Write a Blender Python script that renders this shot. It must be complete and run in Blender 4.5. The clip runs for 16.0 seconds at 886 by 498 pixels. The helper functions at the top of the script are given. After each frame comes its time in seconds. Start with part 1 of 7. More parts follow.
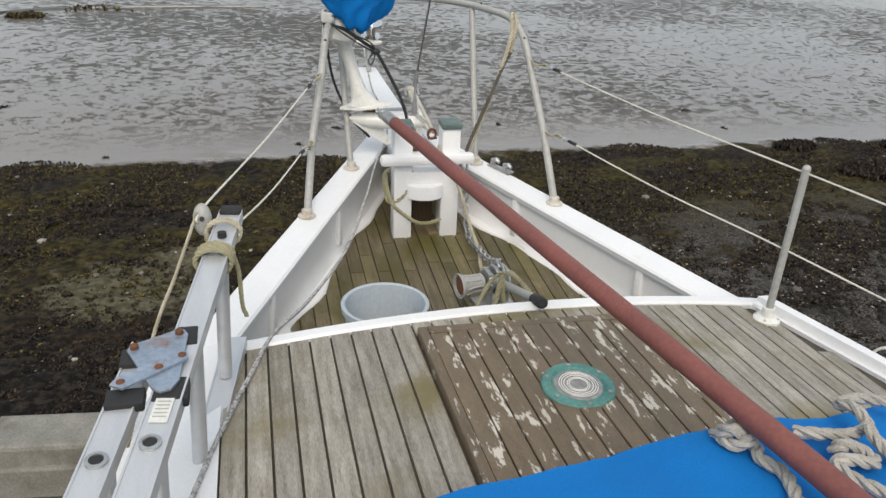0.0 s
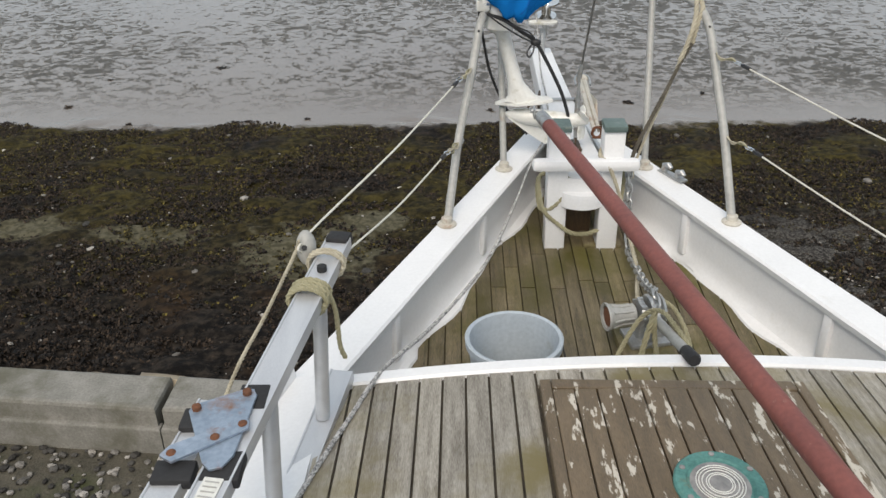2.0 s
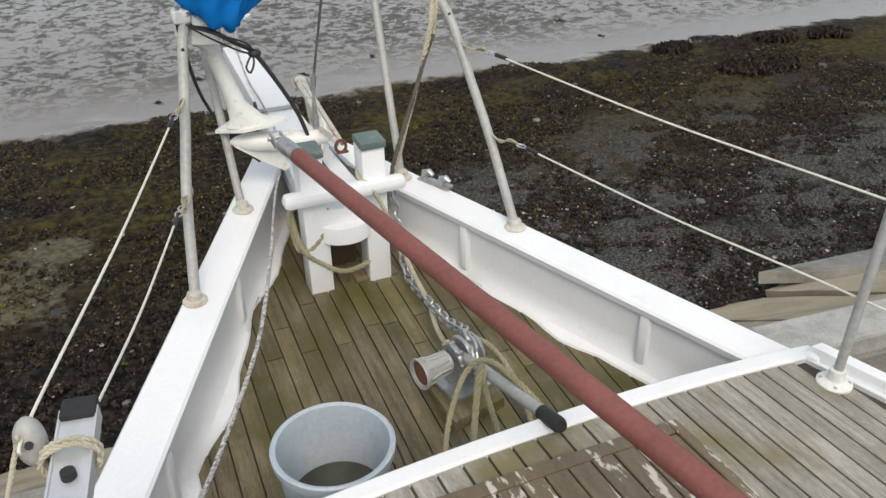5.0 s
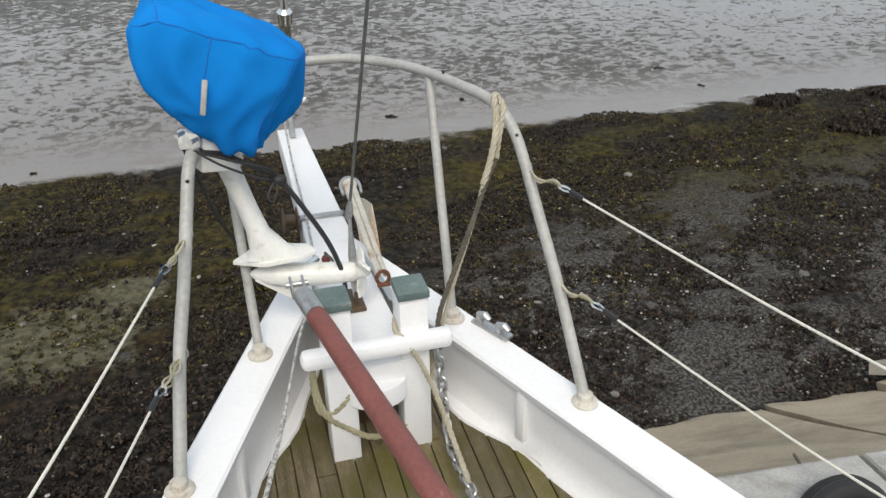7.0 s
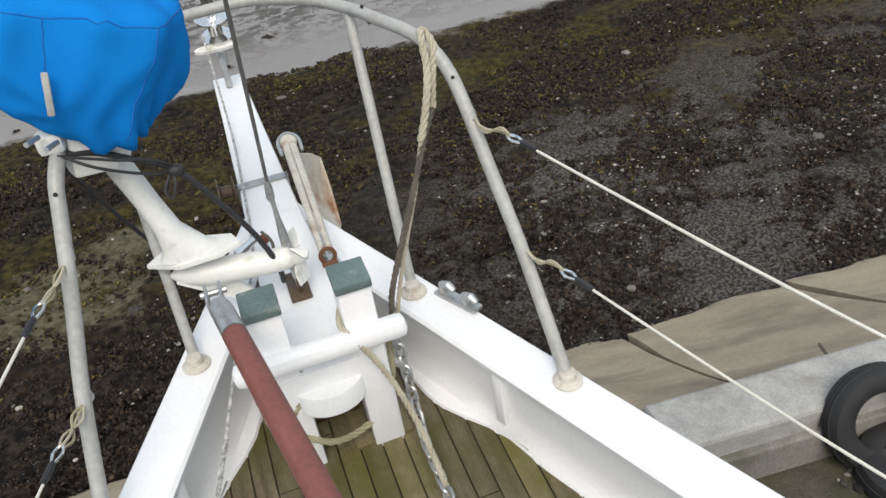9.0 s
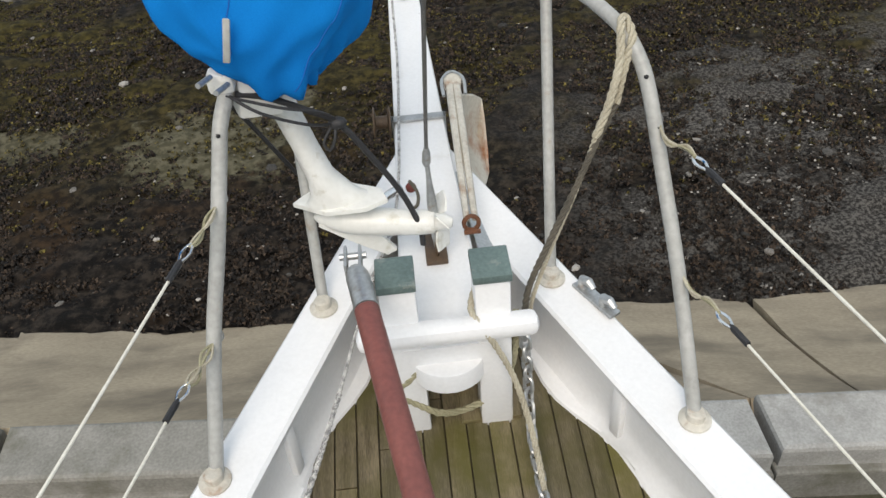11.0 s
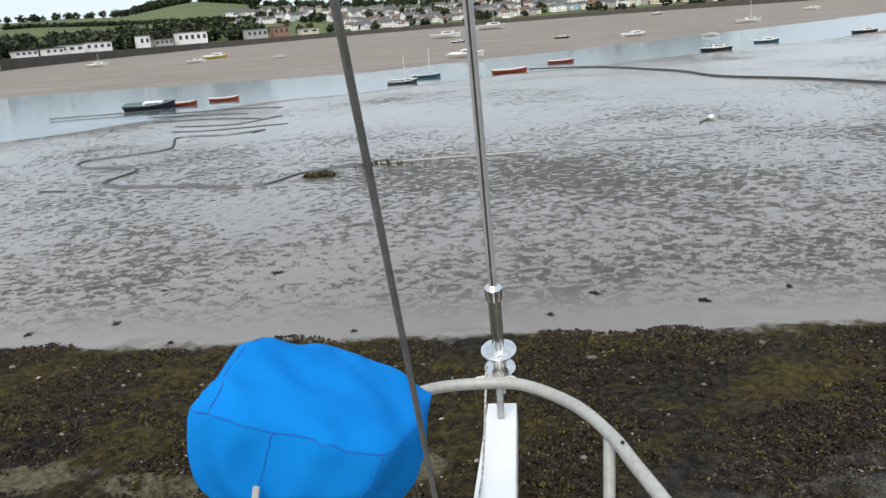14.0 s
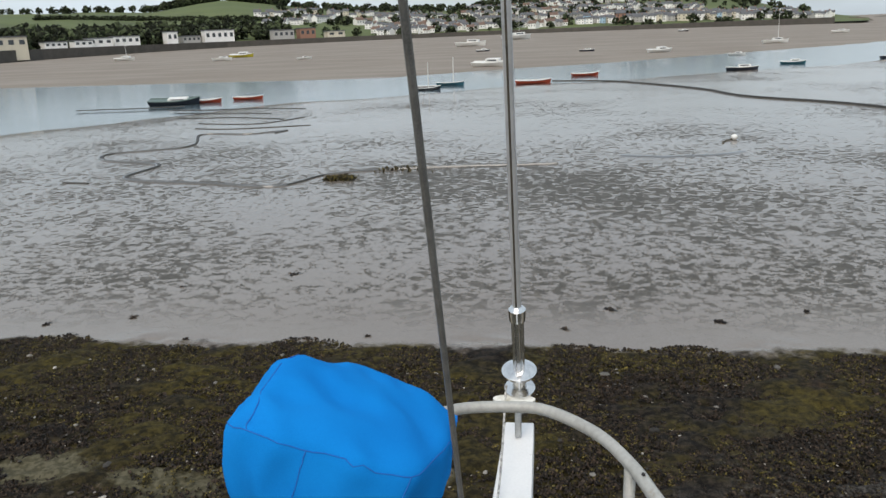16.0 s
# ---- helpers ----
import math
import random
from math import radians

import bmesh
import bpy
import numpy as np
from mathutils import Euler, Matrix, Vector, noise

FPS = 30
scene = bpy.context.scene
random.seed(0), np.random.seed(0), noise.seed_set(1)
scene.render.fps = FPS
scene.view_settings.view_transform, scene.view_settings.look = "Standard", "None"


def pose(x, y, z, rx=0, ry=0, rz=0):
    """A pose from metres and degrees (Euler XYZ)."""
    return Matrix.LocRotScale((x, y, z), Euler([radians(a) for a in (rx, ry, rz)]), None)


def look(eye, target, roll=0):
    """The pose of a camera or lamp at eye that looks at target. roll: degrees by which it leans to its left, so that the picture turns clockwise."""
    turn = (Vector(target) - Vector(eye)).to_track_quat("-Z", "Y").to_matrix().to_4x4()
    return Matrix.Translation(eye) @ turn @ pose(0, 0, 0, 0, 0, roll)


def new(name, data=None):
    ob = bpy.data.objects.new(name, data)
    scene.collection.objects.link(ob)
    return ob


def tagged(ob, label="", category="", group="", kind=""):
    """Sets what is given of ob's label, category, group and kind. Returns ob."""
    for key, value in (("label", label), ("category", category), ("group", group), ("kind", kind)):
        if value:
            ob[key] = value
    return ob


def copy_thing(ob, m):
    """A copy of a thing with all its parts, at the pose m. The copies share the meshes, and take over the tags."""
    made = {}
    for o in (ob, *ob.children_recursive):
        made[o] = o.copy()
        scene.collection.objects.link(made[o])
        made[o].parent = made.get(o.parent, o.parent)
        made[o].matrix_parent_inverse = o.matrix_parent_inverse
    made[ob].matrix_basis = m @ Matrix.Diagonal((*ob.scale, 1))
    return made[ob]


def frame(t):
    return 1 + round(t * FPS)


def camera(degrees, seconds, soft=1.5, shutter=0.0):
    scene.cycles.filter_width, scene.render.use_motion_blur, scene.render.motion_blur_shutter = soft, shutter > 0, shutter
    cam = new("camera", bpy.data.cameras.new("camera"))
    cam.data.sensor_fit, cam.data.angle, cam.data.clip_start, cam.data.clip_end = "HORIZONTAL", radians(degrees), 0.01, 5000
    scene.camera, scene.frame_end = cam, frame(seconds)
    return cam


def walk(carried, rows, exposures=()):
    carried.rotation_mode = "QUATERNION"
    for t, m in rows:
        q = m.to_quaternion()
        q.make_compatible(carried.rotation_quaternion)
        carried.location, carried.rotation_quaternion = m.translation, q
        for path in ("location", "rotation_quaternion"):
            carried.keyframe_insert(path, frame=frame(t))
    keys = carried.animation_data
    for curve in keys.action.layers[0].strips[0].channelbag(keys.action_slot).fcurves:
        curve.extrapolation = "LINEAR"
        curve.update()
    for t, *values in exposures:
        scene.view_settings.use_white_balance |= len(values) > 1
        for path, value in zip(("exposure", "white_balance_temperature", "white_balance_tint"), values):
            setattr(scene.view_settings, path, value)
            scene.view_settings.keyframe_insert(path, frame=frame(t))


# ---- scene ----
cam = camera(57.6, 16.0)
# seconds, place in metres, turn in degrees
PATH = [
    (0, -0.729, -3.367, 1.507, 65.41, -2.31, -12.77),
    (0.5, -0.709, -3.300, 1.525, 63.63, -4.73, -15.18),
    (1, -0.590, -3.203, 1.542, 64.60, -1.37, -8.60),
    (1.5, -0.470, -3.108, 1.578, 61.80, -1.89, -1.89),
    (2, -0.500, -3.028, 1.568, 62.44, 0.59, 0.98),
    (2.5, -0.618, -2.938, 1.558, 63.46, 2.62, -7.50),
    (3, -0.723, -2.865, 1.559, 63.81, 2.03, -12.35),
    (3.5, -0.721, -2.744, 1.553, 63.80, 2.01, -15.05),
    (4, -0.654, -2.557, 1.586, 62.25, 2.66, -19.28),
    (4.2, -0.649, -2.521, 1.571, 59.69, 2.33, -21.83),
    (6.3, -0.625, -2.058, 1.553, 60.51, 0.20, -23.86),
    (6.5, -0.546, -1.980, 1.580, 62.38, 0.89, -20.83),
    (7, -0.329, -1.850, 1.648, 62.38, 0.85, -16.53),
    (7.5, -0.249, -1.732, 1.644, 61.20, 2.61, -17.50),
    (8, -0.231, -1.579, 1.633, 60.52, 3.32, -22.50),
    (8.5, -0.198, -1.523, 1.617, 57.24, 3.66, -24.02),
    (9, -0.037, -1.527, 1.628, 54.86, 7.59, -19.35),
    (9.2, 0.040, -1.517, 1.646, 50.42, 8.58, -15.32),
    (11.3, -0.035, -1.282, 1.774, 48.31, 3.81, -5.21),
    (11.5, 0.003, -1.274, 1.781, 48.89, 3.19, -5.19),
    (12, 0.152, -1.235, 1.811, 54.14, 2.99, 4.46),
    (12.5, 0.255, -1.198, 1.845, 60.94, 5.20, 4.02),
    (13, 0.244, -1.189, 1.886, 67.86, 5.18, 4.56),
    (13.5, 0.220, -1.178, 1.912, 72.84, 4.34, 5.66),
    (14, 0.212, -1.161, 1.931, 74.27, 4.45, 6.31),
    (14.5, 0.218, -1.181, 1.955, 76.19, 3.37, 5.37),
    (15, 0.215, -1.203, 1.977, 77.67, 3.07, 5.30),
    (15.5, 0.203, -1.209, 1.985, 74.98, 2.89, 6.38),
    (16, 0.177, -1.197, 1.990, 74.87, 2.23, 8.07),
]
walk(cam, [(t, pose(x, y, z, a, b, c)) for t, x, y, z, a, b, c in PATH],
     # seconds, stops, kelvin, tint
     [(0, 0.50, 7100, 13), (2, 0.48, 7100, 13), (4, 0.52, 7050, 13), (7, 0.62, 7000, 12.5), (8, 0.66, 6900, 12.5), (9, 0.66, 6900, 12.5), (11.5, 0.58, 7000, 12), (12, 0.68, 7000, 11.5),
      (12.5, 0.86, 6850, 11), (13, 1.10, 6750, 11), (13.5, 0.92, 6850, 11.5), (14, 0.72, 6800, 12), (14.5, 0.56, 6700, 11.5), (15, 0.53, 6700, 11.5), (15.5, 0.44, 6850, 11.5), (16, 0.48, 6900, 11.5)])

from mathutils.bvhtree import BVHTree

# ---- sky and light: a bright overcast day ----
world = bpy.data.worlds.new("overcast_sky")
scene.world = world
world.use_nodes = True
wn, wl = world.node_tree.nodes, world.node_tree.links
sky = wn.new("ShaderNodeTexSky")
sky.sky_type = "NISHITA"
sky.sun_disc = False
sky.sun_elevation, sky.sun_rotation = radians(48), radians(192)
sky.dust_density = 3.0
cloud_mix = wn.new("ShaderNodeMix")
cloud_mix.data_type = "RGBA"
cloud_place = wn.new("ShaderNodeTexCoord")
cloud_map = wn.new("ShaderNodeMapping")
cloud_map.inputs["Scale"].default_value = (1, 1, 3.5)
cloud_noise = wn.new("ShaderNodeTexNoise")
cloud_noise.inputs["Scale"].default_value, cloud_noise.inputs["Detail"].default_value = 2.6, 6
cloud_range = wn.new("ShaderNodeMapRange")
for key, value in (("From Min", 0.36), ("From Max", 0.64), ("To Min", 0.58), ("To Max", 0.92)):
    cloud_range.inputs[key].default_value = value
wl.new(cloud_place.outputs["Generated"], cloud_map.inputs["Vector"])
wl.new(cloud_map.outputs["Vector"], cloud_noise.inputs["Vector"])
wl.new(cloud_noise.outputs["Fac"], cloud_range.inputs["Value"])
wl.new(cloud_range.outputs["Result"], cloud_mix.inputs["Factor"])
cloud_mix.inputs["B"].default_value = (5.3, 6.35, 7.3, 1)
wl.new(sky.outputs["Color"], cloud_mix.inputs["A"])
wl.new(cloud_mix.outputs["Result"], wn["Background"].inputs["Color"])
wn["Background"].inputs["Strength"].default_value = 0.1
sun_data = bpy.data.lights.new("sun", "SUN")
sun_data.energy, sun_data.angle, sun_data.color = 1.5, radians(36), (1.0, 0.95, 0.87)
sun = new("sun", sun_data)
sun.matrix_world = look((-2.5, -12, 14), (0, 0, 0))


# ---- materials ----
def material(name, light, dark, rough=0.6, scale=6.0, fine=60.0, bump=0.15, metal=0.0, stretch=(1, 1, 1), spread=0.5, stain=None,
             stain_scale=2.5, stain_amount=0.5, stain_stretch=(1, 1, 1), rough_var=0.12, distance=0.004, piece=0.0, coat=0.0, crisp=1.0):
    """A two-scale weathered surface: light and dark base colours, fine grain in the relief, stains with a shape of their own."""
    m = bpy.data.materials.new(name)
    m.use_nodes = True
    n, l = m.node_tree.nodes, m.node_tree.links
    b = n["Principled BSDF"]
    tc = n.new("ShaderNodeTexCoord")
    mp = n.new("ShaderNodeMapping")
    mp.inputs["Scale"].default_value = stretch
    l.new(tc.outputs["Object"], mp.inputs["Vector"])
    big = n.new("ShaderNodeTexNoise")
    big.inputs["Scale"].default_value, big.inputs["Detail"].default_value = scale, 5
    l.new(mp.outputs["Vector"], big.inputs["Vector"])
    small = n.new("ShaderNodeTexNoise")
    small.inputs["Scale"].default_value, small.inputs["Detail"].default_value = fine, 4
    l.new(mp.outputs["Vector"], small.inputs["Vector"])
    ad = n.new("ShaderNodeMath")
    ad.operation = "MULTIPLY_ADD"
    ad.inputs[1].default_value = 0.5
    l.new(small.outputs["Fac"], ad.inputs[0])
    hf = n.new("ShaderNodeMath")
    hf.operation = "MULTIPLY"
    hf.inputs[1].default_value = 0.5
    l.new(big.outputs["Fac"], hf.inputs[0])
    l.new(hf.outputs[0], ad.inputs[2])
    rg = n.new("ShaderNodeValToRGB")
    rg.color_ramp.elements[0].position, rg.color_ramp.elements[1].position = 0.5 - spread * 0.32, 0.5 + spread * 0.32
    rg.color_ramp.elements[0].color, rg.color_ramp.elements[1].color = (*dark, 1), (*light, 1)
    l.new(ad.outputs[0], rg.inputs["Fac"])
    colour = rg.outputs["Color"]
    if stain:
        st = n.new("ShaderNodeTexNoise")
        st.inputs["Scale"].default_value, st.inputs["Detail"].default_value, st.inputs["Roughness"].default_value = stain_scale, 6, 0.65
        sm = n.new("ShaderNodeMapping")
        sm.inputs["Scale"].default_value = stain_stretch
        l.new(tc.outputs["Object"], sm.inputs["Vector"])
        l.new(sm.outputs["Vector"], st.inputs["Vector"])
        sr = n.new("ShaderNodeValToRGB")
        sr.color_ramp.elements[0].position, sr.color_ramp.elements[1].position = 1.0 - stain_amount - 0.08 * crisp, 1.0 - stain_amount + 0.12 * crisp
        l.new(st.outputs["Fac"], sr.inputs["Fac"])
        mx = n.new("ShaderNodeMix")
        mx.data_type = "RGBA"
        l.new(sr.outputs["Color"], mx.inputs["Factor"])
        l.new(colour, mx.inputs["A"])
        mx.inputs["B"].default_value = (*stain, 1)
        colour = mx.outputs["Result"]
    if piece:
        oi = n.new("ShaderNodeObjectInfo")
        hs = n.new("ShaderNodeHueSaturation")
        mr = n.new("ShaderNodeMapRange")
        mr.inputs["To Min"].default_value, mr.inputs["To Max"].default_value = 1 - piece, 1 + piece
        l.new(oi.outputs["Random"], mr.inputs["Value"])
        l.new(mr.outputs["Result"], hs.inputs["Value"])
        l.new(colour, hs.inputs["Color"])
        colour = hs.outputs["Color"]
    l.new(colour, b.inputs["Base Color"])
    rr = n.new("ShaderNodeMapRange")
    rr.inputs["To Min"].default_value, rr.inputs["To Max"].default_value = max(0.02, rough - rough_var), min(1, rough + rough_var)
    l.new(big.outputs["Fac"], rr.inputs["Value"])
    l.new(rr.outputs["Result"], b.inputs["Roughness"])
    b.inputs["Metallic"].default_value = metal
    if coat:
        b.inputs["Coat Weight"].default_value, b.inputs["Coat Roughness"].default_value = coat, 0.15
    bp = n.new("ShaderNodeBump")
    bp.inputs["Strength"].default_value, bp.inputs["Distance"].default_value = bump, distance
    l.new(ad.outputs[0], bp.inputs["Height"])
    l.new(bp.outputs["Normal"], b.inputs["Normal"])
    return m


M_WHITE = material("white_paint", (0.79, 0.795, 0.80), (0.72, 0.725, 0.73), 0.33, 5, 90, 0.06, stain=(0.60, 0.59, 0.55), stain_scale=6, stain_amount=0.27)
M_WHITE_OLD = material("old_white_paint", (0.76, 0.76, 0.73), (0.58, 0.58, 0.54), 0.45, 7, 80, 0.15, stain=(0.36, 0.33, 0.24), stain_scale=9, stain_amount=0.36)
M_TUBE = material("weathered_tube", (0.42, 0.42, 0.40), (0.29, 0.29, 0.27), 0.45, 9, 70, 0.15, 0.0, stain=(0.24, 0.18, 0.11), stain_scale=12, stain_amount=0.32)
M_STEEL = material("galvanised_steel", (0.52, 0.53, 0.53), (0.34, 0.35, 0.35), 0.42, 14, 120, 0.2, 0.75, stain=(0.25, 0.17, 0.1), stain_scale=20, stain_amount=0.34)
M_CHROME = material("polished_steel", (0.78, 0.78, 0.77), (0.65, 0.65, 0.65), 0.18, 10, 120, 0.04, 1.0, rough_var=0.06)
M_WIRE = material("wire_rope", (0.20, 0.195, 0.18), (0.10, 0.10, 0.095), 0.5, 40, 400, 0.4, 0.3)
M_PLASTIC_WIRE = material("plastic_covered_wire", (0.72, 0.70, 0.62), (0.55, 0.53, 0.46), 0.5, 20, 200, 0.1)
M_ALU = material("aluminium", (0.66, 0.67, 0.68), (0.52, 0.53, 0.55), 0.4, 5, 160, 0.1, 0.55, stretch=(6, 1, 6), stain=(0.42, 0.42, 0.42), stain_scale=8, stain_amount=0.3)
M_RUST = material("rust", (0.19, 0.075, 0.035), (0.08, 0.033, 0.018), 0.85, 20, 150, 0.5)
M_TEAK = material("grey_teak", (0.42, 0.395, 0.345), (0.15, 0.132, 0.105), 0.75, 7, 70, 0.6, stretch=(9, 0.8, 5), stain=(0.185, 0.155, 0.075), stain_scale=2.6, stain_amount=0.45, piece=0.14, distance=0.003)
M_TEAK_GREEN = material("mossy_teak", (0.235, 0.190, 0.115), (0.058, 0.045, 0.025), 0.48, 6, 60, 0.6, stretch=(9, 0.7, 5), stain=(0.085, 0.075, 0.018), stain_scale=3.2, stain_amount=0.50, piece=0.28, distance=0.003, rough_var=0.2)
M_SEAM_BROWN = material("mossy_caulking", (0.07, 0.055, 0.024), (0.03, 0.024, 0.012), 0.8, 9, 90, 0.2)
M_SEAM = material("deck_caulking", (0.085, 0.070, 0.050), (0.03, 0.025, 0.018), 0.8, 20, 120, 0.2)
M_HATCH = material("flaking_brown_varnish", (0.175, 0.128, 0.080), (0.095, 0.070, 0.042), 0.5, 6, 60, 0.35, stretch=(7, 1.2, 5), stain=(0.50, 0.46, 0.39), stain_scale=16, stain_amount=0.42, stain_stretch=(2.3, 0.6, 1), piece=0.10, crisp=0.14)
M_BRONZE = material("verdigris_bronze", (0.11, 0.29, 0.26), (0.05, 0.16, 0.145), 0.65, 18, 120, 0.3, 0.2, stain=(0.2, 0.2, 0.12), stain_scale=16, stain_amount=0.36)
M_GLASS = material("thick_deck_glass", (0.32, 0.31, 0.30), (0.16, 0.16, 0.16), 0.18, 20, 60, 0.05)
M_BLUE = material("blue_acrylic_canvas", (0.0003, 0.215, 0.62), (0.0003, 0.165, 0.52), 0.95, 5, 420, 0.15, distance=0.002, rough_var=0.05)
M_BLUE.node_tree.nodes["Principled BSDF"].inputs["Specular IOR Level"].default_value = 0.04
M_BLUE_DARK = material("dark_blue_tarpaulin", (0.001, 0.17, 0.50), (0.001, 0.12, 0.38), 0.7, 4, 300, 0.25, rough_var=0.05)
M_BLUE_DARK.node_tree.nodes["Principled BSDF"].inputs["Specular IOR Level"].default_value = 0.1
M_POLE = material("red_brown_pole", (0.235, 0.075, 0.06), (0.155, 0.05, 0.042), 0.55, 8, 90, 0.2, stain=(0.4, 0.26, 0.22), stain_scale=26, stain_amount=0.28)
M_ROPE = material("worn_rope", (0.50, 0.46, 0.36), (0.28, 0.25, 0.18), 0.9, 14, 260, 0.8, distance=0.002)
M_ROPE_FLECK = material("grey_flecked_rope", (0.60, 0.59, 0.57), (0.13, 0.13, 0.13), 0.85, 90, 420, 0.6, spread=0.25, distance=0.002)
M_CREAM = material("rust_streaked_cream", (0.60, 0.57, 0.50), (0.42, 0.39, 0.33), 0.5, 14, 90, 0.2, stain=(0.26, 0.13, 0.06), stain_scale=18, stain_amount=0.40)
M_ROPE_TWIST = material("thick_grey_rope", (0.46, 0.44, 0.40), (0.24, 0.225, 0.195), 0.9, 14, 260, 0.8, distance=0.002)
M_ROPE_GREEN = material("mossy_rope", (0.38, 0.355, 0.235), (0.19, 0.175, 0.10), 0.9, 12, 260, 0.8, distance=0.002)
M_ROPE_DARK = material("dark_rope", (0.12, 0.105, 0.08), (0.05, 0.045, 0.035), 0.9, 14, 260, 0.8, distance=0.002)
M_CORD = material("black_cord", (0.03, 0.03, 0.032), (0.012, 0.012, 0.013), 0.6, 30, 300, 0.3)
M_RUBBER = material("black_rubber", (0.022, 0.022, 0.023), (0.010, 0.010, 0.011), 0.7, 14, 120, 0.3)
M_BUCKET = material("pale_blue_plastic", (0.42, 0.475, 0.52), (0.33, 0.375, 0.415), 0.4, 5, 80, 0.06, stain=(0.26, 0.27, 0.24), stain_scale=6, stain_amount=0.33)
M_WATER_DIRTY = material("standing_water", (0.06, 0.06, 0.045), (0.035, 0.035, 0.028), 0.06, 4, 30, 0.03, rough_var=0.02)
M_GREYMETAL = material("painted_lead_cap", (0.13, 0.185, 0.175), (0.075, 0.11, 0.105), 0.6, 16, 110, 0.25, stain=(0.3, 0.31, 0.28), stain_scale=22, stain_amount=0.33)
M_ENGINE = material("cream_engine_paint", (0.76, 0.76, 0.73), (0.66, 0.66, 0.62), 0.38, 7, 60, 0.05, stain=(0.4, 0.37, 0.27), stain_scale=14, stain_amount=0.35)
M_WOOD_DARK = material("oiled_dark_wood", (0.12, 0.075, 0.04), (0.05, 0.03, 0.018), 0.55, 10, 80, 0.4, stretch=(6, 6, 1))
M_CONCRETE = material("weathered_concrete", (0.27, 0.26, 0.235), (0.155, 0.15, 0.13), 0.85, 6, 60, 0.6, stain=(0.105, 0.10, 0.072), stain_scale=2.2, stain_amount=0.42, distance=0.008)
M_CONCRETE_PALE = material("pale_concrete", (0.40, 0.395, 0.375), (0.25, 0.245, 0.23), 0.85, 7, 70, 0.6, stain=(0.20, 0.19, 0.165), stain_scale=4, stain_amount=0.38, distance=0.008)
M_APRON = material("silted_concrete", (0.45, 0.365, 0.255), (0.28, 0.222, 0.15), 0.7, 1.6, 30, 0.4, stain=(0.19, 0.152, 0.105), stain_scale=0.9, stain_amount=0.45, distance=0.01)
M_RED_FLAG = material("red_shackle_tape", (0.17, 0.035, 0.025), (0.08, 0.02, 0.015), 0.6, 30, 100, 0.2)


# ---- building helpers ----
def thing(name, label, category, base=(0, 0, 0), group="", kind=""):
    ob = new(name)
    ob.location = base
    ob.empty_display_size = 0.05
    return tagged(ob, label, category, group, kind)


def finish(bm, smooth, angle=35):
    bmesh.ops.recalc_face_normals(bm, faces=bm.faces[:])
    for f in bm.faces:
        f.smooth = smooth
    if smooth:
        lim = radians(angle)
        for e in bm.edges:
            if len(e.link_faces) == 2 and e.calc_face_angle(0) > lim:
                e.smooth = False


def part(name, bm, mat, parent=None, label="", smooth=True, angle=35):
    """Links a bmesh, in world metres, as one mesh under a thing or a part."""
    finish(bm, smooth, angle)
    me = bpy.data.meshes.new(name)
    bm.to_mesh(me)
    bm.free()
    for m in (mat if isinstance(mat, (list, tuple)) else (mat,)):
        me.materials.append(m)
    ob = new(name, me)
    if parent is not None:
        ob.parent = parent
        if parent.data is None:
            ob.location = -parent.location
    if label:
        ob["label"] = label
    return ob


def share(name, me, parent, m):
    """One more piece on a mesh that exists, at the pose m in its parent."""
    ob = new(name, me)
    ob.parent = parent
    ob.matrix_basis = m
    return ob


def box(bm, centre, size, turn=None, bevel=0.0, mat=0):
    r = bmesh.ops.create_cube(bm, size=1.0)
    m = Matrix.Translation(centre) @ (turn.to_4x4() if turn is not None else Matrix()) @ Matrix.Diagonal((*size, 1))
    bmesh.ops.transform(bm, matrix=m, verts=r["verts"])
    fs = {f for v in r["verts"] for f in v.link_faces}
    for f in fs:
        f.material_index = mat
    if bevel:
        es = list({e for f in fs for e in f.edges})
        bmesh.ops.bevel(bm, geom=es, offset=bevel, segments=2, profile=0.5, affect="EDGES")
    return bm


def prism(bm, outline, z0, z1, bevel=0.0):
    """A plan outline (list of x, y) raised from z0 to z1; z0 and z1 may be functions of (x, y)."""
    f0 = z0 if callable(z0) else (lambda x, y: z0)
    f1 = z1 if callable(z1) else (lambda x, y: z1)
    lo = [bm.verts.new((x, y, f0(x, y))) for x, y in outline]
    hi = [bm.verts.new((x, y, f1(x, y))) for x, y in outline]
    n = len(outline)
    top = bm.faces.new(hi)
    bm.faces.new(lo[::-1])
    for i in range(n):
        bm.faces.new((lo[i], lo[(i + 1) % n], hi[(i + 1) % n], hi[i]))
    if bevel:
        bmesh.ops.bevel(bm, geom=list(top.edges), offset=bevel, segments=2, profile=0.5, affect="EDGES")
    return bm


def curve(points, steps=6, closed=False):
    """Points on a smooth line through the given ones."""
    p = [Vector(q) for q in points]
    n = len(p)
    out = []
    for i in range(n if closed else n - 1):
        if closed:
            a, b, c, d = p[i - 1], p[i], p[(i + 1) % n], p[(i + 2) % n]
        else:
            a, b, c, d = p[max(i - 1, 0)], p[i], p[i + 1], p[min(i + 2, n - 1)]
        for k in range(steps):
            t = k / steps
            out.append(0.5 * ((2 * b) + (c - a) * t + (2 * a - 5 * b + 4 * c - d) * t * t + (3 * b - a - 3 * c + d) * t ** 3))
    if not closed:
        out.append(p[-1])
    return out


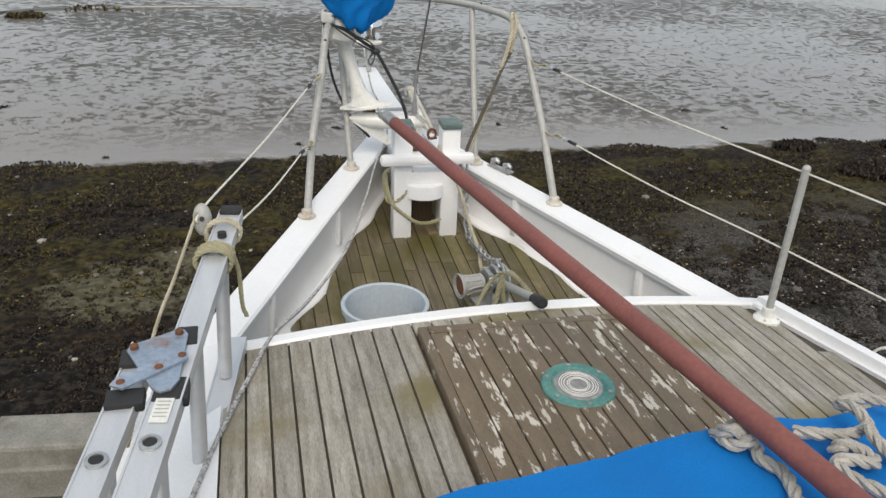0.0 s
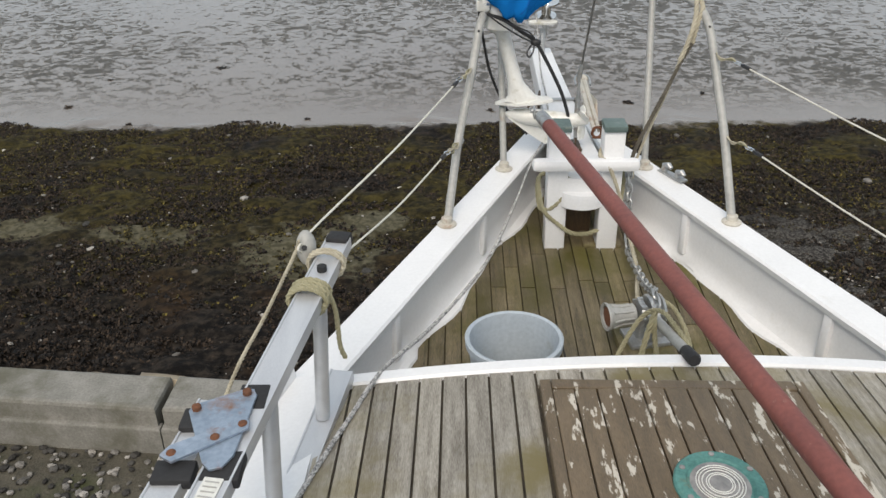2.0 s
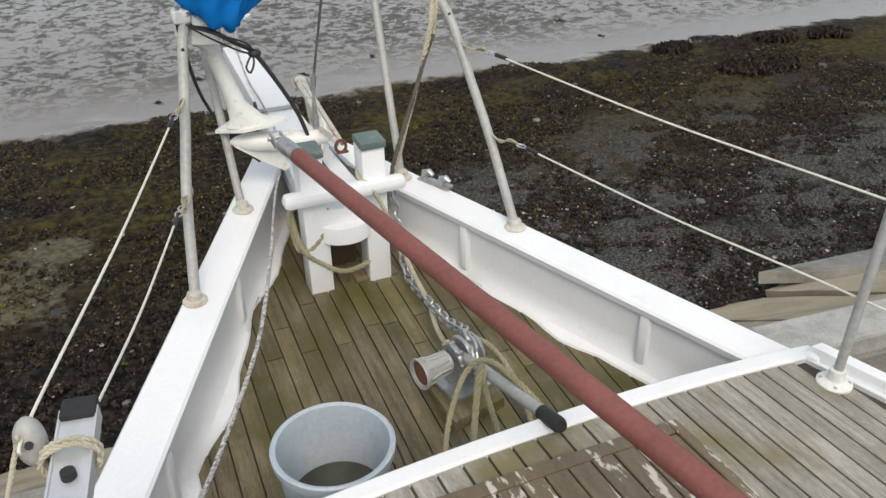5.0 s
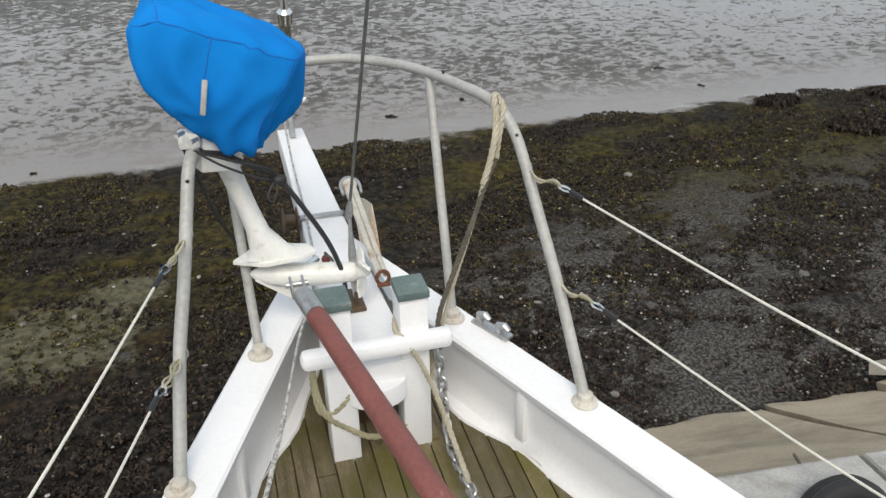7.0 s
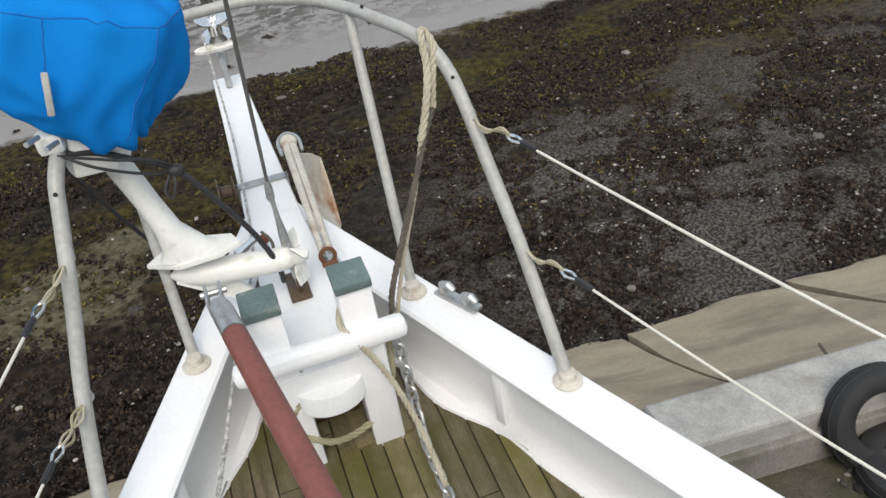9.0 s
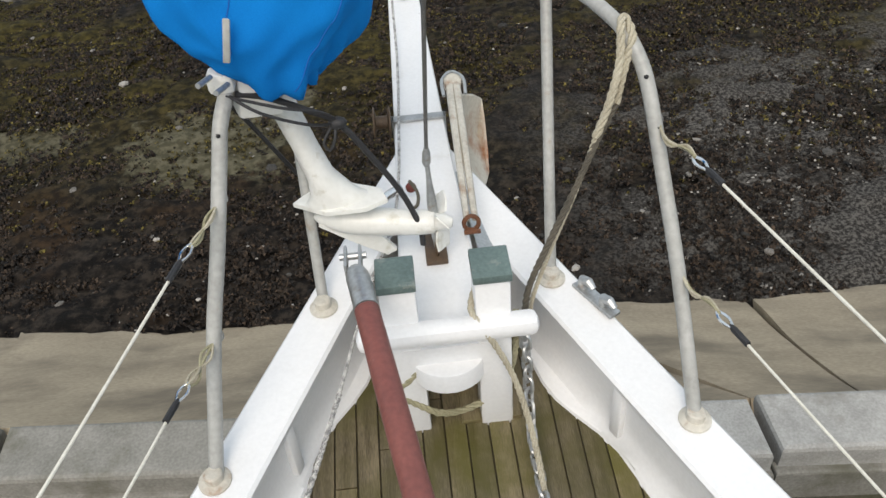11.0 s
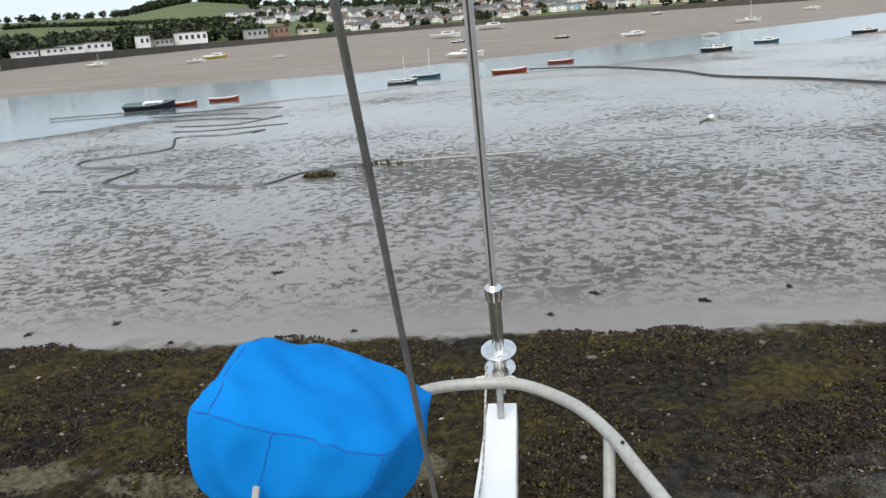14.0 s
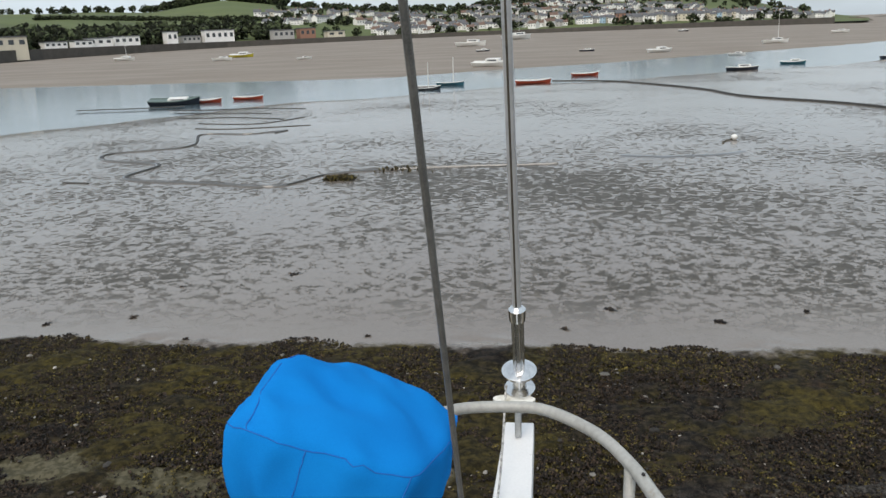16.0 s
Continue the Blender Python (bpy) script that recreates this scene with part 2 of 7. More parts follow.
def frames_along(pts, closed=False):
    n = len(pts)
    tan = []
    for i in range(n):
        a = pts[i - 1] if (i or closed) else pts[i]
        b = pts[(i + 1) % n] if (i < n - 1 or closed) else pts[i]
        d = b - a
        tan.append(d.normalized() if d.length > 1e-9 else Vector((0, 0, 1)))
    side = tan[0].orthogonal().normalized()
    out = []
    for t in tan:
        side = side - t * side.dot(t)
        side = side.normalized() if side.length > 1e-6 else t.orthogonal().normalized()
        out.append((t, side, t.cross(side)))
    return out


def tube(bm, points, r, n=8, closed=False, mat=0):
    pts = [Vector(p) for p in points]
    fr = frames_along(pts, closed)
    rings = []
    for i, (p, (t, u, v)) in enumerate(zip(pts, fr)):
        q = r[i] if isinstance(r, (list, tuple)) else r
        rings.append([bm.verts.new(p + u * (q * math.cos(2 * math.pi * k / n)) + v * (q * math.sin(2 * math.pi * k / n))) for k in range(n)])
    m = len(rings)
    for i in range(m if closed else m - 1):
        a, b = rings[i], rings[(i + 1) % m]
        for k in range(n):
            bm.faces.new((a[k], a[(k + 1) % n], b[(k + 1) % n], b[k])).material_index = mat
    if not closed:
        bm.faces.new(rings[0][::-1]).material_index = mat
        bm.faces.new(rings[-1]).material_index = mat
    return bm


def rod(bm, a, b, r, n=12, r2=None):
    return tube(bm, [a, b], [r, r if r2 is None else r2], n)


def laid(bm, points, r, pitch=None, n=6):
    """Three-strand laid rope along a line."""
    pts = [Vector(p) for p in points]
    pitch = pitch or r * 7
    dense = [pts[0]]
    step = pitch / 7
    for a, b in zip(pts, pts[1:]):
        k = max(1, int((b - a).length / step))
        dense += [a.lerp(b, (i + 1) / k) for i in range(k)]
    fr = frames_along(dense)
    for s in range(3):
        line, length = [], 0.0
        for i, (p, (t, u, v)) in enumerate(zip(dense, fr)):
            if i:
                length += (p - dense[i - 1]).length
            a = 2 * math.pi * (length / pitch + s / 3)
            line.append(p + (u * math.cos(a) + v * math.sin(a)) * r * 0.5)
        tube(bm, line, r * 0.56, n)
    return bm


def lathe(bm, profile, centre=(0, 0, 0), turn=None, n=32, closed=False):
    """Rings of (radius, height) round an axis through centre."""
    m = Matrix.Translation(centre) @ (turn.to_4x4() if turn is not None else Matrix())
    rings = []
    for r, h in profile:
        rings.append([bm.verts.new(m @ Vector((r * math.cos(2 * math.pi * k / n), r * math.sin(2 * math.pi * k / n), h))) for k in range(n)])
    k2 = len(rings) if closed else len(rings) - 1
    for i in range(k2):
        a, b = rings[i], rings[(i + 1) % len(rings)]
        for k in range(n):
            bm.faces.new((a[k], a[(k + 1) % n], b[(k + 1) % n], b[k]))
    if not closed:
        bm.faces.new(rings[0][::-1])
        bm.faces.new(rings[-1])
    return bm


def toward(d):
    """A turn that carries z onto d."""
    return Vector(d).normalized().to_track_quat("Z", "Y").to_matrix()


def B():
    return bmesh.new()


# ---- the ground: weed bank, mud flat, channel and far sands in one sheet ----
NEAR_X = (-400, -60, -40, -28, -21, -14, -2.6, 3.8, 17, 27, 44, 90, 400)
NEAR_Y = (20, 24, 32, 46, 58, 60, 70, 71, 81, 85, 103, 160, 520)
FAR_X = (-400, -65, -42, -20, -8.6, 6, 24, 47, 75, 160, 400)
FAR_Y = (95, 95, 93, 90, 101, 110, 127, 147, 177, 300, 800)


def smooth_step(a, b, v):
    t = np.clip((v - a) / (b - a), 0, 1)
    return t * t * (3 - 2 * t)


def ground_height(x, y):
    x, y = np.asarray(x, float), np.asarray(y, float)
    near, far = np.interp(x, NEAR_X, NEAR_Y), np.interp(x, FAR_X, FAR_Y)
    z = -2.68 - 0.07 * smooth_step(8.5, 11.5, y)
    z = z - 0.45 * smooth_step(near - 1.5, near + 6, y) * (1 - smooth_step(far - 6, far + 1.5, y))
    z = z + 2.2 * smooth_step(far, far + 330, y)
    return z


xs = np.unique(np.concatenate([-np.geomspace(10.2, 4600, 46)[::-1], np.arange(-10, 12.01, 0.085), np.geomspace(12.2, 4600, 46)]))
ys = np.unique(np.concatenate([-np.geomspace(3.2, 4600, 24)[::-1], np.arange(-3, 13, 0.085), np.arange(13, 40, 0.4), np.arange(40, 200, 1.6), np.geomspace(202, 4600, 40)]))
gx, gy = np.meshgrid(xs, ys)
gz = ground_height(gx, gy)
rng = np.random.default_rng(3)


def bumps(x, y, waves, seed):
    """Rolling unevenness from a sum of waves of random direction."""
    g = np.random.default_rng(seed)
    out = np.zeros_like(x)
    for length, height in waves:
        for _ in range(5):
            a, p = g.uniform(0, 2 * math.pi), g.uniform(0, 2 * math.pi)
            k = 2 * math.pi / (length * g.uniform(0.7, 1.4))
            out += height * np.sin(k * (x * math.cos(a) + y * math.sin(a)) + p)
    return out


close = (np.abs(gx - 1) < 11.5) & (gy > -3) & (gy < 13)
weed_part = 1 - smooth_step(9.6, 10.6, gy + 0.35 * np.sin(gx * 1.3) + 0.2 * np.sin(gx * 3.1 + 1))
gz = gz + np.where(close, bumps(gx, gy, ((2.5, 0.012), (0.8, 0.007), (0.3, 0.005)), 5) * weed_part, 0)
gz = gz + np.where(close, rng.normal(0, 0.010, gz.shape) * weed_part, 0)
nx, ny = len(xs), len(ys)
idx = np.arange(nx * ny).reshape(ny, nx)
quads = np.stack([idx[:-1, :-1], idx[:-1, 1:], idx[1:, 1:], idx[1:, :-1]], -1).reshape(-1, 4)
ground_me = bpy.data.meshes.new("ground")
ground_me.from_pydata(np.stack([gx, gy, gz], -1).reshape(-1, 3).tolist(), [], quads.tolist())
ground_me.polygons.foreach_set("use_smooth", [True] * len(ground_me.polygons))


# bare silty patches in the weed: centre and half-widths
BARE = ((-4.1, 6.15, 0.8, 0.36), (-2.0, 5.75, 0.85, 0.75), (-5.8, 6.3, 0.7, 0.34), (-1.35, 6.5, 0.4, 0.35), (-7.0, 5.2, 0.7, 0.3))


def ground_material():
    m = bpy.data.materials.new("foreshore")
    m.use_nodes = True
    n, l = m.node_tree.nodes, m.node_tree.links
    b = n["Principled BSDF"]
    geo = n.new("ShaderNodeNewGeometry")
    where = n.new("ShaderNodeMapping")
    where.inputs["Scale"].default_value = (1 / 1.35,) * 3
    where.inputs["Location"].default_value = tuple(v * (1 - 1 / 1.35) for v in (0.2, -1.2, 1.93))
    l.new(geo.outputs["Position"], where.inputs["Vector"])
    sep = n.new("ShaderNodeSeparateXYZ")
    l.new(where.outputs["Vector"], sep.inputs[0])

    def noise_at(scale, detail=5, rough=0.55, stretch=(1, 1, 1), warp=0.0):
        mp = n.new("ShaderNodeMapping")
        mp.inputs["Scale"].default_value = stretch
        l.new(where.outputs["Vector"], mp.inputs["Vector"])
        t = n.new("ShaderNodeTexNoise")
        t.inputs["Scale"].default_value, t.inputs["Detail"].default_value, t.inputs["Roughness"].default_value = scale, detail, rough
        t.inputs["Distortion"].default_value = warp
        l.new(mp.outputs["Vector"], t.inputs["Vector"])
        return t.outputs["Fac"]

    def math_of(op, a, c=None, e=None):
        q = n.new("ShaderNodeMath")
        q.operation = op
        for i, v in enumerate((a, c, e)):
            if v is None:
                continue
            if isinstance(v, (int, float)):
                q.inputs[i].default_value = v
            else:
                l.new(v, q.inputs[i])
        return q.outputs[0]

    def band(v, lo, hi):
        q = n.new("ShaderNodeMapRange")
        q.interpolation_type = "SMOOTHSTEP"
        q.inputs["From Min"].default_value, q.inputs["From Max"].default_value = lo, hi
        l.new(v, q.inputs["Value"])
        return q.outputs["Result"]

    def mix(f, a, c):
        q = n.new("ShaderNodeMix")
        q.data_type = "RGBA"
        l.new(f, q.inputs["Factor"])
        for k, v in (("A", a), ("B", c)):
            if isinstance(v, tuple):
                q.inputs[k].default_value = (*v, 1)
            else:
                l.new(v, q.inputs[k])
        return q.outputs["Result"]

    # weed bank
    edge = math_of("ADD", sep.outputs["Y"], math_of("MULTIPLY", math_of("SUBTRACT", noise_at(1.1, 6, 0.65), 0.5), 1.6))
    weed = math_of("SUBTRACT", 1.0, band(edge, 10.1, 10.45))
    clump = noise_at(9, 6, 0.7)
    tone = noise_at(0.7, 4, 0.6)
    soil = mix(band(clump, 0.42, 0.66), (0.004, 0.0032, 0.0026), (0.032, 0.025, 0.019))
    soil = mix(band(tone, 0.54, 0.68), soil, mix(band(clump, 0.4, 0.65), (0.013, 0.008, 0.005), (0.040, 0.024, 0.013)))
    green = math_of("MULTIPLY", band(noise_at(0.6, 4, 0.6, (1, 1, 1)), 0.38, 0.55), band(sep.outputs["Y"], 4.0, 8.0))
    soil = mix(math_of("MULTIPLY", green, 0.9), soil, mix(band(clump, 0.35, 0.7), (0.011, 0.009, 0.003), (0.072, 0.057, 0.0125)))
    ragged = math_of("MULTIPLY", math_of("SUBTRACT", noise_at(2.6, 6, 0.7), 0.5), 1.5)
    bare = None
    for cx, cy, rx, ry in BARE:
        dx, dy = math_of("DIVIDE", math_of("SUBTRACT", sep.outputs["X"], cx), rx), math_of("DIVIDE", math_of("SUBTRACT", sep.outputs["Y"], cy), ry)
        r = math_of("SQRT", math_of("ADD", math_of("MULTIPLY", dx, dx), math_of("MULTIPLY", dy, dy)))
        one = math_of("SUBTRACT", 1.0, band(math_of("ADD", r, ragged), 0.85, 1.1))
        bare = one if bare is None else math_of("MAXIMUM", bare, one)
    soil = mix(bare, soil, mix(band(noise_at(14, 5), 0.4, 0.62), (0.055, 0.05, 0.030), (0.105, 0.095, 0.062)))
    grey = math_of("MULTIPLY", band(math_of("ADD", sep.outputs["X"], math_of("MULTIPLY", noise_at(0.9, 4), 2.4)), 1.6, 4.2), math_of("SUBTRACT", 1.0, band(sep.outputs["Y"], 5.5, 8.5)))
    grey = math_of("MULTIPLY", grey, band(noise_at(1.3, 5, 0.65), 0.36, 0.52))
    soil = mix(grey, soil, mix(band(noise_at(34, 4, 0.7), 0.42, 0.62), (0.018, 0.016, 0.014), (0.105, 0.097, 0.087)))
    # mud flat: wet film with matt ridges of drier silt
    ridge = noise_at(4.2, 8, 0.68, (1.0, 1.05, 1), 0.5)
    fleck = noise_at(15, 5, 0.65, (1.1, 0.9, 1), 0.4)
    place = noise_at(0.075, 4, 0.6)
    cover = math_of("ADD", math_of("MULTIPLY", ridge, 0.7), math_of("ADD", math_of("MULTIPLY", fleck, 0.3), math_of("MULTIPLY", math_of("SUBTRACT", place, 0.5), 0.42)))
    bank = band(edge, 10.4, 13.5)
    cover = math_of("SUBTRACT", cover, math_of("MULTIPLY", band(sep.outputs["Y"], 24, 40), 0.06))
    dry = math_of("MULTIPLY", band(cover, 0.497, 0.517), bank)
    mud = mix(dry, mix(band(noise_at(40, 3, 0.7), 0.35, 0.7), (0.150, 0.125, 0.104), (0.195, 0.165, 0.140)), mix(band(fleck, 0.38, 0.62), (0.022, 0.0195, 0.015), (0.082, 0.072, 0.055)))
    # far sands
    sand = mix(band(noise_at(0.05, 5, 0.6, (1, 2.5, 1)), 0.38, 0.66), (0.185, 0.15, 0.118), (0.235, 0.198, 0.162))
    far_part = band(sep.outputs["Y"], 88, 92)
    mud = mix(far_part, mud, sand)
    l.new(mix(weed, mud, soil), b.inputs["Base Color"])
    wet = mix(dry, (0.13, 0.13, 0.13), (0.62, 0.62, 0.62))
    wet = mix(far_part, wet, (0.7, 0.7, 0.7))
    l.new(mix(weed, wet, (0.8, 0.8, 0.8)), b.inputs["Roughness"])
    l.new(mix(weed, (0.5, 0.5, 0.5), (0.12, 0.12, 0.12)), b.inputs["Specular IOR Level"])
    bp = n.new("ShaderNodeBump")
    bp.inputs["Strength"].default_value, bp.inputs["Distance"].default_value = 0.55, 0.03
    hgt = mix(weed, mix(dry, (0, 0, 0), (0.5, 0.5, 0.5)), clump)
    l.new(math_of("ADD", hgt, math_of("MULTIPLY", fleck, 0.12)), bp.inputs["Height"])
    l.new(bp.outputs["Normal"], b.inputs["Normal"])
    return m


ground_me.materials.append(ground_material())
tagged(new("ground", ground_me), "brown weedy foreshore running into wet grey tidal mud and sand", "ground", kind="structure")

# river channel
wx = np.unique(np.concatenate([np.linspace(-380, -70, 20), np.linspace(-70, 100, 100), np.linspace(100, 395, 20)]))
bm = B()
lo = [bm.verts.new((x, float(np.interp(x, NEAR_X, NEAR_Y)) - 4, -2.87)) for x in wx]
hi = [bm.verts.new((x, float(np.interp(x, FAR_X, FAR_Y)) + 4, -2.87)) for x in wx]
for i in range(len(wx) - 1):
    bm.faces.new((lo[i], lo[i + 1], hi[i + 1], hi[i]))
M_RIVER = material("river_water", (0.10, 0.14, 0.16), (0.07, 0.10, 0.12), 0.12, 0.35, 2.2, 0.25, stretch=(0.5, 1.6, 1), rough_var=0.05, distance=0.06)
tagged(part("water", bm, M_RIVER), "calm pale tidal river channel at low water", "water", kind="structure")


# the shore lies well below the hard: everything on it is drawn from one point of view and set out at SHORE_SCALE
SHORE_EYE, SHORE_SCALE = Vector((0.2, -1.2, 1.93)), 1.35
SHORE = Matrix.Translation(SHORE_EYE) @ Matrix.Scale(SHORE_SCALE, 4) @ Matrix.Translation(-SHORE_EYE)
shore_things = [ob for ob in bpy.data.objects if ob.type == "MESH"]


# ---- the hard that the boat stands on, its concrete kerb and the revetment down to the shore ----
def slab_far(x):
    return 1.585 - 0.092 * x


def slab_near(x):
    return slab_far(x) - 0.385


def toe_y(x):
    return 4.52 - 0.095 * min(x, 3.4) - 0.035 * max(x - 3.4, 0)


TOP_Z, HARD_Z, TOE_Z = -2.03, -2.42, -4.34
bm = B()
hx = np.concatenate([[-60, -30, -14], np.arange(-8, 9.01, 0.25), [14, 30, 60]])
hy = np.concatenate([[-60, -30, -12], np.linspace(-6, 0, 13)])
rows_h = []
for v in np.concatenate([hy, [2.0]]):
    row = []
    for x in hx:
        y = min(v, slab_near(x) + 0.1)
        row.append(bm.verts.new((x, y if v < 1.9 else slab_near(x) + 0.1, HARD_Z + 0.02 * noise.noise(Vector((x * 0.9, y * 0.9, 4))))))
    rows_h.append(row)
for r0, r1 in zip(rows_h, rows_h[1:]):
    for k in range(len(hx) - 1):
        bm.faces.new((r0[k], r0[k + 1], r1[k + 1], r1[k]))
ext = bmesh.ops.extrude_face_region(bm, geom=bm.faces[:])
bmesh.ops.translate(bm, vec=(0, 0, -0.3), verts=[v for v in ext["geom"] if isinstance(v, bmesh.types.BMVert)])
M_HARD = material("weedy_shingle", (0.105, 0.092, 0.068), (0.035, 0.032, 0.022), 0.85, 9, 60, 0.9, stain=(0.045, 0.05, 0.018), stain_scale=1.6, stain_amount=0.42, distance=0.02)
tagged(part("hard_standing", bm, M_HARD), "weedy shingle hard that the boat stands on", "ground", kind="structure")
hard = thing("concrete_kerb", "long low weathered concrete kerb of big blocks beside the boat", "kerb", (0, 1.4, HARD_Z), kind="structure")
joints = (-12.0, -9.0, -7.3, -5.8, -4.2, -2.62, -1.0, 0.35, 1.74, 3.4, 5.2, 7.0, 9.0, 12.0)
for i, (a, b) in enumerate(zip(joints, joints[1:])):
    bm = B()
    g = 0.026
    lift = random.uniform(-0.012, 0.012)
    shift = random.uniform(-0.012, 0.012)
    out = [(a + g, slab_near(a) + shift), (b - g, slab_near(b) + shift), (b - g, slab_far(b) + shift), (a + g, slab_far(a) + shift)]
    prism(bm, out, HARD_Z - 0.12, TOP_Z + lift, 0.03)
    block = part("kerb_block", bm, M_CONCRETE_PALE if a > 0.2 else M_CONCRETE, hard, smooth=False)
    bm = B()
    prism(bm, [(a + 0.005, slab_near(a) - 0.035), (b - 0.005, slab_near(b) - 0.035), (b - 0.005, slab_near(b) + 0.05), (a + 0.005, slab_near(a) + 0.05)], HARD_Z - 0.1, TOP_Z - 0.16 + lift, 0.015)
    part("kerb_footing", bm, M_CONCRETE, block, smooth=False)
apron = thing("concrete_apron", "silt-stained concrete revetment sloping down from the kerb to the shore", "revetment", (0, 3.4, -3.6), kind="structure")
# head and toe of the joints between the slabs
cracks = ((-16.0, -18.0), (-10.4, -12.5), (-6.6, -8.2), (-3.1, -4.4), (-0.45, -1.25), (1.75, 1.0), (2.40, 3.2), (4.15, 5.15), (5.7, 6.65), (8.2, 9.3), (12.0, 13.5))
for i, (a, b) in enumerate(zip(cracks, cracks[1:])):
    bm = B()
    n = 14
    rows_v = []
    step = 0.05 + 0.09 * (a[0] > 1.7)
    for j in range(13):
        v = j / 12
        row = []
        for k in range(n + 1):
            u = k / n
            x = (a[0] + 0.006 + (a[1] - a[0]) * v) * (1 - u) + (b[0] - 0.006 + (b[1] - b[0]) * v) * u
            reach = 0.10 * u if a[0] > 1.7 else 0.0
            y0, y1 = slab_far(x) + 0.03, toe_y(x) + reach + 0.05 * math.sin(x * 1.7 + i) + 0.02 * math.sin(x * 7.3)
            z = TOP_Z - 0.07 + (TOE_Z - TOP_Z + 0.07) * v - 0.07 * math.sin(v * math.pi) + step * v * (1 - u) ** 2 + 0.05 * math.sin(v * 9 + i) * v * (1 - v) + 0.016 * math.sin(4 * x + 3 * v)
            row.append(bm.verts.new((x, y0 + (y1 - y0) * v, z)))
        rows_v.append(row)
    for r0, r1 in zip(rows_v, rows_v[1:]):
        for k in range(n):
            bm.faces.new((r0[k], r0[k + 1], r1[k + 1], r1[k]))
    ext = bmesh.ops.extrude_face_region(bm, geom=bm.faces[:])
    bmesh.ops.translate(bm, vec=(0, -0.16, -0.22), verts=[v for v in ext["geom"] if isinstance(v, bmesh.types.BMVert)])
    part("apron_slab", bm, M_APRON, apron, smooth=True)
for cx, cy, turn in ((7.75, 3.95, 0), (10.4, 3.75, -8)):
    bm = B()
    prism(bm, [(-1.15, 0.16), (-0.35, -0.30), (1.15, -0.45), (1.25, 0.5)], -0.10, 0.06, 0.012)
    bmesh.ops.transform(bm, matrix=Matrix.Translation((cx, cy, -4.06)) @ Euler((radians(-20), radians(3), radians(turn - 5))).to_matrix().to_4x4(), verts=bm.verts[:])
    tagged(part("broken_slab", bm, M_CONCRETE, smooth=False), "broken grey concrete slab tipped up on the shingle", "slab", group="broken slabs on the apron")

# ---- weed, stones and shells on the bank ----
built = set(bpy.data.objects)
rng = np.random.default_rng(11)


def scatter(count, x0, x1, y0, y1, keep):
    x, y = rng.uniform(x0, x1, count), rng.uniform(y0, y1, count)
    m = keep(x, y)
    return x[m], y[m]


def weed_edge(x):
    return 10.2 + 0.25 * np.sin(x * 1.3) + 0.18 * np.sin(x * 3.1 + 1)


def tufts(name, mat, count, size, rise, x0, x1, y0, y1, keep, label, blades=5):
    x, y = scatter(count, x0, x1, y0, y1, keep)
    z = ground_height(x, y)
    verts, faces = [], []
    for px, py, pz in zip(x, y, z):
        s = size * rng.uniform(0.5, 1.4)
        for _ in range(blades):
            a = rng.uniform(0, 2 * math.pi)
            c, d = math.cos(a), math.sin(a)
            w = s * rng.uniform(0.12, 0.3)
            ln = s * rng.uniform(0.5, 1.2)
            ox, oy = px + rng.uniform(-s, s) * 0.5, py + rng.uniform(-s, s) * 0.5
            h = rise * rng.uniform(0.3, 1.3)
            k = len(verts)
            verts += [(ox - d * w, oy + c * w, pz - 0.005), (ox + d * w, oy - c * w, pz - 0.005),
                      (ox + c * ln * 0.5 + d * w, oy + d * ln * 0.5 - c * w, pz + h), (ox + c * ln * 0.5 - d * w, oy + d * ln * 0.5 + c * w, pz + h * rng.uniform(0.6, 1.2)),
                      (ox + c * ln, oy + d * ln, pz + h * rng.uniform(-0.1, 0.5))]
            faces += [(k, k + 1, k + 2, k + 3), (k + 3, k + 2, k + 4)]
    me = bpy.data.meshes.new(name)
    me.from_pydata(verts, [], faces)
    me.materials.append(mat)
    return tagged(new(name, me), label, "seaweed", kind="stuff")


def leafy(name, a, b, rough=0.6):
    m = material(name, a, b, rough, 9, 80, 0.2)
    n, l = m.node_tree.nodes, m.node_tree.links
    geo = n.new("ShaderNodeNewGeometry")
    hs = n.new("ShaderNodeHueSaturation")
    mr = n.new("ShaderNodeMapRange")
    mr.inputs["To Min"].default_value, mr.inputs["To Max"].default_value = 0.3, 3.4
    few = n.new("ShaderNodeMath")
    few.operation = "POWER"
    few.inputs[1].default_value = 2.6
    l.new(geo.outputs["Random Per Island"], few.inputs[0])
    l.new(few.outputs[0], mr.inputs["Value"])
    l.new(mr.outputs["Result"], hs.inputs["Value"])
    n["Principled BSDF"].inputs["Specular IOR Level"].default_value = 0.2
    base = n["Principled BSDF"].inputs["Base Color"]
    l.new(base.links[0].from_socket, hs.inputs["Color"])
    l.new(hs.outputs["Color"], base)
    return m


M_WEED = leafy("brown_wrack", (0.030, 0.0205, 0.0135), (0.0045, 0.003, 0.0022))
M_WEED_GREEN = leafy("olive_wrack", (0.066, 0.052, 0.0125), (0.012, 0.0095, 0.003))
M_STONE = leafy("beach_stone", (0.165, 0.155, 0.142), (0.05, 0.047, 0.042), 0.75)
off_kerb = lambda x, y: y > 2.98 - 0.10 * np.minimum(x, 2.4) - 0.03 * np.maximum(x - 2.4, 0)


def off_bare(x, y):
    clear = np.ones(len(x), bool)
    for cx, cy, rx, ry in BARE:
        clear &= ((x - cx) / rx) ** 2 + ((y - cy) / ry) ** 2 > rng.uniform(0.2, 1.2, len(x))
    return clear


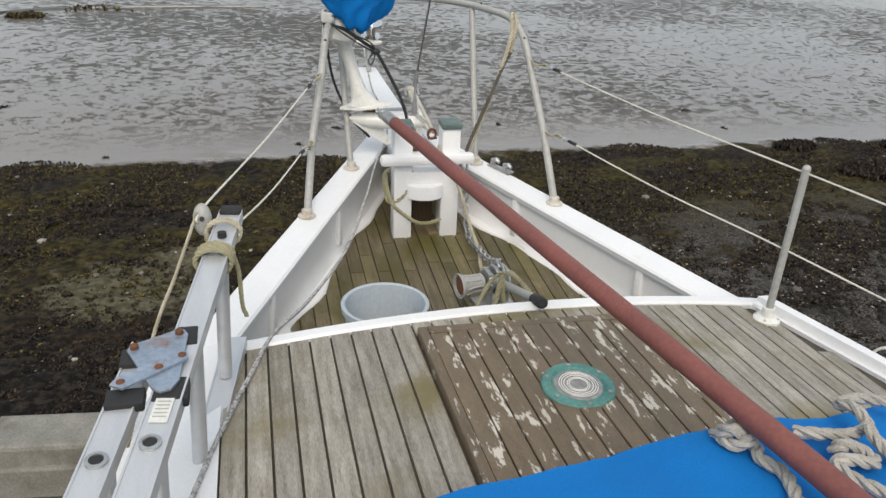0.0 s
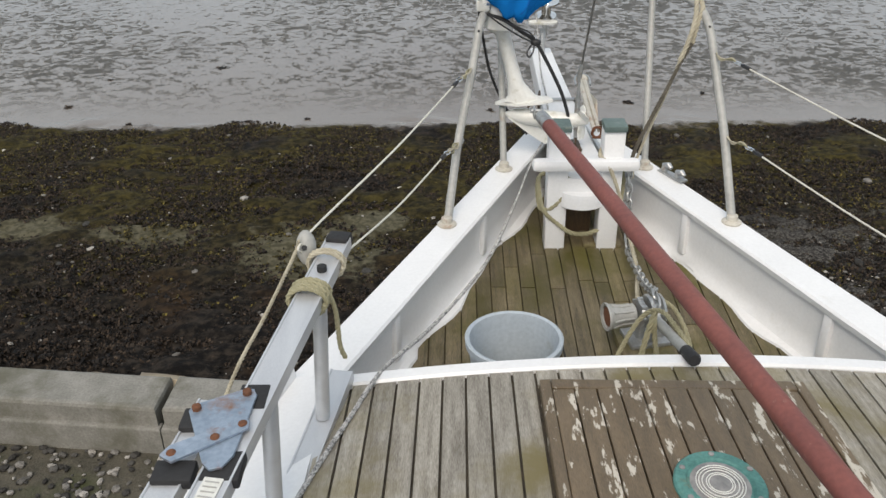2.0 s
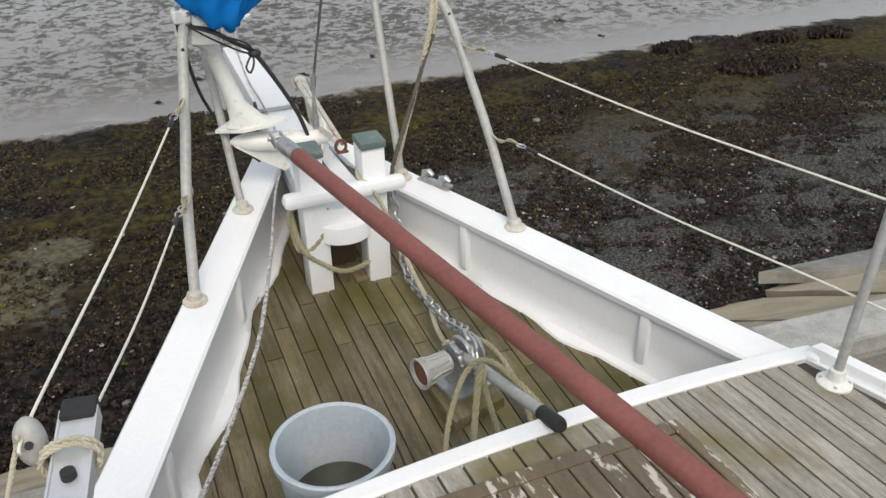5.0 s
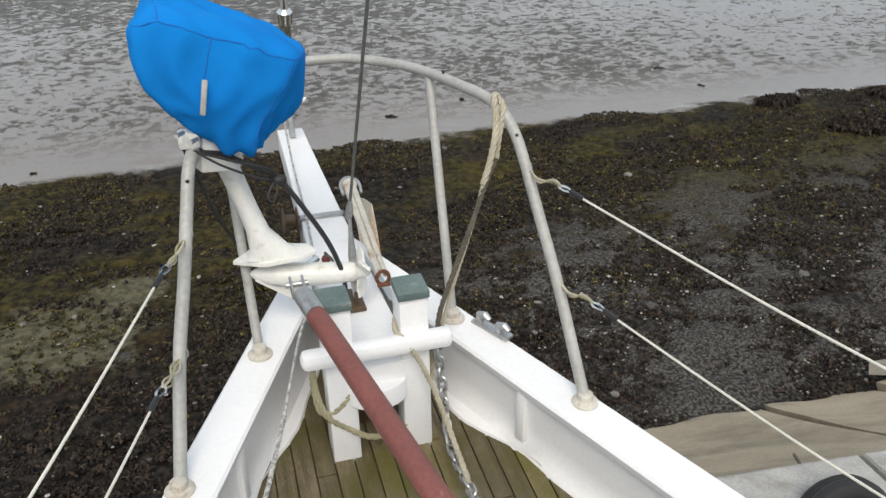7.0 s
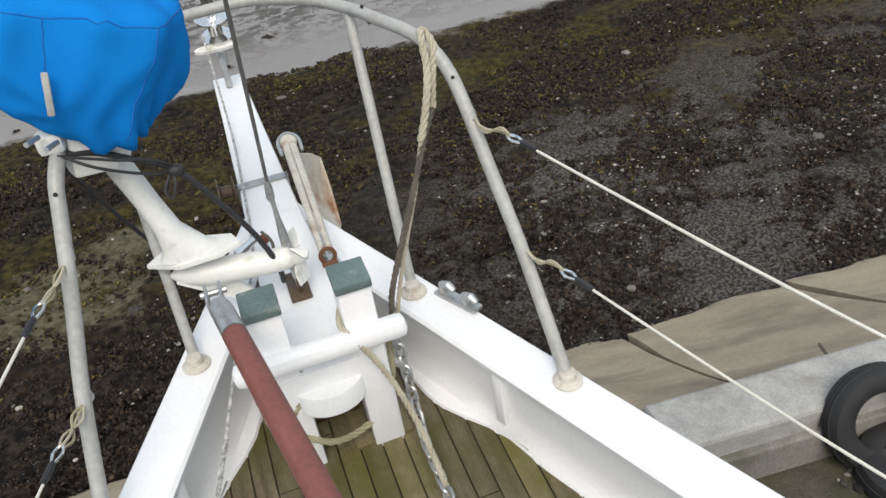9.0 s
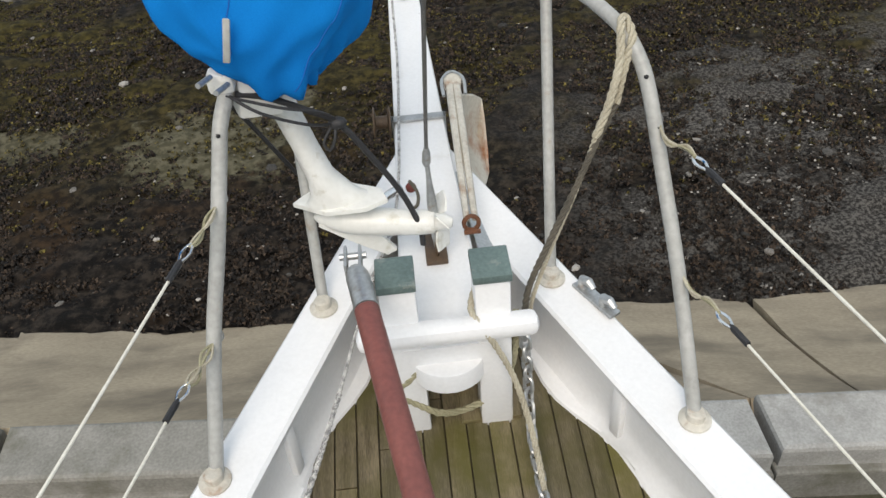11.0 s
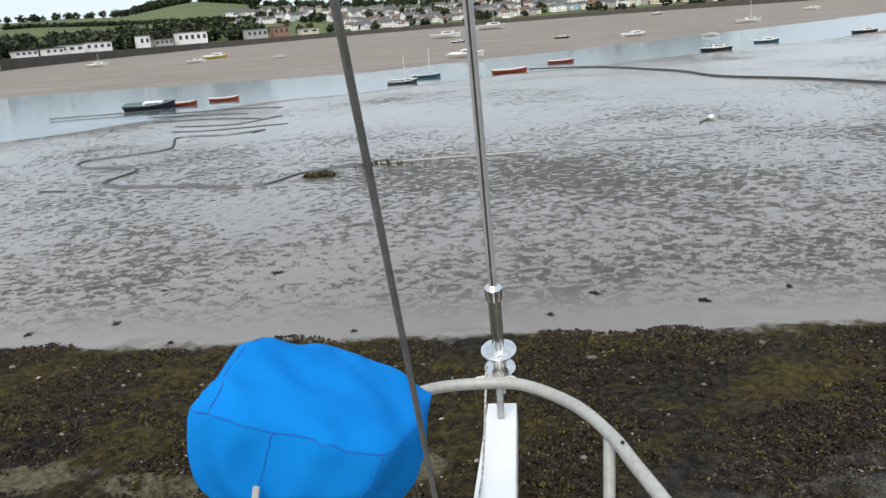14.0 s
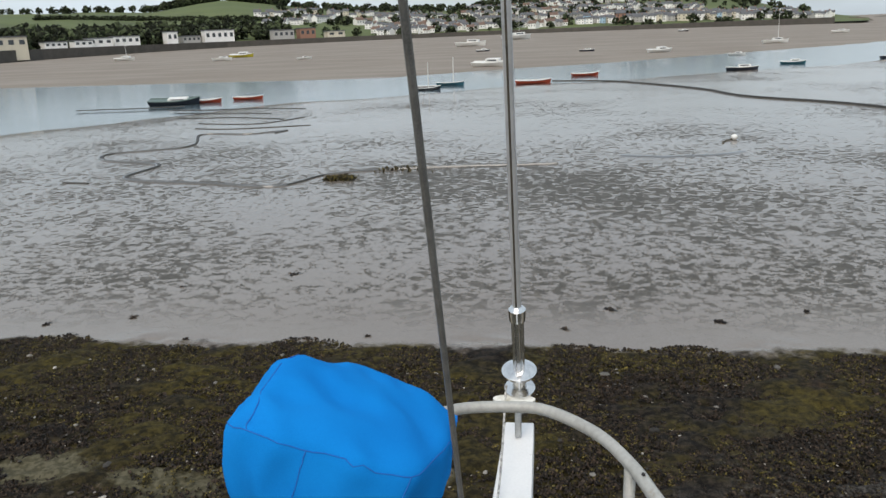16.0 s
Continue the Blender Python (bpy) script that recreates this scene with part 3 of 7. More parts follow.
tufts("brown_seaweed", M_WEED, 62000, 0.05, 0.022, -10, 12, 2.4, 10.6,
      lambda x, y: off_kerb(x, y) & (y < weed_edge(x)) & (rng.random(len(x)) < 0.45 + 0.55 * (np.sin(x * 1.9 + 2 * np.sin(y)) * np.sin(y * 2.3 + x) > -0.3))
      & off_bare(x, y), "dark brown bladder wrack lying over the bank")
tufts("olive_seaweed", M_WEED_GREEN, 36000, 0.045, 0.018, -10, 12, 4.0, 10.4,
      lambda x, y: (y < weed_edge(x)) & (rng.random(len(x)) < np.clip((y - 4.0) / 4.5, 0, 1)) & (np.sin(x * 0.8) * np.sin(y * 1.2 + x * 0.5) > -0.5), "olive green wrack along the edge of the bank")


def stones(name, count, smin, smax, x0, x1, y0, y1, keep, label):
    x, y = scatter(count, x0, x1, y0, y1, keep)
    z = ground_height(x, y)
    bm = B()
    bmesh.ops.create_icosphere(bm, subdivisions=1, radius=1)
    base = np.array([v.co[:] for v in bm.verts])
    tri = np.array([[v.index for v in f.verts] for f in bm.faces])
    bm.free()
    n = len(x)
    s = rng.uniform(smin, smax, n) * rng.choice((1, 1, 1, 1.8), n)
    v = base[None] * (1 + rng.normal(0, 0.10, (n, len(base), 1)))
    a = rng.uniform(0, 6.28, n)
    sx, sy, sz = s, s * rng.uniform(0.55, 0.9, n), s * rng.uniform(0.3, 0.6, n)
    vx, vy, vz = v[:, :, 0] * sx[:, None], v[:, :, 1] * sy[:, None], v[:, :, 2] * sz[:, None]
    c, d = np.cos(a)[:, None], np.sin(a)[:, None]
    co = np.stack([x[:, None] + vx * c - vy * d, y[:, None] + vx * d + vy * c, (z + sz * 0.5)[:, None] + vz], -1).reshape(-1, 3)
    fs = (tri[None] + (np.arange(n) * len(base))[:, None, None]).reshape(-1, 3)
    me = bpy.data.meshes.new(name)
    me.from_pydata(co.tolist(), [], fs.tolist())
    me.materials.append(M_STONE)
    return tagged(new(name, me), label, "stones", kind="stuff")


stones("shingle", 34000, 0.005, 0.017, -9, 12, 2.4, 9.5,
       lambda x, y: off_kerb(x, y) & (rng.random(len(x)) < 0.13 + 0.85 * np.clip((x - 1.0) / 3, 0, 1) * np.clip((8 - y) / 4, 0, 1)), "small grey beach stones and shell among the weed")
stones("cobbles", 170, 0.02, 0.048, -9, 12, 2.2, 9.8, off_kerb, "larger rounded grey stones scattered on the bank")
tufts("weed_clumps", M_WEED, 34, 0.11, 0.022, -10, 12, 10.3, 15.5, lambda x, y: rng.random(len(x)) < np.exp(-(y - 10.3) / 1.6), "dark clumps of weed stranded on the mud", 14)
for mx, my, mr in ((11.65, 9.7, 0.28), (9.96, 8.33, 0.5), (9.39, 9.94, 0.22), (12.75, 9.4, 0.3)):
    tufts("weed_mound", M_WEED, 700, 0.10, 0.10, mx - 1.6 * mr, mx + 1.6 * mr, my - mr, my + mr, lambda x, y: ((x - mx) / 1.6) ** 2 + (y - my) ** 2 < mr * mr * rng.uniform(0.5, 1.0, len(x)), "dark mound of weed at the edge of the mud", 7)

shore_things += [ob for ob in bpy.data.objects if ob not in built and ob.parent is None]

# ---- the boat ----


def cap_z(y):
    return 0.25 + 0.086 * y


def well_z(y):
    return 0.086 * y


def outer_x(y):
    return max(0.0, 0.455 - 0.472 * y) if y > -1.15 else 0.998 + 0.27 * (-1.15 - y)


def inner_x(y):
    return max(0.0, 0.337 - 0.465 * y)


def deck_z(x, y):
    return 0.245 - 0.075 * x * x + 0.055 * (-1.2 - y)


def break_y(x):
    return -1.19 + 0.035 * x


boat = thing("sailing_boat", "white-painted wooden sailing boat standing ashore with weathered teak decks", "boat", (0, -1.0, -2.4))

# hull, from the rail down to the keel
bm = B()
stations = [0.90, 0.87, 0.8, 0.7, 0.55, 0.35, 0.1, -0.2, -0.6, -1.0, -1.15, -1.6, -2.2, -3.0, -4.0, -5.2]
sect = ((1.0, 0.0), (1.0, -0.05), (0.965, -0.25), (0.90, -0.6), (0.74, -1.1), (0.42, -1.65), (0.10, -2.0), (0.05, -2.53), (0.0, -2.53))
rings = []
for y in stations:
    top = cap_z(y) - 0.035 if y > -1.15 else 0.125
    w = outer_x(y) if y > -4.5 else outer_x(-4.5)
    ring = []
    for sgn in (1, -1):
        pts = [(max(w * k, 0.012) * sgn if k else 0.0, y - (0.42 * (-d) * max(0.0, (y + 1.2) / 2.1) if y > -1.2 else 0), top + d) for k, d in sect]
        ring.append([bm.verts.new(p) for p in pts])
    rings.append(ring)
for a, b in zip(rings, rings[1:]):
    for s in (0, 1):
        for k in range(len(sect) - 1):
            bm.faces.new((a[s][k], b[s][k], b[s][k + 1], a[s][k + 1]))
for k in range(len(sect) - 1):
    bm.faces.new((rings[0][0][k], rings[0][0][k + 1], rings[0][1][k + 1], rings[0][1][k]))
    bm.faces.new((rings[-1][0][k], rings[-1][1][k], rings[-1][1][k + 1], rings[-1][0][k + 1]))
part("hull", bm, M_WHITE, boat, "white gloss topsides")

# bulwarks round the well deck, with a wavy fillet where they meet the planks
for sgn in (1, -1):
    bm = B()
    ys_b = np.linspace(-1.20, 0.72, 34)
    rows_b = []
    for y in ys_b:
        xi, zc, zw = inner_x(y), cap_z(y) - 0.03, well_z(y)
        wave = 0.022 + 0.020 * math.sin(y * 9.5 + 0.7 * sgn) + 0.010 * math.sin(y * 21 + sgn)
        if y < -0.72:
            wave = max(wave, 0.03)
        xo = max(outer_x(y) - 0.012, xi + 0.02)
        prof = [(xo, zc), (xi + 0.012, zc), (xi + 0.020, zw + 0.10), (xi + 0.018, zw + 0.05), (xi - 0.004, zw + 0.018),
                (xi - wave, zw + 0.012), (xi - wave - 0.006, zw + 0.001), (xi + 0.03, zw - 0.05), (xo, zw - 0.05)]
        rows_b.append([bm.verts.new((sgn * max(px, 0.004), y, pz)) for px, pz in prof])
    for a, b in zip(rows_b, rows_b[1:]):
        for k in range(len(a) - 1):
            bm.faces.new((a[k], a[k + 1], b[k + 1], b[k]))
    bulwark = part("bulwark", bm, M_WHITE, boat)
    for y0 in (-0.78, -0.12):
        bm = B()
        x0, z0 = inner_x(y0), well_z(y0)
        box(bm, (sgn * (x0 + 0.010), y0, (z0 + cap_z(y0) - 0.03) / 2 + 0.02), (0.022, 0.035, cap_z(y0) - z0 - 0.07), Euler((0, 0, radians(25 * sgn))).to_matrix(), 0.006)
        part("bulwark_frame", bm, M_WHITE, bulwark)
    bm = B()
    rows_b = []
    for y in np.linspace(-1.19, 0.89, 30):
        xi, xo, zc = inner_x(y), outer_x(y), cap_z(y)
        xi = min(xi, xo)
        prof = [(xi - 0.006, zc - 0.03), (xi - 0.012, zc - 0.008), (xi - 0.004, zc), (xo + 0.004, zc), (xo + 0.012, zc - 0.008), (xo + 0.008, zc - 0.034)]
        rows_b.append([bm.verts.new((sgn * max(px, 0.0), y, pz)) for px, pz in prof])
    for a, b in zip(rows_b, rows_b[1:]):
        for k in range(len(a)):
            bm.faces.new((a[k], a[(k + 1) % 6], b[(k + 1) % 6], b[k]))
    part("rail_cap", bm, M_WHITE, boat, "white painted rail capping")
    # side deck margin aft of the break, with a low toe rail
    bm = B()
    rows_b = []
    for y in np.linspace(-1.16, -5.1, 24):
        e = outer_x(max(y, -4.5))
        inn = min(e - 0.055, 0.862) if sgn < 0 else e - 0.055
        zd = deck_z(e, y)
        rows_b.append([bm.verts.new((sgn * px, y, pz)) for px, pz in ((inn, deck_z(inn, y) + 0.007), (e - 0.035, deck_z(e - 0.035, y) + 0.007), (e - 0.03, zd + 0.045), (e + 0.008, zd + 0.045), (e + 0.012, zd - 0.06), (inn, zd - 0.06))])
    for a, b in zip(rows_b, rows_b[1:]):
        for k in range(6):
            bm.faces.new((a[k], a[(k + 1) % 6], b[(k + 1) % 6], b[k]))
    bm.faces.new(rows_b[0])
    part("toe_rail", bm, M_WHITE, boat, "white side margin and toe rail")

# bed of the well deck, and of the raised deck
bm = B()
lo = [(-inner_x(y) - 0.02, y) for y in np.linspace(-1.25, 0.74, 12)]
prism(bm, lo + [(-x, y) for x, y in lo[::-1]], lambda x, y: well_z(y) - 0.06, lambda x, y: well_z(y) - 0.006)
well_bed = part("well_deck", bm, M_SEAM_BROWN, boat, "black caulked bed of the sunken foredeck", smooth=False)
bm = B()
nxx, nyy = 16, 10
grid = [[bm.verts.new((x, y0 + (break_y(x) - 0.004 if j == 0 else 0), deck_z(x, break_y(x) if j == 0 else y0) - 0.006)) for x in np.linspace(-1.0, 1.0, nxx)] for j, y0 in enumerate([0] + list(np.linspace(-1.6, -5.1, nyy)))]
for j, y0 in enumerate([0] + list(np.linspace(-1.6, -5.1, nyy))):
    if j:
        e = outer_x(max(y0, -4.5)) - 0.03
        for k, x in enumerate(np.linspace(-1, 1, nxx)):
            grid[j][k].co = (x * e, y0, deck_z(x * e, y0) - 0.006)
for a, b in zip(grid, grid[1:]):
    for k in range(nxx - 1):
        bm.faces.new((a[k], a[k + 1], b[k + 1], b[k]))
ext = bmesh.ops.extrude_face_region(bm, geom=bm.faces[:])
bmesh.ops.translate(bm, vec=(0, 0, -0.05), verts=[v for v in ext["geom"] if isinstance(v, bmesh.types.BMVert)])
raised_bed = part("raised_deck", bm, M_SEAM, boat, "black caulked bed of the raised deck", smooth=False)
# bulkhead at the break and its curved white trim
bm = B()
xa = np.linspace(-0.94, 0.99, 24)
for s0, s1, t0, t1 in ((0.0, 0.03, -0.34, -0.012),):
    lo = [bm.verts.new((x, break_y(x) + s0, deck_z(x, -1.2) + t0)) for x in xa]
    hi = [bm.verts.new((x, break_y(x) + s0, deck_z(x, -1.2) + t1)) for x in xa]
    for k in range(len(xa) - 1):
        bm.faces.new((lo[k], lo[k + 1], hi[k + 1], hi[k]))
ext = bmesh.ops.extrude_face_region(bm, geom=bm.faces[:])
bmesh.ops.translate(bm, vec=(0, -0.03, 0), verts=[v for v in ext["geom"] if isinstance(v, bmesh.types.BMVert)])
part("bulkhead", bm, M_WHITE, boat)
bm = B()
rows_b = []
for x in np.linspace(-0.84, 1.0, 40):
    z, y = deck_z(x, -1.2), break_y(x)
    rows_b.append([bm.verts.new((x, y + py, z + pz)) for py, pz in ((0.036, -0.045), (0.038, 0.006), (0.030, 0.013), (-0.008, 0.013), (-0.014, 0.006), (-0.014, -0.02))])
for a, b in zip(rows_b, rows_b[1:]):
    for k in range(6):
        bm.faces.new((a[k], a[(k + 1) % 6], b[(k + 1) % 6], b[k]))
bm.faces.new(rows_b[0])
bm.faces.new(rows_b[-1][::-1])
part("deck_trim", bm, M_WHITE, boat, "curved white trim board at the edge of the raised deck")


def plank(parent, mat, x0, x1, y0, y1, zf, gap=0.0034):
    """One deck plank from y0 aft to y1 forward, following the deck's curve."""
    bm = B()
    n = 5
    top, low = [], []
    for j in range(n):
        y = y0 + (y1 - y0) * j / (n - 1)
        for x, row in ((x0 + gap, 0), (x1 - gap, 1)):
            top.append(bm.verts.new((x, y, zf(x, y) + 0.004)))
            low.append(bm.verts.new((x, y, zf(x, y) - 0.012)))
    for j in range(n - 1):
        a, b, c, d = 2 * j, 2 * j + 1, 2 * j + 3, 2 * j + 2
        bm.faces.new((top[a], top[b], top[c], top[d]))
        bm.faces.new((top[a], low[a], low[b], top[b])) if j == 0 else None
        bm.faces.new((top[d], top[a], low[a], low[d]))
        bm.faces.new((top[b], top[c], low[c], low[b]))
    bm.faces.new((top[-2], top[-1], low[-1], low[-2]))
    return part("plank", bm, mat, parent, smooth=False)


HX0, HX1, HY0, HY1 = -0.288, 0.405, -2.30, -1.295
pitch = 0.063
x = -0.86
while x < 1.28:
    xm = x + pitch / 2
    e0, e1 = -4.9, break_y(xm) - 0.016
    lim = (abs(xm) - 0.988) / 0.27
    if xm > 0 and xm + 0.05 > 0.94:
        e1 = min(e1, -1.15 - (xm + 0.085 - 0.988) / 0.27)
    if xm < 0 and -xm + 0.03 > 0.82:
        e1 = min(e1, -1.15 - (-xm + 0.19 - 0.988) / 0.27)
    zf = deck_z
    if HX0 - 0.02 < xm < HX1 + 0.02:
        plank(raised_bed, M_TEAK, x, x + pitch, HY1 + 0.012, e1, zf)
        plank(raised_bed, M_TEAK, x, x + pitch, e0, HY0 - 0.012, zf)
    elif e1 > e0 + 0.2:
        cut = random.uniform(-3.2, -2.2)
        plank(raised_bed, M_TEAK, x, x + pitch, cut + 0.002, e1, zf)
        plank(raised_bed, M_TEAK, x, x + pitch, e0, cut - 0.002, zf)
    x += pitch
pitch = 0.058
x = -0.84
while x < 0.84:
    xm = abs(x + pitch / 2)
    y1 = min(0.70, (0.337 - xm + 0.012) / 0.465)
    if y1 > -1.12:
        cut = random.uniform(-0.8, 0.1)
        if y1 - cut > 0.15:
            plank(well_bed, M_TEAK_GREEN, x, x + pitch, -1.16, cut - 0.002, lambda px, py: well_z(py), 0.0024)
            plank(well_bed, M_TEAK_GREEN, x, x + pitch, cut + 0.002, y1, lambda px, py: well_z(py), 0.0024)
        else:
            plank(well_bed, M_TEAK_GREEN, x, x + pitch, -1.16, y1, lambda px, py: well_z(py), 0.0024)
    x += pitch

# ---- hatch with its bronze deck light ----
hatch = thing("deck_hatch", "flush wooden hatch with flaking brown varnish and a round deck light", "hatch", (0.06, -1.8, 0.26))
bm = B()
for c, s in (((HX0 + 0.014, (HY0 + HY1) / 2), (0.028, HY1 - HY0)), ((HX1 - 0.014, (HY0 + HY1) / 2), (0.028, HY1 - HY0)), (((HX0 + HX1) / 2, HY1 - 0.02), (HX1 - HX0 - 0.058, 0.04)), (((HX0 + HX1) / 2, HY0 + 0.02), (HX1 - HX0 - 0.058, 0.04))):
    b2 = B()
    box(b2, (c[0], c[1], 0), (s[0], s[1], 0.04), None, 0.004)
    for v in b2.verts:
        v.co.z += deck_z(v.co.x, v.co.y) + 0.012
    part("hatch_edge", b2, M_HATCH, hatch, smooth=False)
nb = 11
w = (HX1 - HX0 - 0.056) / nb
bm.free()
for i in range(nb):
    b2 = B()
    box(b2, (HX0 + 0.028 + w * (i + 0.5), (HY0 + HY1) / 2, 0), (w - 0.004, HY1 - HY0 - 0.084, 0.03), None, 0.003)
    for v in b2.verts:
        v.co.z += deck_z(v.co.x, v.co.y) + 0.012
    part("hatch_board", b2, M_HATCH, hatch, smooth=False)
PORT = Vector((0.063, -1.712, deck_z(0.063, -1.712) + 0.026))
tilt = Euler((radians(3.1), radians(0.6), 0)).to_matrix()
bm = B()
lathe(bm, [(0.099, 0.0), (0.099, 0.008), (0.095, 0.013), (0.074, 0.014), (0.070, 0.010), (0.064, 0.010), (0.064, 0.0)], PORT, tilt, 48)
light = part("deck_light", bm, M_BRONZE, hatch, "round green verdigris bronze deck light")
bm = B()
lathe(bm, [(0.069, 0.0), (0.069, 0.009), (0.060, 0.011), (0.0, 0.012)][:3] + [(0.02, 0.012)], PORT, tilt, 40)
part("glass", bm, M_GLASS, light, "scratched grey glass")
for r in (0.052, 0.046, 0.039, 0.030, 0.025):
    bm = B()
    tube(bm, [PORT + tilt @ Vector((r * math.cos(a), r * math.sin(a), 0.0125)) for a in np.linspace(0, 2 * math.pi, 40, endpoint=False)], 0.0013, 6, True)
    part("ring", bm, M_WHITE_OLD, light, "pale raised ring in the glass")
for k in range(6):
    bm = B()
    a = k * math.pi / 3 + 0.5
    lathe(bm, [(0.0065, 0.0), (0.0065, 0.0155), (0.004, 0.0165)], PORT + tilt @ Vector((0.085 * math.cos(a), 0.085 * math.sin(a), 0)), tilt, 10)
    part("screw", bm, M_GLASS, light)

# ---- bow: sprit, bitts ----
sprit = thing("bowsprit", "flat white painted plank bowsprit with a steel band", "bowsprit", (0, 0.9, 0.3))


def sprit_z(y):
    return 0.314 + 0.028 * y


bm = B()
rows_b = []
for y, hw in ((-0.02, 0.112), (0.12, 0.108), (0.5, 0.094), (0.95, 0.081), (1.45, 0.070), (1.93, 0.061)):
    z = sprit_z(y)
    rows_b.append([bm.verts.new((px * hw, y, z + pz)) for px, pz in ((-1, -0.11), (-1, -0.006), (-0.95, 0), (0.95, 0), (1, -0.006), (1, -0.11))])
for a, b in zip(rows_b, rows_b[1:]):
    for k in range(6):
        bm.faces.new((a[k], a[(k + 1) % 6], b[(k + 1) % 6], b[k]))
bm.faces.new(rows_b[0])
bm.faces.new(rows_b[-1][::-1])
part("plank", bm, M_WHITE, sprit, smooth=False)
bm = B()
zb = sprit_z(0.95)
for sgn in (1, -1):
    box(bm, (sgn * 0.085, 0.95, zb - 0.05), (0.006, 0.034, 0.12))
box(bm, (0, 0.95, zb + 0.006), (0.178, 0.034, 0.008), None, 0.002)
part("band", bm, M_STEEL, sprit, "dull steel band")
bm = B()
lathe(bm, [(0.012, 0), (0.05, 0.002), (0.05, 0.006), (0.022, 0.012), (0.022, 0.048), (0.05, 0.054), (0.05, 0.058), (0.012, 0.06)], (-0.09, 0.95, zb + 0.0), toward((-1, 0, 0.05)), 24)
part("bow_roller", bm, M_WOOD_DARK, sprit, "dark bow roller on the side of the sprit")
bm = B()
box(bm, (0.0, 1.83, sprit_z(1.83) + 0.07), (0.026, 0.05, 0.14), Euler((radians(-12), 0, 0)).to_matrix(), 0.004)
part("stem_fitting", bm, M_STEEL, sprit, "steel tang at the sprit end")
bm = B()
box(bm, (0.002, 0.325, sprit_z(0.3) + 0.007), (0.058, 0.13, 0.014), None, 0.003)
box(bm, (0.005, 0.305, sprit_z(0.3) + 0.03), (0.010, 0.05, 0.05), None, 0.004)
part("stay_plate", bm, M_WOOD_DARK, sprit, "stained wooden pad with a bronze eye")
bm = B()
box(bm, (0.142, 0.50, sprit_z(0.5) - 0.045), (0.10, 0.36, 0.006), Euler((0, radians(38), radians(4))).to_matrix(), 0.002)
part("chafe_plate", bm, M_STEEL, sprit, "grey metal chafe plate")

bitts = thing("mooring_bitts", "pair of white painted wooden mooring bitts with a crossbar", "bitts", (0, 0.05, 0.0))
for sgn in (1, -1):
    bm = B()
    xc = sgn * 0.108 + 0.006
    box(bm, (xc, 0.026, 0.250), (0.083, 0.090, 0.53), Euler((radians(-1), 0, 0)).to_matrix(), 0.006)
    post = part("post", bm, M_WHITE, bitts)
    bm = B()
    box(bm, (xc, 0.024, 0.524), (0.089, 0.096, 0.024), Euler((radians(3), 0, 0)).to_matrix(), 0.003)
    part("cap", bm, M_GREYMETAL, post, "worn grey-green metal cap")
bm = B()
box(bm, (0.004, -0.030, 0.380), (0.425, 0.056, 0.050), None, 0.018)
part("crossbar", bm, M_WHITE, bitts, "round-ended white crossbar")
bm = B()
ang = np.linspace(math.pi, 2 * math.pi, 16)
prism(bm, [(0.095 * math.cos(a), 0.02 + 0.085 * math.sin(a)) for a in ang] + [(0.095, 0.12), (-0.095, 0.12)], 0.195, 0.258, 0.006)
part("heel_block", bm, M_WHITE, bitts, "half-round white heel block")
bm = B()
box(bm, (0, 0.13, 0.11), (0.13, 0.03, 0.24), None, 0.004)
part("heel_post", bm, M_WOOD_DARK, bitts, "dark bare timber behind the bitts")
bm = B()
box(bm, (0.1, 0.06, 0.008), (0.16, 0.16, 0.016), None, 0.004)
part("foot_pad", bm, M_TEAK_GREEN, bitts, "mossy timber pad")

# ---- pulpit ----
pulpit = thing("pulpit", "weathered grey tubular steel pulpit with four legs", "pulpit", (0, 0.3, 0.25))
R_LEG = [(0.536, -0.245, 0.235), (0.523, -0.06, 0.50), (0.505, 0.075, 0.69), (0.490, 0.165, 0.825), (0.478, 0.215, 0.885), (0.455, 0.27, 0.93), (0.425, 0.345, 0.950)]
hoop_half = [(0.385, 0.47, 0.953), (0.345, 0.60, 0.953), (0.27, 0.755, 0.951), (0.15, 0.878, 0.949)]
L_LEG = [(-0.546, -0.258, 0.215), (-0.505, -0.09, 0.483), (-0.465, 0.02, 0.66), (-0.432, 0.115, 0.82), (-0.418, 0.155, 0.885), (-0.395, 0.215, 0.935), (-0.375, 0.33, 0.95)]
line = R_LEG + hoop_half + [(0.05, 0.905, 0.949)] + [(-x + 0.03, y, z) for x, y, z in hoop_half[::-1]] + L_LEG[::-1]
bm = B()
tube(bm, curve(line, 7), 0.0165, 12)
part("hoop", bm, M_TUBE, pulpit, "bent hoop of grey painted tube")
for a, b in (((0.297, 0.218, 0.255), (0.343, 0.612, 0.945)), ((-0.307, 0.205, 0.245), (-0.322, 0.60, 0.945))):
    bm = B()
    rod(bm, a, b, 0.0145, 12)
    part("leg", bm, M_TUBE, pulpit)
for px, py, pz in ((0.536, -0.245, 0), (-0.546, -0.258, 0), (0.297, 0.218, 0), (-0.307, 0.205, 0)):
    bm = B()
    lathe(bm, [(0.037, 0), (0.037, 0.006), (0.030, 0.010), (0.022, 0.012), (0.021, 0.030), (0.017, 0.033)], (px, py, cap_z(py) - 0.001), None, 20)
    base = part("foot_flange", bm, M_CREAM, pulpit, "rust-stained round foot flange")
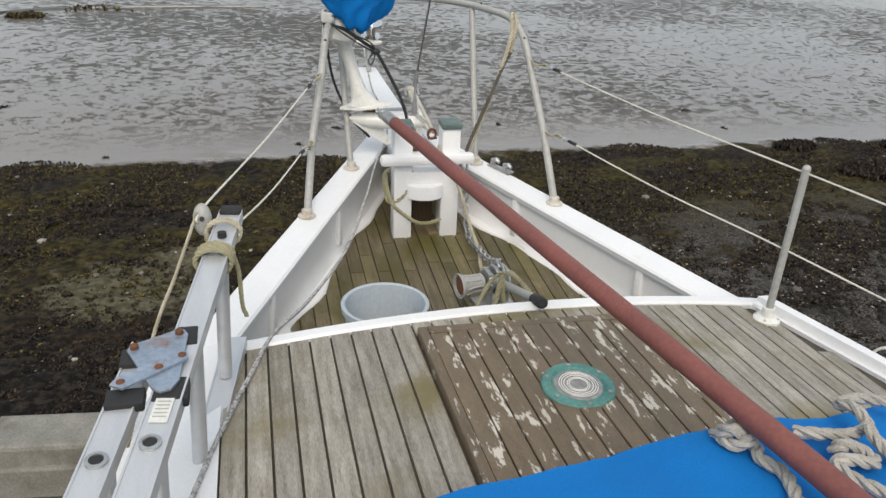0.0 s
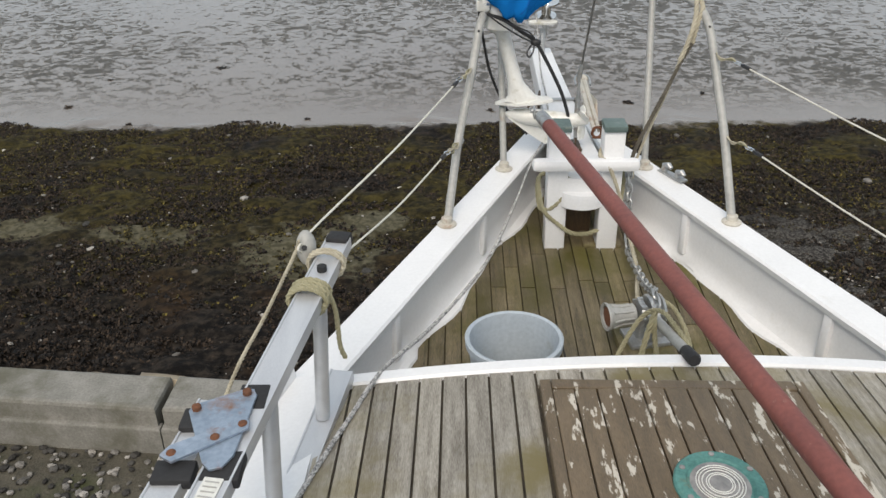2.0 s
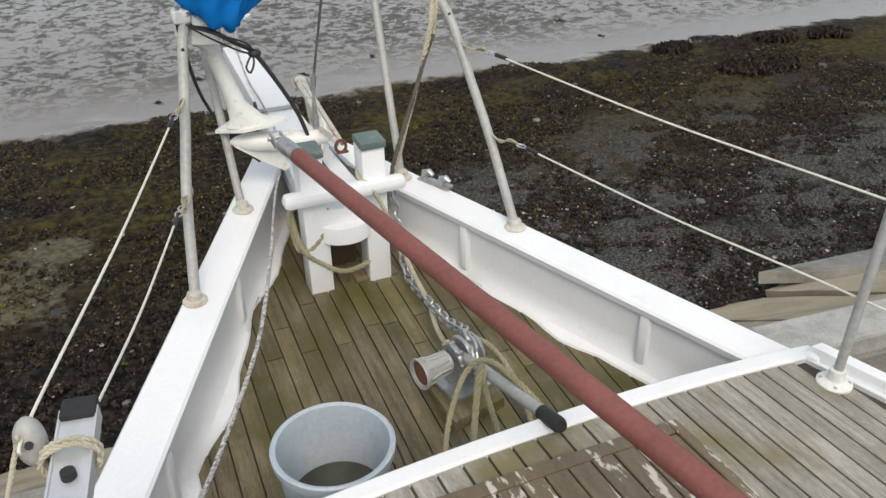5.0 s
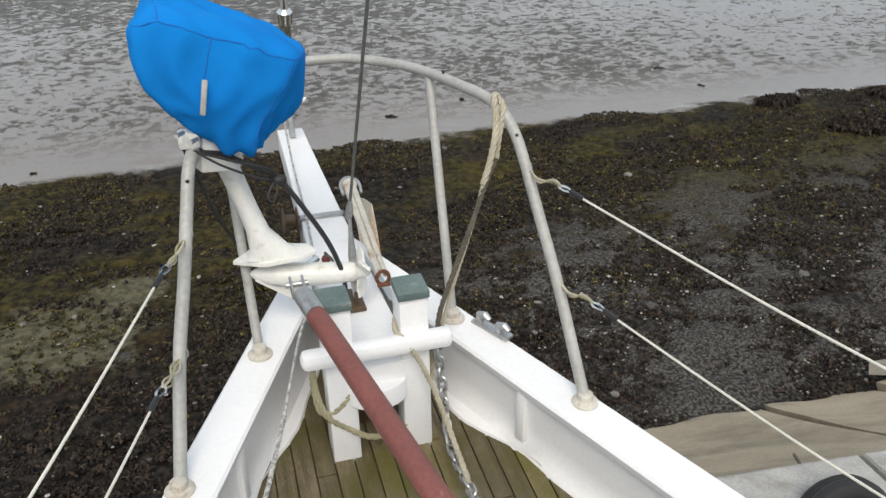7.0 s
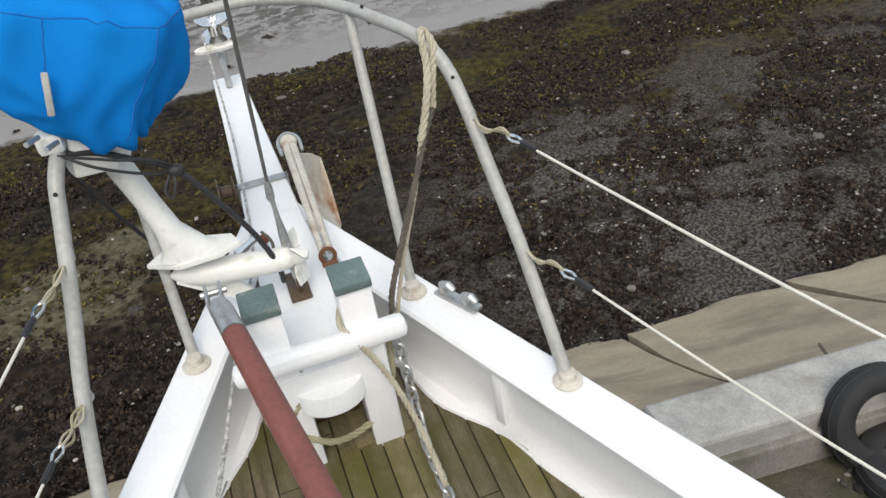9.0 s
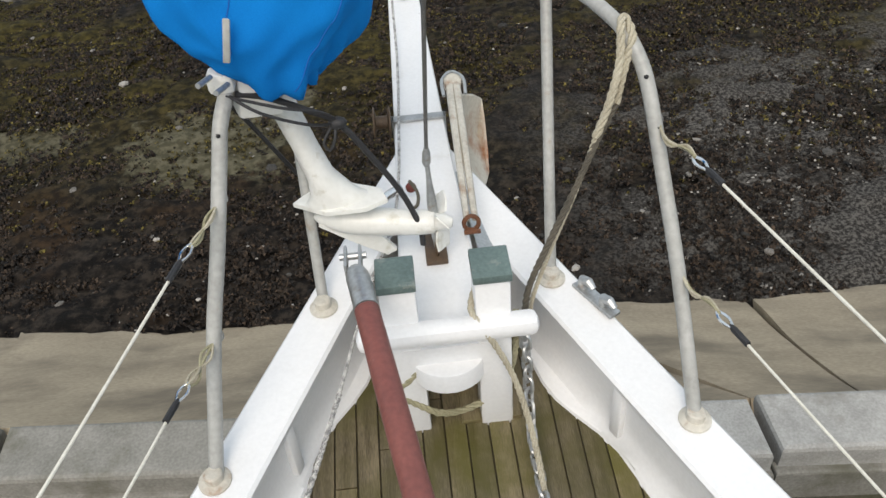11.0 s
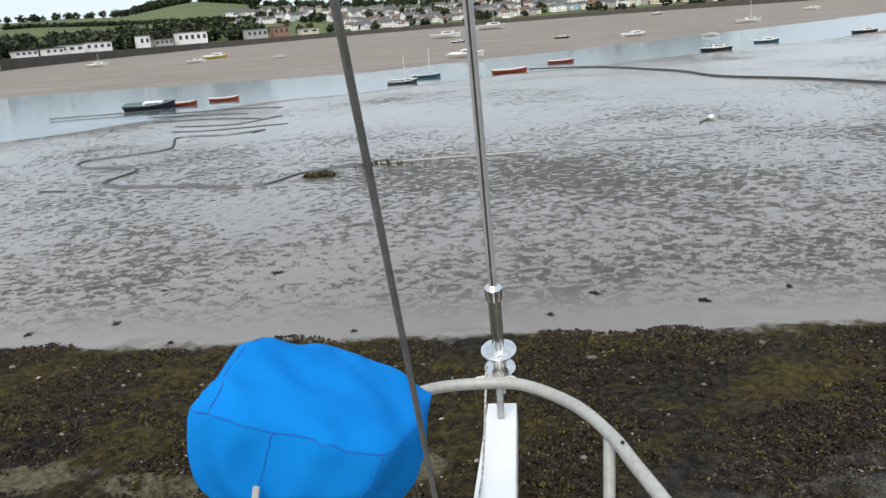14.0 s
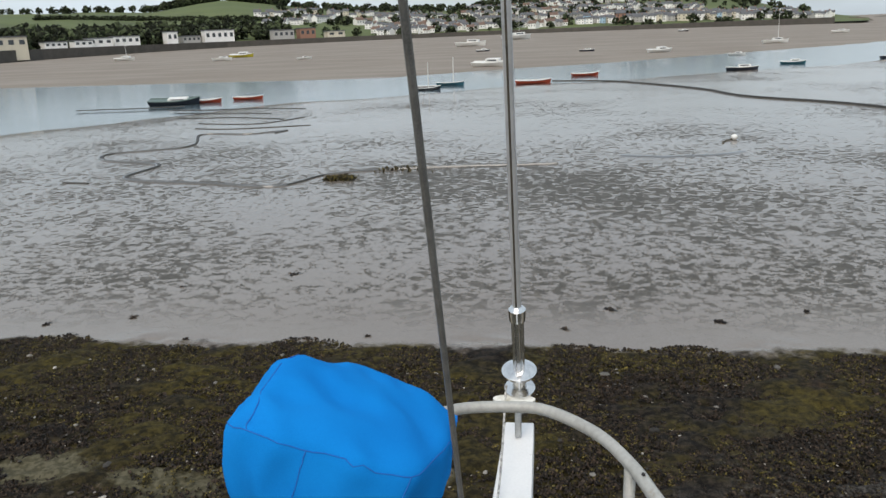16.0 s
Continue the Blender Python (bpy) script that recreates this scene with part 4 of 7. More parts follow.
for q in ((0.480, 0.195, 0.867), (0.497, 0.135, 0.775), (-0.423, 0.14, 0.868), (0.366, 0.54, 0.970)):
    bm = B()
    bmesh.ops.create_icosphere(bm, subdivisions=1, radius=0.0055, matrix=Matrix.Translation(Vector(q) + Vector((0, -0.015, 0.004))))
    part("rivet", bm, M_RUBBER, pulpit)

# ---- outboard motor hung on the pulpit ----
motor = thing("outboard_motor", "old cream outboard motor under a bright blue cover on the pulpit", "outboard motor", (-0.3, 0.3, 0.95))
corners = [(-0.425, 0.13, 1.285), (-0.43, 0.45, 1.30), (-0.275, 0.58, 1.225), (-0.052, 0.57, 1.10), (-0.090, 0.20, 1.15), (-0.29, 0.195, 0.875), (-0.487, 0.16, 1.085),
           (-0.515, 0.24, 1.225), (-0.098, 0.40, 0.955), (-0.365, 0.12, 1.04), (-0.47, 0.50, 1.12), (-0.30, 0.60, 0.99), (-0.22, 0.30, 0.875)]
bm = B()
for c in corners:
    bm.verts.new(c)
bmesh.ops.convex_hull(bm, input=bm.verts[:])
bmesh.ops.subdivide_edges(bm, edges=bm.edges[:], cuts=13, use_grid_fill=True)
for _ in range(9):
    bmesh.ops.smooth_vert(bm, verts=bm.verts[:], factor=0.5, use_axis_x=True, use_axis_y=True, use_axis_z=True)
mid = Vector((-0.30, 0.34, 1.10))
bm.normal_update()
for v in bm.verts:
    d = v.co - mid
    low = max(0.0, 1.03 - v.co.z)
    fold = noise.noise(Vector((v.co.x * 7, v.co.y * 7, v.co.z * 3))) * 0.010 + noise.noise(Vector((v.co.x * 13 + v.co.z * 6, v.co.y * 13, v.co.z * 5))) * 0.008 - abs(noise.noise(Vector((v.co.x * 10, v.co.y * 10 - v.co.z * 8, v.co.z * 4 + 3)))) * 0.024 + noise.noise(v.co * 26) * 0.0016
    gather = math.sin(math.atan2(d.y, d.x) * 14) * 0.085 * low
    v.co = mid + d * 1.045 + v.normal * (fold + gather)
bm_cover = bm.copy()
part("cover", bm, M_BLUE, motor, "bright blue canvas cover", angle=60)
M_SEAMLINE = material("blue_seam", (0.001, 0.12, 0.46), (0.001, 0.09, 0.36), 0.85, 20, 300, 0.2)
skin = BVHTree.FromBMesh(bm_cover)


def on_skin(p, lift=0.001):
    q, nrm, _, _ = skin.find_nearest(Vector(p))
    return q + (q - mid).normalized() * lift


for path in ([(-0.50, 0.20, 1.25), (-0.427, 0.11, 1.275), (-0.31, 0.13, 1.225), (-0.22, 0.15, 1.19), (-0.09, 0.19, 1.14), (-0.055, 0.35, 1.12), (-0.048, 0.56, 1.09)],
             [(-0.30, 0.13, 1.222), (-0.325, 0.12, 1.17), (-0.345, 0.11, 1.11), (-0.352, 0.11, 1.05)],
             [(-0.09, 0.19, 1.14), (-0.125, 0.17, 1.07), (-0.20, 0.17, 0.99), (-0.26, 0.18, 0.92)],
             [(-0.43, 0.13, 1.28), (-0.44, 0.30, 1.31), (-0.42, 0.46, 1.29)]):
    bm = B()
    tube(bm, [on_skin(p, 0.0002) for p in curve(path, 5)], 0.0013, 6)
    part("seam", bm, M_SEAMLINE, motor, "stitched seam of the cover")
bm_cover.free()
bm = B()
bm_tag = B()
box(bm_tag, (-0.352, 0.108, 1.085), (0.014, 0.008, 0.085), Euler((radians(-8), radians(12), 0)).to_matrix(), 0.003)
part("tag", bm_tag, M_TUBE, motor, "grey webbing tag")
bm.free()
# leg, cavitation plate, gearcase and propeller hub
bm = B()
rows_b = []
for p, hx, hy in (((-0.33, 0.335, 0.93), 0.06, 0.06), ((-0.33, 0.335, 0.835), 0.055, 0.055), ((-0.318, 0.333, 0.815), 0.032, 0.045), ((-0.285, 0.325, 0.70), 0.030, 0.045), ((-0.262, 0.318, 0.62), 0.034, 0.042), ((-0.235, 0.305, 0.565), 0.058, 0.04), ((-0.215, 0.30, 0.54), 0.095, 0.036)):
    rows_b.append([bm.verts.new(Vector(p) + Vector((hx * math.cos(a), hy * math.sin(a), 0))) for a in np.linspace(0, 2 * math.pi, 16, endpoint=False)])
for a, b in zip(rows_b, rows_b[1:]):
    for k in range(16):
        bm.faces.new((a[k], a[(k + 1) % 16], b[(k + 1) % 16], b[k]))
bm.faces.new(rows_b[0])
bm.faces.new(rows_b[-1][::-1])
part("leg", bm, M_ENGINE, motor, "cream painted drive leg")
bm = B()
prism(bm, [(-0.345, 0.325), (-0.29, 0.375), (-0.2, 0.365), (-0.12, 0.315), (-0.105, 0.265), (-0.16, 0.245), (-0.26, 0.26)], lambda x, y: 0.518 + 0.12 * (x + 0.33), lambda x, y: 0.532 + 0.12 * (x + 0.33), 0.004)
part("cavitation_plate", bm, M_ENGINE, motor)
bm = B()
tube(bm, curve([(-0.30, 0.33, 0.475), (-0.24, 0.315, 0.47), (-0.14, 0.295, 0.465), (-0.04, 0.278, 0.462), (0.006, 0.272, 0.462)], 4), [0.006, 0.014, 0.022, 0.028, 0.032, 0.035, 0.036, 0.036, 0.036, 0.036, 0.034, 0.034, 0.033, 0.032, 0.031, 0.030, 0.028][:17], 14)
gear = part("gearcase", bm, M_ENGINE, motor)
bm = B()
tube(bm, [(0.004, 0.2725, 0.462), (0.03, 0.268, 0.461), (0.05, 0.264, 0.46)], [0.024, 0.021, 0.012], 14)
part("propeller_hub", bm, M_ENGINE, gear)
for a0 in (0.4, 2.5, 4.6):
    bm = B()
    u = Vector((0, math.cos(a0), math.sin(a0)))
    c = Vector((0.02, 0.27, 0.462))
    for s, tw in ((0.02, 0.02), (0.05, 0.026), (0.082, 0.02)):
        for q in (-1, 1):
            bm.verts.new(c + u * s + Vector((q * tw * 0.7, -q * tw * math.sin(a0) * 0.8, q * tw * math.cos(a0) * 0.8)))
    vs = bm.verts[:]
    bm.faces.new((vs[0], vs[1], vs[3], vs[2]))
    bm.faces.new((vs[2], vs[3], vs[5], vs[4]))
    ext = bmesh.ops.extrude_face_region(bm, geom=bm.faces[:])
    bmesh.ops.translate(bm, vec=(0.004, 0, 0), verts=[v for v in ext["geom"] if isinstance(v, bmesh.types.BMVert)])
    part("propeller_blade", bm, M_ENGINE, gear)
bm = B()
prism(bm, [(-0.29, 0.0), (-0.17, 0.0), (-0.10, -0.105), (-0.125, -0.12), (-0.20, -0.07)], -0.007, 0.007)
bmesh.ops.transform(bm, matrix=Matrix.Translation((0, 0.305, 0.465)) @ Matrix.Rotation(radians(90), 4, "X"), verts=bm.verts[:])
part("skeg", bm, M_ENGINE, motor)
bm = B()
box(bm, (-0.355, 0.27, 0.90), (0.10, 0.12, 0.10), Euler((0, radians(10), radians(20))).to_matrix(), 0.012)
box(bm, (-0.405, 0.205, 0.955), (0.055, 0.05, 0.045), None, 0.01)
part("clamp", bm, M_ENGINE, motor, "cream clamp bracket gripping the rail")
for q in ((-0.415, 0.165, 0.985), (-0.385, 0.165, 0.965)):
    bm = B()
    rod(bm, q, (q[0] - 0.015, q[1] - 0.05, q[2] + 0.01), 0.006, 8)
    part("clamp_screw", bm, M_STEEL, motor)
bm = B()
tube(bm, curve([(-0.40, 0.20, 0.925), (-0.33, 0.215, 0.90), (-0.25, 0.235, 0.845), (-0.19, 0.245, 0.80), (-0.13, 0.25, 0.70), (-0.07, 0.255, 0.58), (-0.035, 0.26, 0.47), (-0.03, 0.262, 0.40)], 6), 0.0075, 8)
part("fuel_line", bm, M_CORD, motor, "black rubber hose")
for path in ([(-0.41, 0.19, 0.94), (-0.34, 0.17, 0.89), (-0.25, 0.20, 0.83), (-0.20, 0.24, 0.80)], [(-0.40, 0.18, 0.93), (-0.30, 0.19, 0.885), (-0.22, 0.22, 0.845), (-0.19, 0.245, 0.805)],
             [(-0.20, 0.24, 0.80), (-0.225, 0.225, 0.765), (-0.215, 0.22, 0.745), (-0.20, 0.225, 0.77), (-0.195, 0.24, 0.80)], [(-0.42, 0.20, 0.93), (-0.40, 0.30, 0.80), (-0.36, 0.40, 0.62), (-0.28, 0.42, 0.45), (-0.20, 0.36, 0.37)]):
    bm = B()
    tube(bm, curve(path, 6), 0.0035 if path[0][0] > -0.415 else 0.006, 6)
    part("drawstring", bm, M_CORD, motor, "black cord")
bm = B()
bmesh.ops.create_icosphere(bm, subdivisions=2, radius=0.016, matrix=Matrix.Translation((-0.19, 0.243, 0.80)) @ Matrix.Diagonal((1.4, 1, 0.9, 1)))
part("knot", bm, M_CORD, motor)

# ---- anchor lying along the sprit ----
anchor = thing("anchor", "galvanised plough anchor with a rusty pale fluke lashed beside the bowsprit", "anchor", (0.14, 0.9, 0.35))
bm = B()
a0, a1 = Vector((0.104, 0.36, 0.385)), Vector((0.122, 1.0, 0.432))
d = (a1 - a0).normalized()
for s in (-0.011, 0.011):
    tube(bm, [a0 + Vector((s, 0, 0)), a1 + Vector((s, 0, 0))], [0.009, 0.014], 8)
part("shank", bm, M_CREAM, anchor, "pale rust-streaked shank")
bm = B()
lathe(bm, [(0.016, -0.03), (0.027, -0.025), (0.029, 0.010), (0.022, 0.018), (0.010, 0.019)], a1, toward((0.05, -0.55, 0.8)), 20)
part("head", bm, M_CREAM, anchor, "rust-streaked round shank head")
bm = B()
tube(bm, curve([a1 + Vector((-0.034, -0.06, -0.01)), a1 + Vector((-0.034, 0.0, 0.012)), a1 + Vector((0, 0.035, 0.02)), a1 + Vector((0.034, 0.0, 0.012)), a1 + Vector((0.034, -0.06, -0.01))], 6), 0.006, 8)
part("bow_shackle", bm, M_STEEL, anchor, "rusty grey bow shackle")
bm = B()
vs = [bm.verts.new(p) for p in ((0.125, 1.0, 0.405), (0.225, 1.13, 0.31), (0.225, 0.97, 0.07), (0.172, 0.78, 0.12), (0.13, 0.92, 0.22), (0.20, 1.09, 0.17))]
for f in ((0, 1, 5), (0, 5, 4), (4, 5, 2), (4, 2, 3), (1, 2, 5)):
    bm.faces.new([vs[i] for i in f])
bmesh.ops.subdivide_edges(bm, edges=bm.edges[:], cuts=2, use_grid_fill=True)
bmesh.ops.smooth_vert(bm, verts=bm.verts[:], factor=0.4, use_axis_x=True, use_axis_y=True, use_axis_z=True)
ext = bmesh.ops.extrude_face_region(bm, geom=bm.faces[:])
bmesh.ops.translate(bm, vec=(0.008, -0.004, -0.006), verts=[v for v in ext["geom"] if isinstance(v, bmesh.types.BMVert)])
M_FLUKE = material("rust_streaked_fluke", (0.58, 0.54, 0.46), (0.44, 0.40, 0.33), 0.55, 8, 90, 0.2, stain=(0.30, 0.12, 0.05), stain_scale=7, stain_amount=0.42)
part("fluke", bm, M_FLUKE, anchor, "cream fluke with rust at its edge")
bm = B()
tube(bm, [a0 + Vector((0.020 * math.cos(t), -0.012, -0.004 + 0.024 * math.sin(t))) for t in np.linspace(0, 2 * math.pi, 20, endpoint=False)], 0.0062, 8, True)
tube(bm, [a0 + Vector((0.022, -0.03, -0.02)), a0 + Vector((-0.022, -0.03, -0.02))], 0.0065, 8)
part("shackle", bm, M_RUST, anchor, "rusty shackle")

# ---- stays ----
stay = thing("inner_forestay", "grey wire inner forestay with a rigging screw on the sprit", "stay", (0.0, 0.31, 0.35))
s0, sd = Vector((-0.0009, 0.2656, 0.66)), Vector((0.0258, -0.4753, 0.8794))
bm = B()
tube(bm, [s0, s0 + sd * 9], 0.0045, 8)
part("wire", bm, M_WIRE, stay)
bm = B()
tube(bm, curve([(0.006, 0.305, 0.335), (0.005, 0.298, 0.42), (0.002, 0.285, 0.53), (0.0, 0.271, 0.64)], 3), [0.006, 0.007, 0.011, 0.013, 0.013, 0.013, 0.012, 0.008, 0.006, 0.006][:10], 10)
part("rigging_screw", bm, M_STEEL, stay, "dull steel rigging screw")
bm = B()
tube(bm, [s0 + sd * -0.03, s0 + sd * -0.01, s0 + sd * 0.03, s0 + sd * 0.06], [0.007, 0.011, 0.010, 0.005], 10)
part("terminal", bm, M_STEEL, stay)

furler = thing("roller_furler", "polished steel furling drum and grey foil on the sprit end", "furler", (0.01, 1.8, 0.45))
f0, fd = Vector((0.010, 1.825, 0.50)), Vector((0.0, -0.29, 1.0)).normalized()
ft = toward(fd)
bm = B()
lathe(bm, [(0.015, 0.0), (0.05, 0.005), (0.062, 0.012), (0.062, 0.018), (0.03, 0.03), (0.026, 0.06), (0.03, 0.088), (0.068, 0.098), (0.070, 0.108), (0.05, 0.118), (0.03, 0.122)], f0 + fd * 0.08, ft, 36)
part("drum", bm, M_CHROME, furler, "polished steel drum")
bm = B()
prism(bm, [(0.055 * math.cos(a) + q, 0.022 * math.sin(a)) for q, a in [(0.03, t) for t in np.linspace(-1.57, 1.57, 8)] + [(-0.03, t) for t in np.linspace(1.57, 4.71, 8)]], -0.006, 0.006)
bmesh.ops.transform(bm, matrix=Matrix.Translation(f0 + fd * 0.065 + Vector((-0.02, -0.06, 0))) @ ft.to_4x4(), verts=bm.verts[:])
part("feeder_plate", bm, M_WHITE_OLD, furler, "small white guide plate")
bm = B()
for s in (-0.017, 0.017):
    tube(bm, [f0 + fd * 0.2 + Vector((s, 0, 0)), f0 + fd * 0.46 + Vector((s, 0, 0))], 0.007, 8)
tube(bm, [f0 + fd * 0.19, f0 + fd * 0.46], 0.010, 10)
part("link_plate", bm, M_CHROME, furler)
bm = B()
lathe(bm, [(0.018, 0), (0.031, 0.005), (0.033, 0.03), (0.033, 0.055), (0.024, 0.065), (0.018, 0.07)], f0 + fd * 0.43, ft, 24)
part("collar", bm, M_CHROME, furler)
bm = B()
tube(bm, [f0 + fd * 0.48, f0 + fd * 9.5], 0.0165, 14)
part("foil", bm, M_ALU, furler, "grey aluminium foil")
# no slot is cut: a dark strip carries the luff groove's shade
bm = B()
tube(bm, [f0 + fd * 0.50 + Vector((-0.002, -0.0165, 0)), f0 + fd * 9.5 + Vector((-0.002, -0.0165, 0))], 0.004, 6)
part("groove", bm, M_SEAM, furler, "dark strip for the shade in the luff groove")
bm = B()
box(bm, f0 + Vector((0, 0, 0.02)), (0.03, 0.012, 0.13), ft, 0.004)
part("toggle", bm, M_STEEL, furler)
bm = B()
laid(bm, curve([(-0.045, 1.80, 0.60), (-0.048, 1.4, 0.385), (-0.062, 0.95, 0.375), (-0.085, 0.55, 0.362), (-0.125, 0.36, 0.345), (-0.19, 0.20, 0.30), (-0.27, -0.06, 0.235)], 8), 0.0048)
tagged(part("furling_line", bm, M_ROPE_FLECK), "thin flecked furling line led back along the sprit", "rope")
bm = B()
laid(bm, curve([(-0.27, -0.06, 0.235), (-0.40, -0.42, 0.15), (-0.58, -0.82, 0.14), (-0.712, -1.165, 0.215), (-0.78, -1.38, 0.222), (-0.88, -1.73, 0.228), (-0.96, -2.1, 0.235)], 8), 0.0068)
tagged(part("control_line", bm, M_ROPE_FLECK), "grey flecked rope running down the side deck", "rope")
# small tackle at the heel of the sprit
block = thing("snatch_block", "small steel block with a red lashing beside the sprit", "block", (-0.07, 0.53, 0.37))
bm = B()
tube(bm, [(-0.135, 0.50, 0.372), (-0.075, 0.535, 0.385)], [0.014, 0.012], 10)
part("body", bm, M_CHROME, block)
bm = B()
bmesh.ops.create_icosphere(bm, subdivisions=2, radius=0.016, matrix=Matrix.Translation((-0.047, 0.545, 0.372)))
part("lashing", bm, M_RED_FLAG, block, "faded red lashing")
bm = B()
tube(bm, curve([(-0.05, 0.54, 0.40), (-0.03, 0.50, 0.385), (-0.035, 0.46, 0.372), (-0.06, 0.45, 0.366)], 5), 0.005, 6)
part("lanyard", bm, M_ROPE_DARK, block)

# ---- fairlead on the rail ----
fair = thing("fairlead", "cast galvanised fairlead bolted to the rail capping", "fairlead", (0.39, 0.13, 0.26))
fm = Euler((0, 0, radians(-62))).to_matrix()
fc = Vector((0.395, 0.128, cap_z(0.13)))
bm = B()
box(bm, fc + Vector((0, 0, 0.006)), (0.15, 0.036, 0.012), fm, 0.004)
part("base", bm, M_STEEL, fair)
for s, h in ((-0.05, 0.035), (0.03, 0.03)):
    bm = B()
    tube(bm, [fc + fm @ Vector((s + dx, 0, z)) for dx, z in ((0, 0.01), (0.0, h), (0.022, h + 0.008), (0.04, h - 0.002))], [0.014, 0.014, 0.012, 0.008], 10)
    part("horn", bm, M_STEEL, fair)

# ---- pole laid fore and aft ----
pole = thing("spar_pole", "red-brown painted pole with a grey metal end fitting", "pole", (0.1, -1.5, 0.56))
p0, p1 = Vector((-0.161, -0.125, 0.574)), Vector((0.355, -3.12, 0.555))
pd = (p1 - p0).normalized()
bm = B()
tube(bm, [p0 + (p1 - p0) * t for t in np.linspace(0, 1, 30)], 0.0265, 20)
part("shaft", bm, M_POLE, pole)
bm = B()
tube(bm, [p0 - pd * 0.004, p0 - pd * 0.105, p0 - pd * 0.125, p0 - pd * 0.135], [0.0262, 0.026, 0.020, 0.012], 18)
part("end_cap", bm, M_STEEL, pole, "worn grey metal end")
bm = B()
c = p0 - pd * 0.160
for sx in (-0.016, 0.016):
    box(bm, c + Vector((sx, 0, 0)), (0.007, 0.07, 0.036), None, 0.003)
tube(bm, [c + Vector((-0.030, 0.012, 0.002)), c + Vector((0.030, 0.012, 0.002))], 0.008, 10)
part("end_pin", bm, M_STEEL, pole)

# ---- bucket ----
bucket = thing("bucket", "pale blue-grey plastic bucket with dirty water, standing on the foredeck", "bucket", (-0.33, -0.955, well_z(-0.95)))
bc = Vector((-0.331, -0.955, well_z(-0.955) + 0.004))
bm = B()
lathe(bm, [(0.115, 0.0), (0.118, 0.004), (0.140, 0.225), (0.150, 0.235), (0.152, 0.258), (0.147, 0.262), (0.138, 0.258), (0.133, 0.225), (0.112, 0.012), (0.02, 0.010)], bc, None, 48)
part("body", bm, M_BUCKET, bucket)
bm = B()
lathe(bm, [(0.001, 0.0795), (0.118, 0.08), (0.118, 0.083), (0.001, 0.0832)], bc, None, 32)
part("water", bm, M_WATER_DIRTY, bucket, "murky water")
bm = B()
tube(bm, curve([bc + Vector((0.148, 0.0, 0.235)), bc + Vector((0.165, -0.06, 0.15)), bc + Vector((0.15, -0.11, 0.04)), bc + Vector((0.10, -0.15, 0.01))], 6), 0.003, 6)
part("handle", bm, M_CORD, bucket, "thin dark wire handle")

# ---- windlass ----
wind = thing("anchor_windlass", "weathered grey cast anchor windlass with a long handle", "windlass", (0.13, -0.66, well_z(-0.66)))
wc = Vector((0.105, -0.655, well_z(-0.655) + 0.135))
ax = Vector((0.97, 0.20, 0.02)).normalized()
wt = toward(-ax)
bm = B()
prism(bm, [(0.06, -0.80), (0.24, -0.76), (0.22, -0.55), (0.05, -0.58)], well_z(-0.7) - 0.004, well_z(-0.65) + 0.03, 0.006)
part("pad", bm, M_TEAK_GREEN, wind, "mossy timber pad")
bm = B()
for s in (0.0, 0.075):
    box(bm, wc + ax * (s + 0.02) + Vector((0, 0, -0.055)), (0.026, 0.07, 0.13), Euler((0, 0, 0.2)).to_matrix(), 0.01)
box(bm, wc + ax * 0.05 + Vector((0, -0.01, -0.10)), (0.15, 0.12, 0.02), Euler((0, 0, 0.2)).to_matrix(), 0.006)
part("frame", bm, M_STEEL, wind)
bm = B()
lathe(bm, [(0.028, 0.0), (0.036, 0.006), (0.031, 0.02), (0.032, 0.05), (0.040, 0.085), (0.050, 0.100), (0.049, 0.106), (0.040, 0.103), (0.033, 0.07), (0.012, 0.065)], wc, wt, 28)
drum = part("warping_drum", bm, M_TUBE, wind, "flared grey warping drum with a rusty mouth")
for k in range(8):
    bm = B()
    a = k * math.pi / 4
    u = wt @ Vector((math.cos(a), math.sin(a), 0))
    tube(bm, [wc - ax * 0.012 + u * 0.033, wc - ax * 0.05 + u * 0.0335, wc - ax * 0.085 + u * 0.041], 0.004, 6)
    part("rib", bm, M_TUBE, drum)
bm = B()
lathe(bm, [(0.01, 0.0), (0.036, 0.0), (0.036, 0.004), (0.01, 0.004)], wc - ax * 0.094, wt, 24)
part("mouth", bm, M_RUST, drum, "rust-red inside")
bm = B()
lathe(bm, [(0.02, 0.0), (0.058, 0.0), (0.062, 0.010), (0.040, 0.020), (0.040, 0.032), (0.062, 0.042), (0.058, 0.052), (0.02, 0.053)], wc + ax * 0.095, wt, 30)
gypsy = part("chain_wheel", bm, M_STEEL, wind, "chain gypsy wheel")
bm = B()
lathe(bm, [(0.02, 0), (0.047, 0.002), (0.050, 0.012), (0.047, 0.020), (0.02, 0.022)], wc + ax * 0.03, wt, 24)
part("ratchet", bm, M_STEEL, wind)
for k in range(7):
    bm = B()
    a = k * 2 * math.pi / 7
    u = wt @ Vector((math.cos(a), math.sin(a), 0))
    box(bm, wc + ax * 0.020 + u * 0.048, (0.014, 0.014, 0.02), wt, 0.003)
    part("tooth", bm, M_STEEL, wind)
h0, h1 = wc + ax * 0.05 + Vector((0, -0.03, 0.01)), Vector((0.138, -1.225, 0.285))
hd = (h1 - h0).normalized()
bm = B()
tube(bm, [h0, h0 + hd * 0.06, h1 - hd * 0.09], [0.018, 0.0165, 0.0155], 12)
handle = part("lever", bm, M_TUBE, wind, "grey tube lever")
bm = B()
tube(bm, [h1 - hd * 0.10, h1 - hd * 0.095, h1 - hd * 0.012, h1], [0.016, 0.0195, 0.0195, 0.015], 14)
